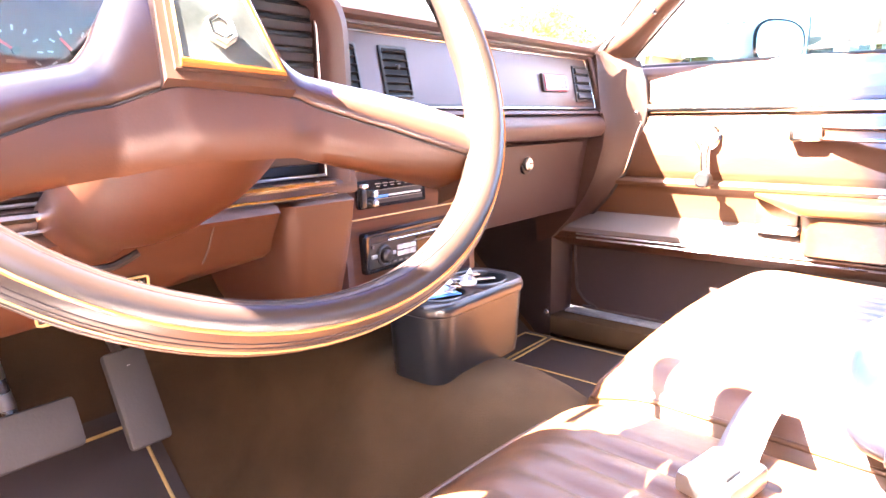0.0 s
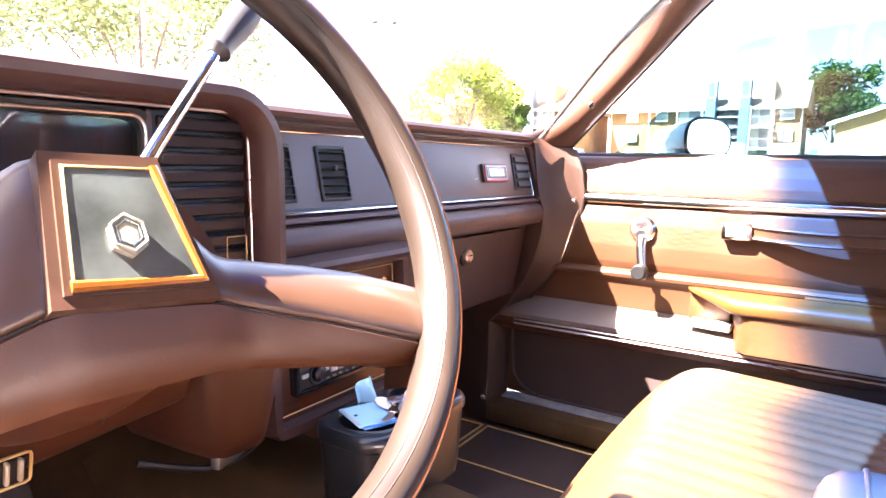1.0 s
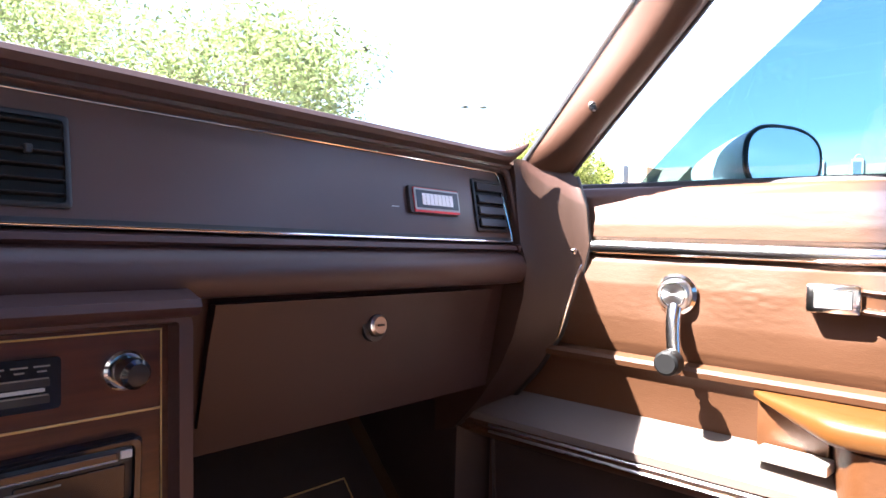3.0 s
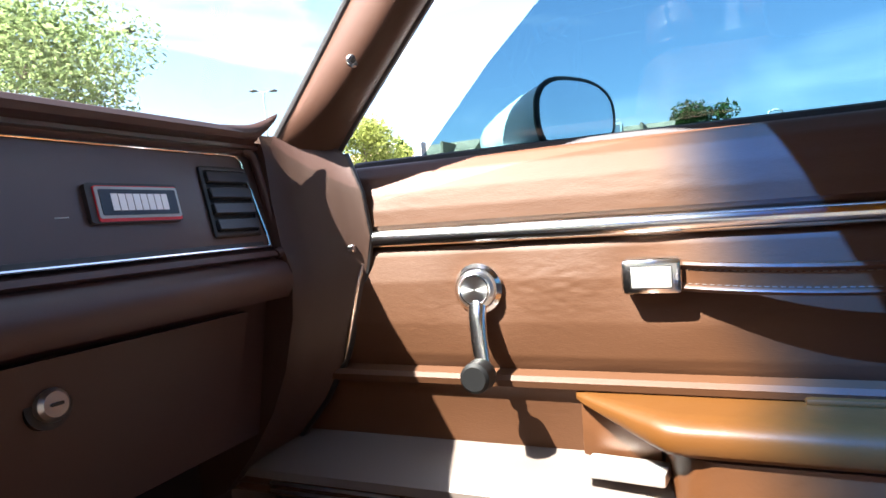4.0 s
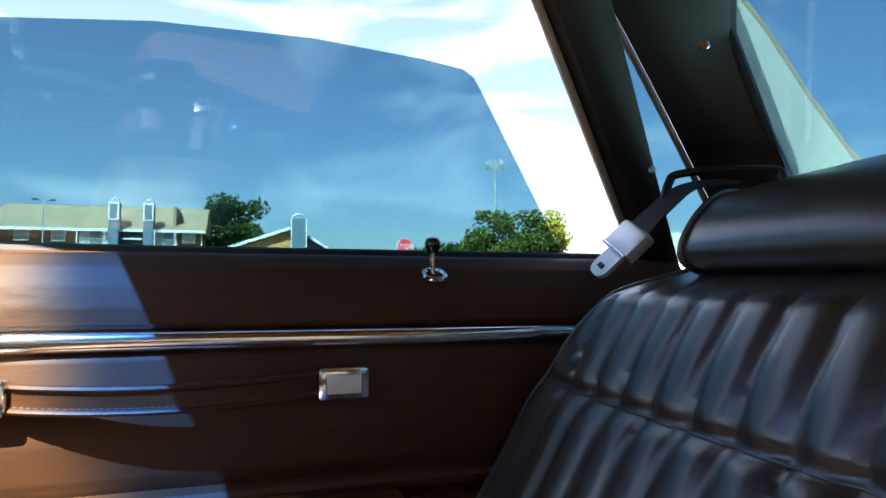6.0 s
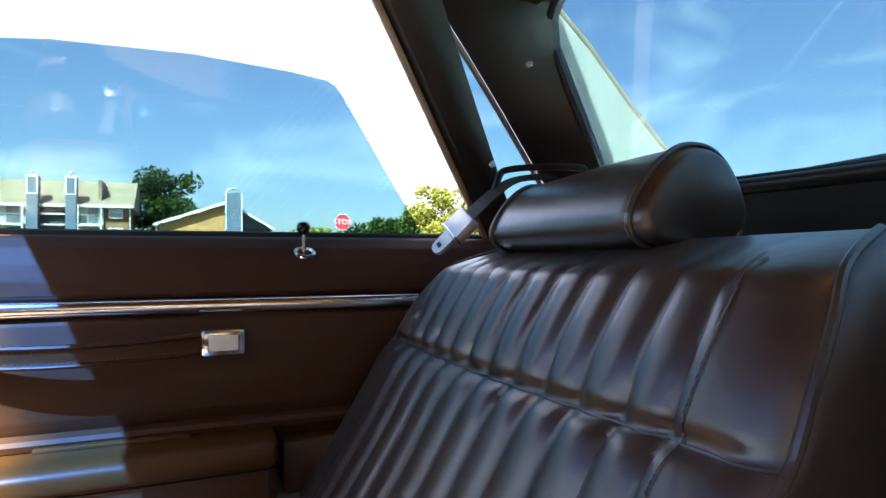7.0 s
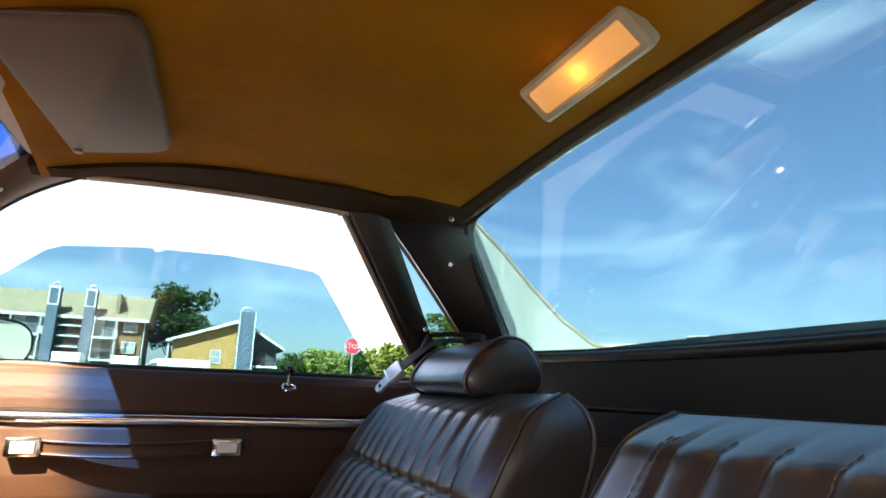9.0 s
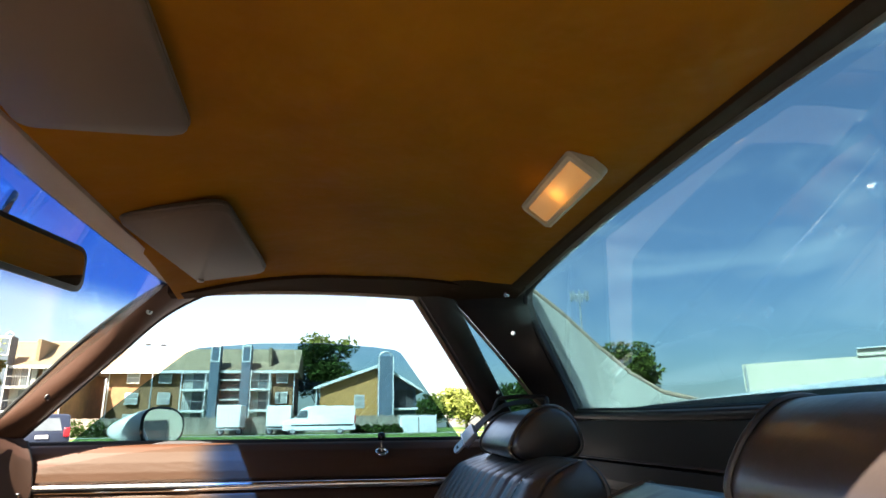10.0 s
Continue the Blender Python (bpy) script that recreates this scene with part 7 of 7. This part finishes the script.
part("downpipe", cyl((AX - 0.1, 25.2, 0.8), (AX - 0.1, 25.2, 7.5), 0.06, 8), 'white_trim', AP)

# its neighbour further up the street
A2 = copy_thing(AP, pose(-6, 22.5, 0.0, 0, 0, 0))
A2["label"] = "three-storey tan brick apartment house further up the street"

# ochre house with a blue chimney tower
OB = thing("ochre_house", "two-storey ochre house with a blue sided chimney tower", "house")
HX = 70.0
gab = [(1.9, 0.6), (1.9, 5.65), (-4.6, 7.75), (-8.9, 5.05), (-8.9, 0.6)]
part("wall", loft([[(HX, y, z) for y, z in gab[:3] + [(-6.0, 7.05), (-6.0, 0.6)]], [(HX + 9, y, z) for y, z in gab[:3] + [(-6.0, 7.05), (-6.0, 0.6)]]]), 'orange_siding', OB)
part("side_wing", loft([[(HX + 0.8, y, z) for y, z in ((-6.0, 7.0), (-6.0, 0.6), (-8.7, 0.6), (-8.7, 5.2))], [(HX + 9, y, z) for y, z in ((-6.0, 7.0), (-6.0, 0.6), (-8.7, 0.6), (-8.7, 5.2))]]), 'blue_siding', OB)
part("roof", loft([[(HX + d, y, z) for y, z in ((2.6, 5.45), (-4.6, 7.95), (-9.4, 5.05), (-9.4, 4.85), (-4.6, 7.65), (2.6, 5.20))] for d in (-0.5, 9.5)]), 'shingle', OB)
part("barge_board", loft([[(HX + d, y, z) for y, z in ((2.6, 5.45), (-4.6, 7.97), (-9.4, 5.07), (-9.4, 4.82), (-4.6, 7.62), (2.6, 5.15))] for d in (-0.58, -0.50)]), 'white_trim', OB)
tw = part("chimney_tower", rbox((HX - 0.7, -5.15, 4.7), (1.5, 1.65, 8.0), 0.02, 1), 'blue_siding', OB, "blue-grey sided chimney tower")
for y in (-4.36, -5.94):
    part("corner_board", rbox((HX - 1.47, y, 4.7), (0.05, 0.12, 8.0), 0, 1), 'white_trim', tw)
part("cap", tube([(HX - 0.7, -4.5, 8.7), (HX - 0.7, -4.6, 9.05), (HX - 0.7, -5.15, 9.25), (HX - 0.7, -5.7, 9.05), (HX - 0.7, -5.8, 8.7)], 0.12, 8), 'galv', tw)
window(OB, HX, -2.9, -1.8, 3.2, 4.6)
window(OB, HX, -2.9, -1.8, 0.9, 2.2)
part("balcony_slab", rbox((HX + 0.2, -7.4, 3.05), (1.6, 2.7, 0.25), 0.02, 1), 'white_trim', OB)
part("balcony_recess", rbox((HX + 0.76, -7.4, 4.2), (0.10, 2.0, 1.9), 0, 1), 'dark_open', OB)
for k in range(12):
    part("baluster", rbox((HX - 0.5, -6.15 - k * 0.22, 3.65), (0.05, 0.05, 0.95), 0, 1), 'dark_open', OB)
part("eave_return", rbox((HX + 4.2, 2.0, 5.4), (9, 0.3, 0.25), 0, 1), 'white_trim', OB)
part("porch_post", cyl((HX - 0.3, 2.3, 0.7), (HX - 0.3, 2.3, 5.3), 0.08, 8), 'white_trim', OB)

# plain unseen wall added beyond the open driver's door to darken the cabin's shade
wall_west = part("wall_west", rbox((-3.6, 0.5, 1.5), (0.2, 16.0, 3.6), 0.01), 'stucco')
tagged(wall_west, "plain unseen stucco wall added to shade the cabin", "wall", kind="structure")

# board fence
FE = thing("board_fence", "weathered grey board fence along the lawn", "fence")
part("rail", rbox((66.05, 14, 1.6), (0.08, 52, 0.10), 0, 1), 'fence', FE)
board = part("board", rbox((0, 0, 0), (0.04, 0.235, 1.65), 0, 1), 'fence', FE)
for k in range(205):
    b = board if k == 0 else new("board", board.data)
    b.parent = FE
    y = -9.5 + k * 0.25
    b.location = (66.0 + 0.01 * (k % 3), y, gz(66, 0) + 0.90 + 0.03 * math.sin(k * 1.7))


# vehicles
def wheel_of(parent, x, y, z, r):
    w = part("wheel", cyl((x - 0.11, y, z), (x + 0.11, y, z), r, 22, 0.03), 'tyre', parent)
    part("rim", cyl((x - 0.125, y, z), (x - 0.10, y, z), r * 0.6, 18, 0.01), 'galv', w)


VAN = thing("van", "white high-roof delivery van parked across the street", "van")
vx, vz = 60.0, gz(60, 0)
side = [(4.85, 0.55), (4.85, 1.05), (4.72, 1.25), (3.75, 1.55), (3.15, 2.32), (2.70, 2.52), (2.0, 2.58), (-1.45, 2.56), (-1.60, 2.45), (-1.66, 0.60), (-1.60, 0.42), (4.78, 0.42)]
vb = loft([[(vx + d, y * 1.0 + (0.0), z + vz) for y, z in [(lerp(1.6, p[0], k), lerp(1.3, p[1], k)) for p in side]] for d, k in ((-1.0, 0.965), (-0.96, 1.0), (0.96, 1.0), (1.0, 0.965))])
part("body", vb, 'van', VAN)
part("side_window", loft([[(vx + d, y, z + vz) for y, z in ((3.70, 1.60), (3.22, 2.16), (2.66, 2.20), (2.66, 1.50), (3.62, 1.50))] for d in (-1.012, -0.99)]), 'pane', VAN)
part("rub_strip", rbox((vx - 1.0, 1.3, 0.86 + vz), (0.04, 5.6, 0.14), 0.01, 1), 'black', VAN)
part("tail_lamp", rbox((vx - 0.96, -1.60, 1.35 + vz), (0.10, 0.14, 0.75), 0.02, 1), 'tail', VAN)
part("roof_rack", rbox((vx, -0.4, 2.60 + vz), (1.5, 0.3, 0.06), 0.01, 1), 'dark_open', VAN)
for y in (3.95, -0.25):
    wheel_of(VAN, vx - 0.88, y, 0.38 + vz, 0.38)
    wheel_of(VAN, vx + 0.88, y, 0.38 + vz, 0.38)


def box_truck(y0, y1, top):
    t = thing("box_trailer", "white box trailer standing before the fence", "trailer", "white box trailers")
    z0 = gz(63.5, 0)
    part("box", rbox((63.5, (y0 + y1) / 2, (z0 + 0.75 + top) / 2), (3.6, y1 - y0, top - z0 - 0.75), 0.05, 1), 'van', t)
    part("chassis", rbox((63.5, (y0 + y1) / 2, z0 + 0.62), (3.4, (y1 - y0) * 0.8, 0.16), 0, 1), 'dark_open', t)
    part("door_seam", rbox((61.69, (y0 + y1) / 2, (z0 + 0.75 + top) / 2), (0.02, 0.04, top - z0 - 0.9), 0, 1), 'galv', t)
    part("bumper", rbox((61.65, (y0 + y1) / 2, z0 + 0.55), (0.12, y1 - y0, 0.14), 0.02, 1), 'galv', t)
    for y in (y0 + 0.25, y1 - 0.25):
        wheel_of(t, 63.0, y, z0 + 0.36, 0.36)


box_truck(8.95, 11.1, 3.35)
box_truck(4.35, 6.6, 3.25)

SH = thing("storage_shed", "white flat-topped storage enclosure with double doors", "shed")
part("walls", rbox((65, -8.1, 1.35), (2.4, 3.7, 1.7), 0.02, 1), 'van', SH)
part("cap", rbox((65, -8.1, 2.22), (2.5, 3.8, 0.08), 0.01, 1), 'white_trim', SH)
for y in (-7.25, -9.0):
    part("door", rbox((63.78, y, 1.3), (0.06, 1.65, 1.45), 0.01, 1), 'white_trim', SH)
part("gap", rbox((63.76, -8.12, 1.3), (0.06, 0.10, 1.45), 0, 1), 'dark_open', SH)

SUV = thing("parked_suv", "dark blue car parked in the lot with its back to us", "car")
# drawn along +y with its tail at y = 0, then turned and set down
sp = [(0.02, 0.42), (0.0, 0.62), (0.03, 0.98), (0.10, 1.05), (0.42, 1.62), (0.62, 1.70), (2.55, 1.66), (3.35, 1.12), (4.35, 0.98), (4.55, 0.62), (4.5, 0.36), (0.15, 0.34)]
part("body", loft([[(d, 2.2 + (y - 2.2) * k, 0.95 + (z - 0.95) * (k if z > 1.1 else 1)) for y, z in sp] for d, k in ((-0.93, 0.90), (-0.90, 0.96), (-0.74, 1.0), (0.74, 1.0), (0.90, 0.96), (0.93, 0.90))]), 'suv', SUV)
part("rear_window", plate([(-0.64, 0.0), (0.64, 0.0), (0.54, 0.52), (-0.54, 0.52)], (0, 0.115, 1.08), (1, 0, 0), (0, 0.50, 0.87), -0.008), 'pane', SUV)
for d in (-0.79, 0.79):
    part("tail_lamp", rbox((d, 0.03, 1.02), (0.20, 0.12, 0.34), 0.03, 1), 'tail', SUV)
part("bumper", rbox((0, 0.0, 0.55), (1.78, 0.22, 0.26), 0.06, 2), 'suv', SUV)
part("number_plate", rbox((0, -0.005, 0.86), (0.42, 0.03, 0.14), 0.01, 1), 'white_trim', SUV)
for y in (0.85, 3.55):
    wheel_of(SUV, -0.82, y, 0.34, 0.34)
    wheel_of(SUV, 0.82, y, 0.34, 0.34)
SUV.matrix_world = pose(25.1, 10.75, gz(25.1, 0), 0, 0, -62)

# beige commercial buildings behind
BB = thing("store_building", "long flat-roofed beige stucco store building", "store building")
part("wall", loft([[(x, y, z) for x, y in ((44.5, -31.5), (56, -44), (30, -84), (9, -62))] for z in (0, 5.45)]), 'stucco', BB)
part("parapet", loft([[(x, y, z) for x, y in ((38.5, -36.5), (50, -50), (28, -80), (9, -62))] for z in (5.45, 5.95)]), 'stucco', BB)
part("coping", loft([[(x, y, z) for x, y in ((38.3, -36.4), (50, -50), (28, -80), (8.8, -61.9))] for z in (5.95, 6.02)]), 'white_trim', BB)
part("downpipe", cyl((44.3, -31.6, 0), (44.3, -31.6, 5.3), 0.10, 8), 'galv', BB)
B2 = thing("store_building", "beige stucco store building with a dark loading door", "store building")
part("wall", loft([[(x, y, z) for x, y in ((-11.6, -46), (-13.6, -70), (14.4, -72), (11.4, -44))] for z in (0, 6.2)]), 'stucco', B2)
part("loading_door", loft([[(x, y, z) for x, y in ((-1.2, -45.1), (-1.2, -45.5), (3.0, -45.2), (3.0, -44.6))] for z in (0, 3.6)]), 'dark_open', B2)
part("coping", loft([[(x, y, z) for x, y in ((-11.8, -45.9), (-13.8, -70), (14.6, -72), (11.6, -43.9))] for z in (6.2, 6.32)]), 'white_trim', B2)

# stop sign
ST = thing("stop_sign", "red octagonal stop sign on a galvanised post", "stop sign")
sa = radians(103.6)
sc = Vector((29 * math.sin(sa), 29 * math.cos(sa), 2.92))
sn = Vector((-math.sin(sa), -math.cos(sa), 0))
su, sv = Vector((0, 0, 1)).cross(sn).normalized(), Vector((0, 0, 1))
octo = lambda r: [(r * math.cos(radians(22.5 + 45 * k)), r * math.sin(radians(22.5 + 45 * k))) for k in range(8)]
sg = part("sign_plate", plate(octo(0.40), sc, su, sv, 0.01), 'white_trim', ST)
part("red_field", plate(octo(0.375), sc + sn * 0.004, su, sv, 0.006), 'stop_red', sg)
part("post", cyl((sc.x, sc.y, 0.0), (sc.x - sn.x * 0.0, sc.y, 2.6), 0.035, 10), 'galv', ST)
tx = bpy.data.curves.new("lettering", 'FONT')
tx.body = "STOP"
tx.size = 0.34
tx.align_x, tx.align_y = 'CENTER', 'CENTER'
tx.extrude = 0.003
tx.materials.append(M['white_trim'])
to = new("lettering", tx)
to.parent = sg
to.matrix_world = Matrix.Translation(sc + sn * 0.012) @ Matrix((su, sv, sn)).transposed().to_4x4()

# radio mast and street lamps
MA = thing("radio_mast", "thin steel radio mast with an antenna ring", "radio mast")
ma = radians(112.3)
mp_ = Vector((95 * math.sin(ma), 95 * math.cos(ma), 0))
part("pole", cyl(mp_, mp_ + Vector((0, 0, 20.5)), 0.24, 10, r2=0.12), 'galv', MA)
for k in range(9):
    a = 2 * math.pi * k / 9
    part("antenna", rbox(mp_ + Vector((1.3 * math.cos(a), 1.3 * math.sin(a), 20.0)), (0.22, 0.22, 1.4), 0.03, 1), 'galv', MA)
part("ring", tube([mp_ + Vector((1.2 * math.cos(a), 1.2 * math.sin(a), 20.0)) for a in np.linspace(0, 2 * math.pi, 16)[:-1]], 0.10, 6, closed=True), 'galv', MA)


def street_lamp(az, dist, top):
    a = radians(az)
    L = thing("street_lamp", "tall street lamp with two heads", "street lamp", "parking lot lamps")
    p = Vector((dist * math.sin(a), dist * math.cos(a), gz(dist * math.sin(a), 0)))
    d = Vector((math.cos(a), -math.sin(a), 0))
    part("pole", cyl(p, p + Vector((0, 0, top - p.z)), 0.075, 10, r2=0.05), 'galv', L)
    for s in (1, -1):
        part("arm", tube([p + Vector((0, 0, top - p.z)), p + d * 0.40 * s + Vector((0, 0, top - p.z + 0.12))], 0.035, 8), 'galv', L)
        part("head", rbox(p + d * 0.62 * s + Vector((0, 0, top - p.z + 0.12)), (0.4, 0.4, 0.12), 0.04, 1), 'dark_open', L)


street_lamp(74.5, 60, 8.3)
street_lamp(50.7, 42, 9.9)
street_lamp(39.0, 26, 8.6)


# ---- trees ----
def tree(name, base, height, radius, leaf, seed, n=2600, size=0.28, low=0.28, label="broad leafy tree", trunk_r=0.22, squash=0.8):
    """Tapered trunk, forking limbs and a crown of separate leaf sprays round their tips."""
    rnd = random.Random(seed)
    T = thing(name, label, "tree")
    b = Vector(base)
    tb = bmesh.new()
    fork = height * low
    tube([b + Vector((0, 0, -0.1)), b + Vector((0.05, 0.03, fork * 0.5)), b + Vector((0.02, 0.08, fork * 1.15))], [trunk_r * 1.25, trunk_r, trunk_r * 0.75], 10, bm=tb)
    tips = []
    for k in range(9):
        a = 2 * math.pi * (k + rnd.uniform(-0.3, 0.3)) / 9
        rr = radius * rnd.uniform(0.45, 0.85)
        tip = b + Vector((rr * math.cos(a), rr * math.sin(a), fork + (height - fork) * rnd.uniform(0.35, 0.85)))
        s0 = b + Vector((0.02, 0.08, fork * rnd.uniform(0.85, 1.15)))
        mid = lerp(s0, tip, 0.5) + Vector((0, 0, 0.12 * height * rnd.uniform(-0.3, 0.6)))
        tube(smooth_path([s0, mid, tip], 3), [trunk_r * 0.5 * (1 - i / 6.5) for i in range(7)], 6, bm=tb)
        tips.append(tip)
        for q in range(2):
            t2 = lerp(mid, tip, rnd.uniform(0.2, 0.9)) + Vector((rnd.gauss(0, 0.25), rnd.gauss(0, 0.25), rnd.gauss(0.1, 0.2))) * radius
            tube([lerp(mid, tip, 0.3), t2], [trunk_r * 0.2, trunk_r * 0.05], 5, bm=tb)
            tips.append(t2)
    tips.append(b + Vector((0, 0, height * 0.9)))
    tips.append(b + Vector((radius * 0.2, -radius * 0.2, height * 0.82)))
    part("trunk", tb, 'bark', T)
    verts, faces = [], []
    c0 = b + Vector((0, 0, fork + (height - fork) * 0.52))
    for i in range(n):
        tip = tips[i % len(tips)]
        g = Vector((rnd.gauss(0, 1), rnd.gauss(0, 1), rnd.gauss(0, 1))).normalized() * radius * 0.36 * rnd.random() ** 0.45
        g.z *= squash
        p = tip + g
        if p.z > b.z + height:
            p.z = b.z + height - rnd.random() * 0.12 * height
        u = Vector((rnd.gauss(0, 1), rnd.gauss(0, 1), rnd.gauss(0, 0.7))).normalized()
        w = u.cross(Vector((rnd.gauss(0, 1), rnd.gauss(0, 1), rnd.gauss(0, 1)))).normalized()
        s = size * rnd.uniform(0.6, 1.3)
        k = len(verts)
        verts += [p - u * s, p + w * s * 0.42 - u * s * 0.1, p + u * s, p - w * s * 0.42 + u * s * 0.1]
        faces.append((k, k + 1, k + 2, k + 3))
    me = bpy.data.meshes.new("crown")
    me.from_pydata([tuple(v) for v in verts], [], faces)
    me.materials.append(M[leaf])
    cr = new("crown", me)
    cr.parent = T
    return T


def at(az, dist):
    a = radians(az)
    x, y = dist * math.sin(a), dist * math.cos(a)
    return (x, y, gz(x, y))


tree("shade_tree", at(30, 24), 8.8, 4.5, 'leaf_pale', 1, 21000, 0.105, 0.26, "large tree ahead of the windscreen, its light green paled by painted haze", 0.14)
tree("shade_tree", at(13, 25), 9.2, 4.6, 'leaf_pale', 2, 17000, 0.105, 0.30, "large tree ahead of the windscreen, its light green paled by painted haze", 0.14)
tree("roadside_tree", at(58, 42), 8.2, 3.6, 'leaf_light', 3, 15000, 0.13, 0.2, "rounded yellow-green roadside tree")
tree("oak_tree", at(88.5, 88), 12.8, 5.4, 'leaf_dark', 4, 7000, 0.36, 0.22, "dense dark green tree between the houses")
tree("oak_tree", at(62.4, 62), 9.2, 1.9, 'leaf_dark', 5, 2200, 0.30, 0.2, "dark green tree by the apartment house")
for k, (az_, d_, h_, r_, lf) in enumerate(((98.3, 100, 5.2, 3.6, 'leaf_dark'), (99.9, 92, 4.6, 3.2, 'leaf_dark'), (101.6, 80, 5.0, 3.4, 'leaf_light'), (103.3, 78, 4.4, 3.0, 'leaf_light'), (105.8, 70, 4.9, 3.2, 'leaf_dark'), (108.2, 62, 5.0, 3.0, 'leaf_dark'))):
    tree("hedge_tree", at(az_, d_), h_, r_, lf, 10 + k, 1500, 0.36, 0.15, "low spreading tree along the far verge")
tree("roadside_tree", at(112.6, 48), 6.5, 3.0, 'leaf_mid', 20, 6500, 0.20, 0.15, "rounded dark green roadside tree")
tree("roadside_tree", at(115.4, 46), 6.6, 2.9, 'leaf_mid', 21, 6500, 0.20, 0.15, "rounded dark green roadside tree")


def shrub(base, r, h, seed):
    rnd = random.Random(seed)
    S = thing("shrub", "low clipped green shrub", "shrub", "shrubs along the fence")
    verts, faces = [], []
    for i in range(420):
        d = Vector((rnd.gauss(0, 1), rnd.gauss(0, 1), abs(rnd.gauss(0, 1)))).normalized() * rnd.random() ** 0.3
        p = Vector(base) + Vector((d.x * r, d.y * r, d.z * h))
        u = Vector((rnd.gauss(0, 1), rnd.gauss(0, 1), rnd.gauss(0, 1))).normalized()
        w = u.cross(Vector((rnd.gauss(0, 1), rnd.gauss(0, 1), rnd.gauss(0, 1)))).normalized()
        k = len(verts)
        verts += [p - u * 0.16, p + w * 0.08, p + u * 0.16, p - w * 0.08]
        faces.append((k, k + 1, k + 2, k + 3))
    me = bpy.data.meshes.new("leaves")
    me.from_pydata([tuple(v) for v in verts], [], faces)
    me.materials.append(M['leaf_dark'])
    new("leaves", me).parent = S


for k in range(5):
    shrub((62.5, -1.9 - 0.95 * k, gz(62.5, 0)), 0.7, 0.9, 40 + k)
for k in range(4):
    shrub((65.0, 18.5 + 2.0 * k, gz(65, 0)), 1.1, 1.7, 60 + k)
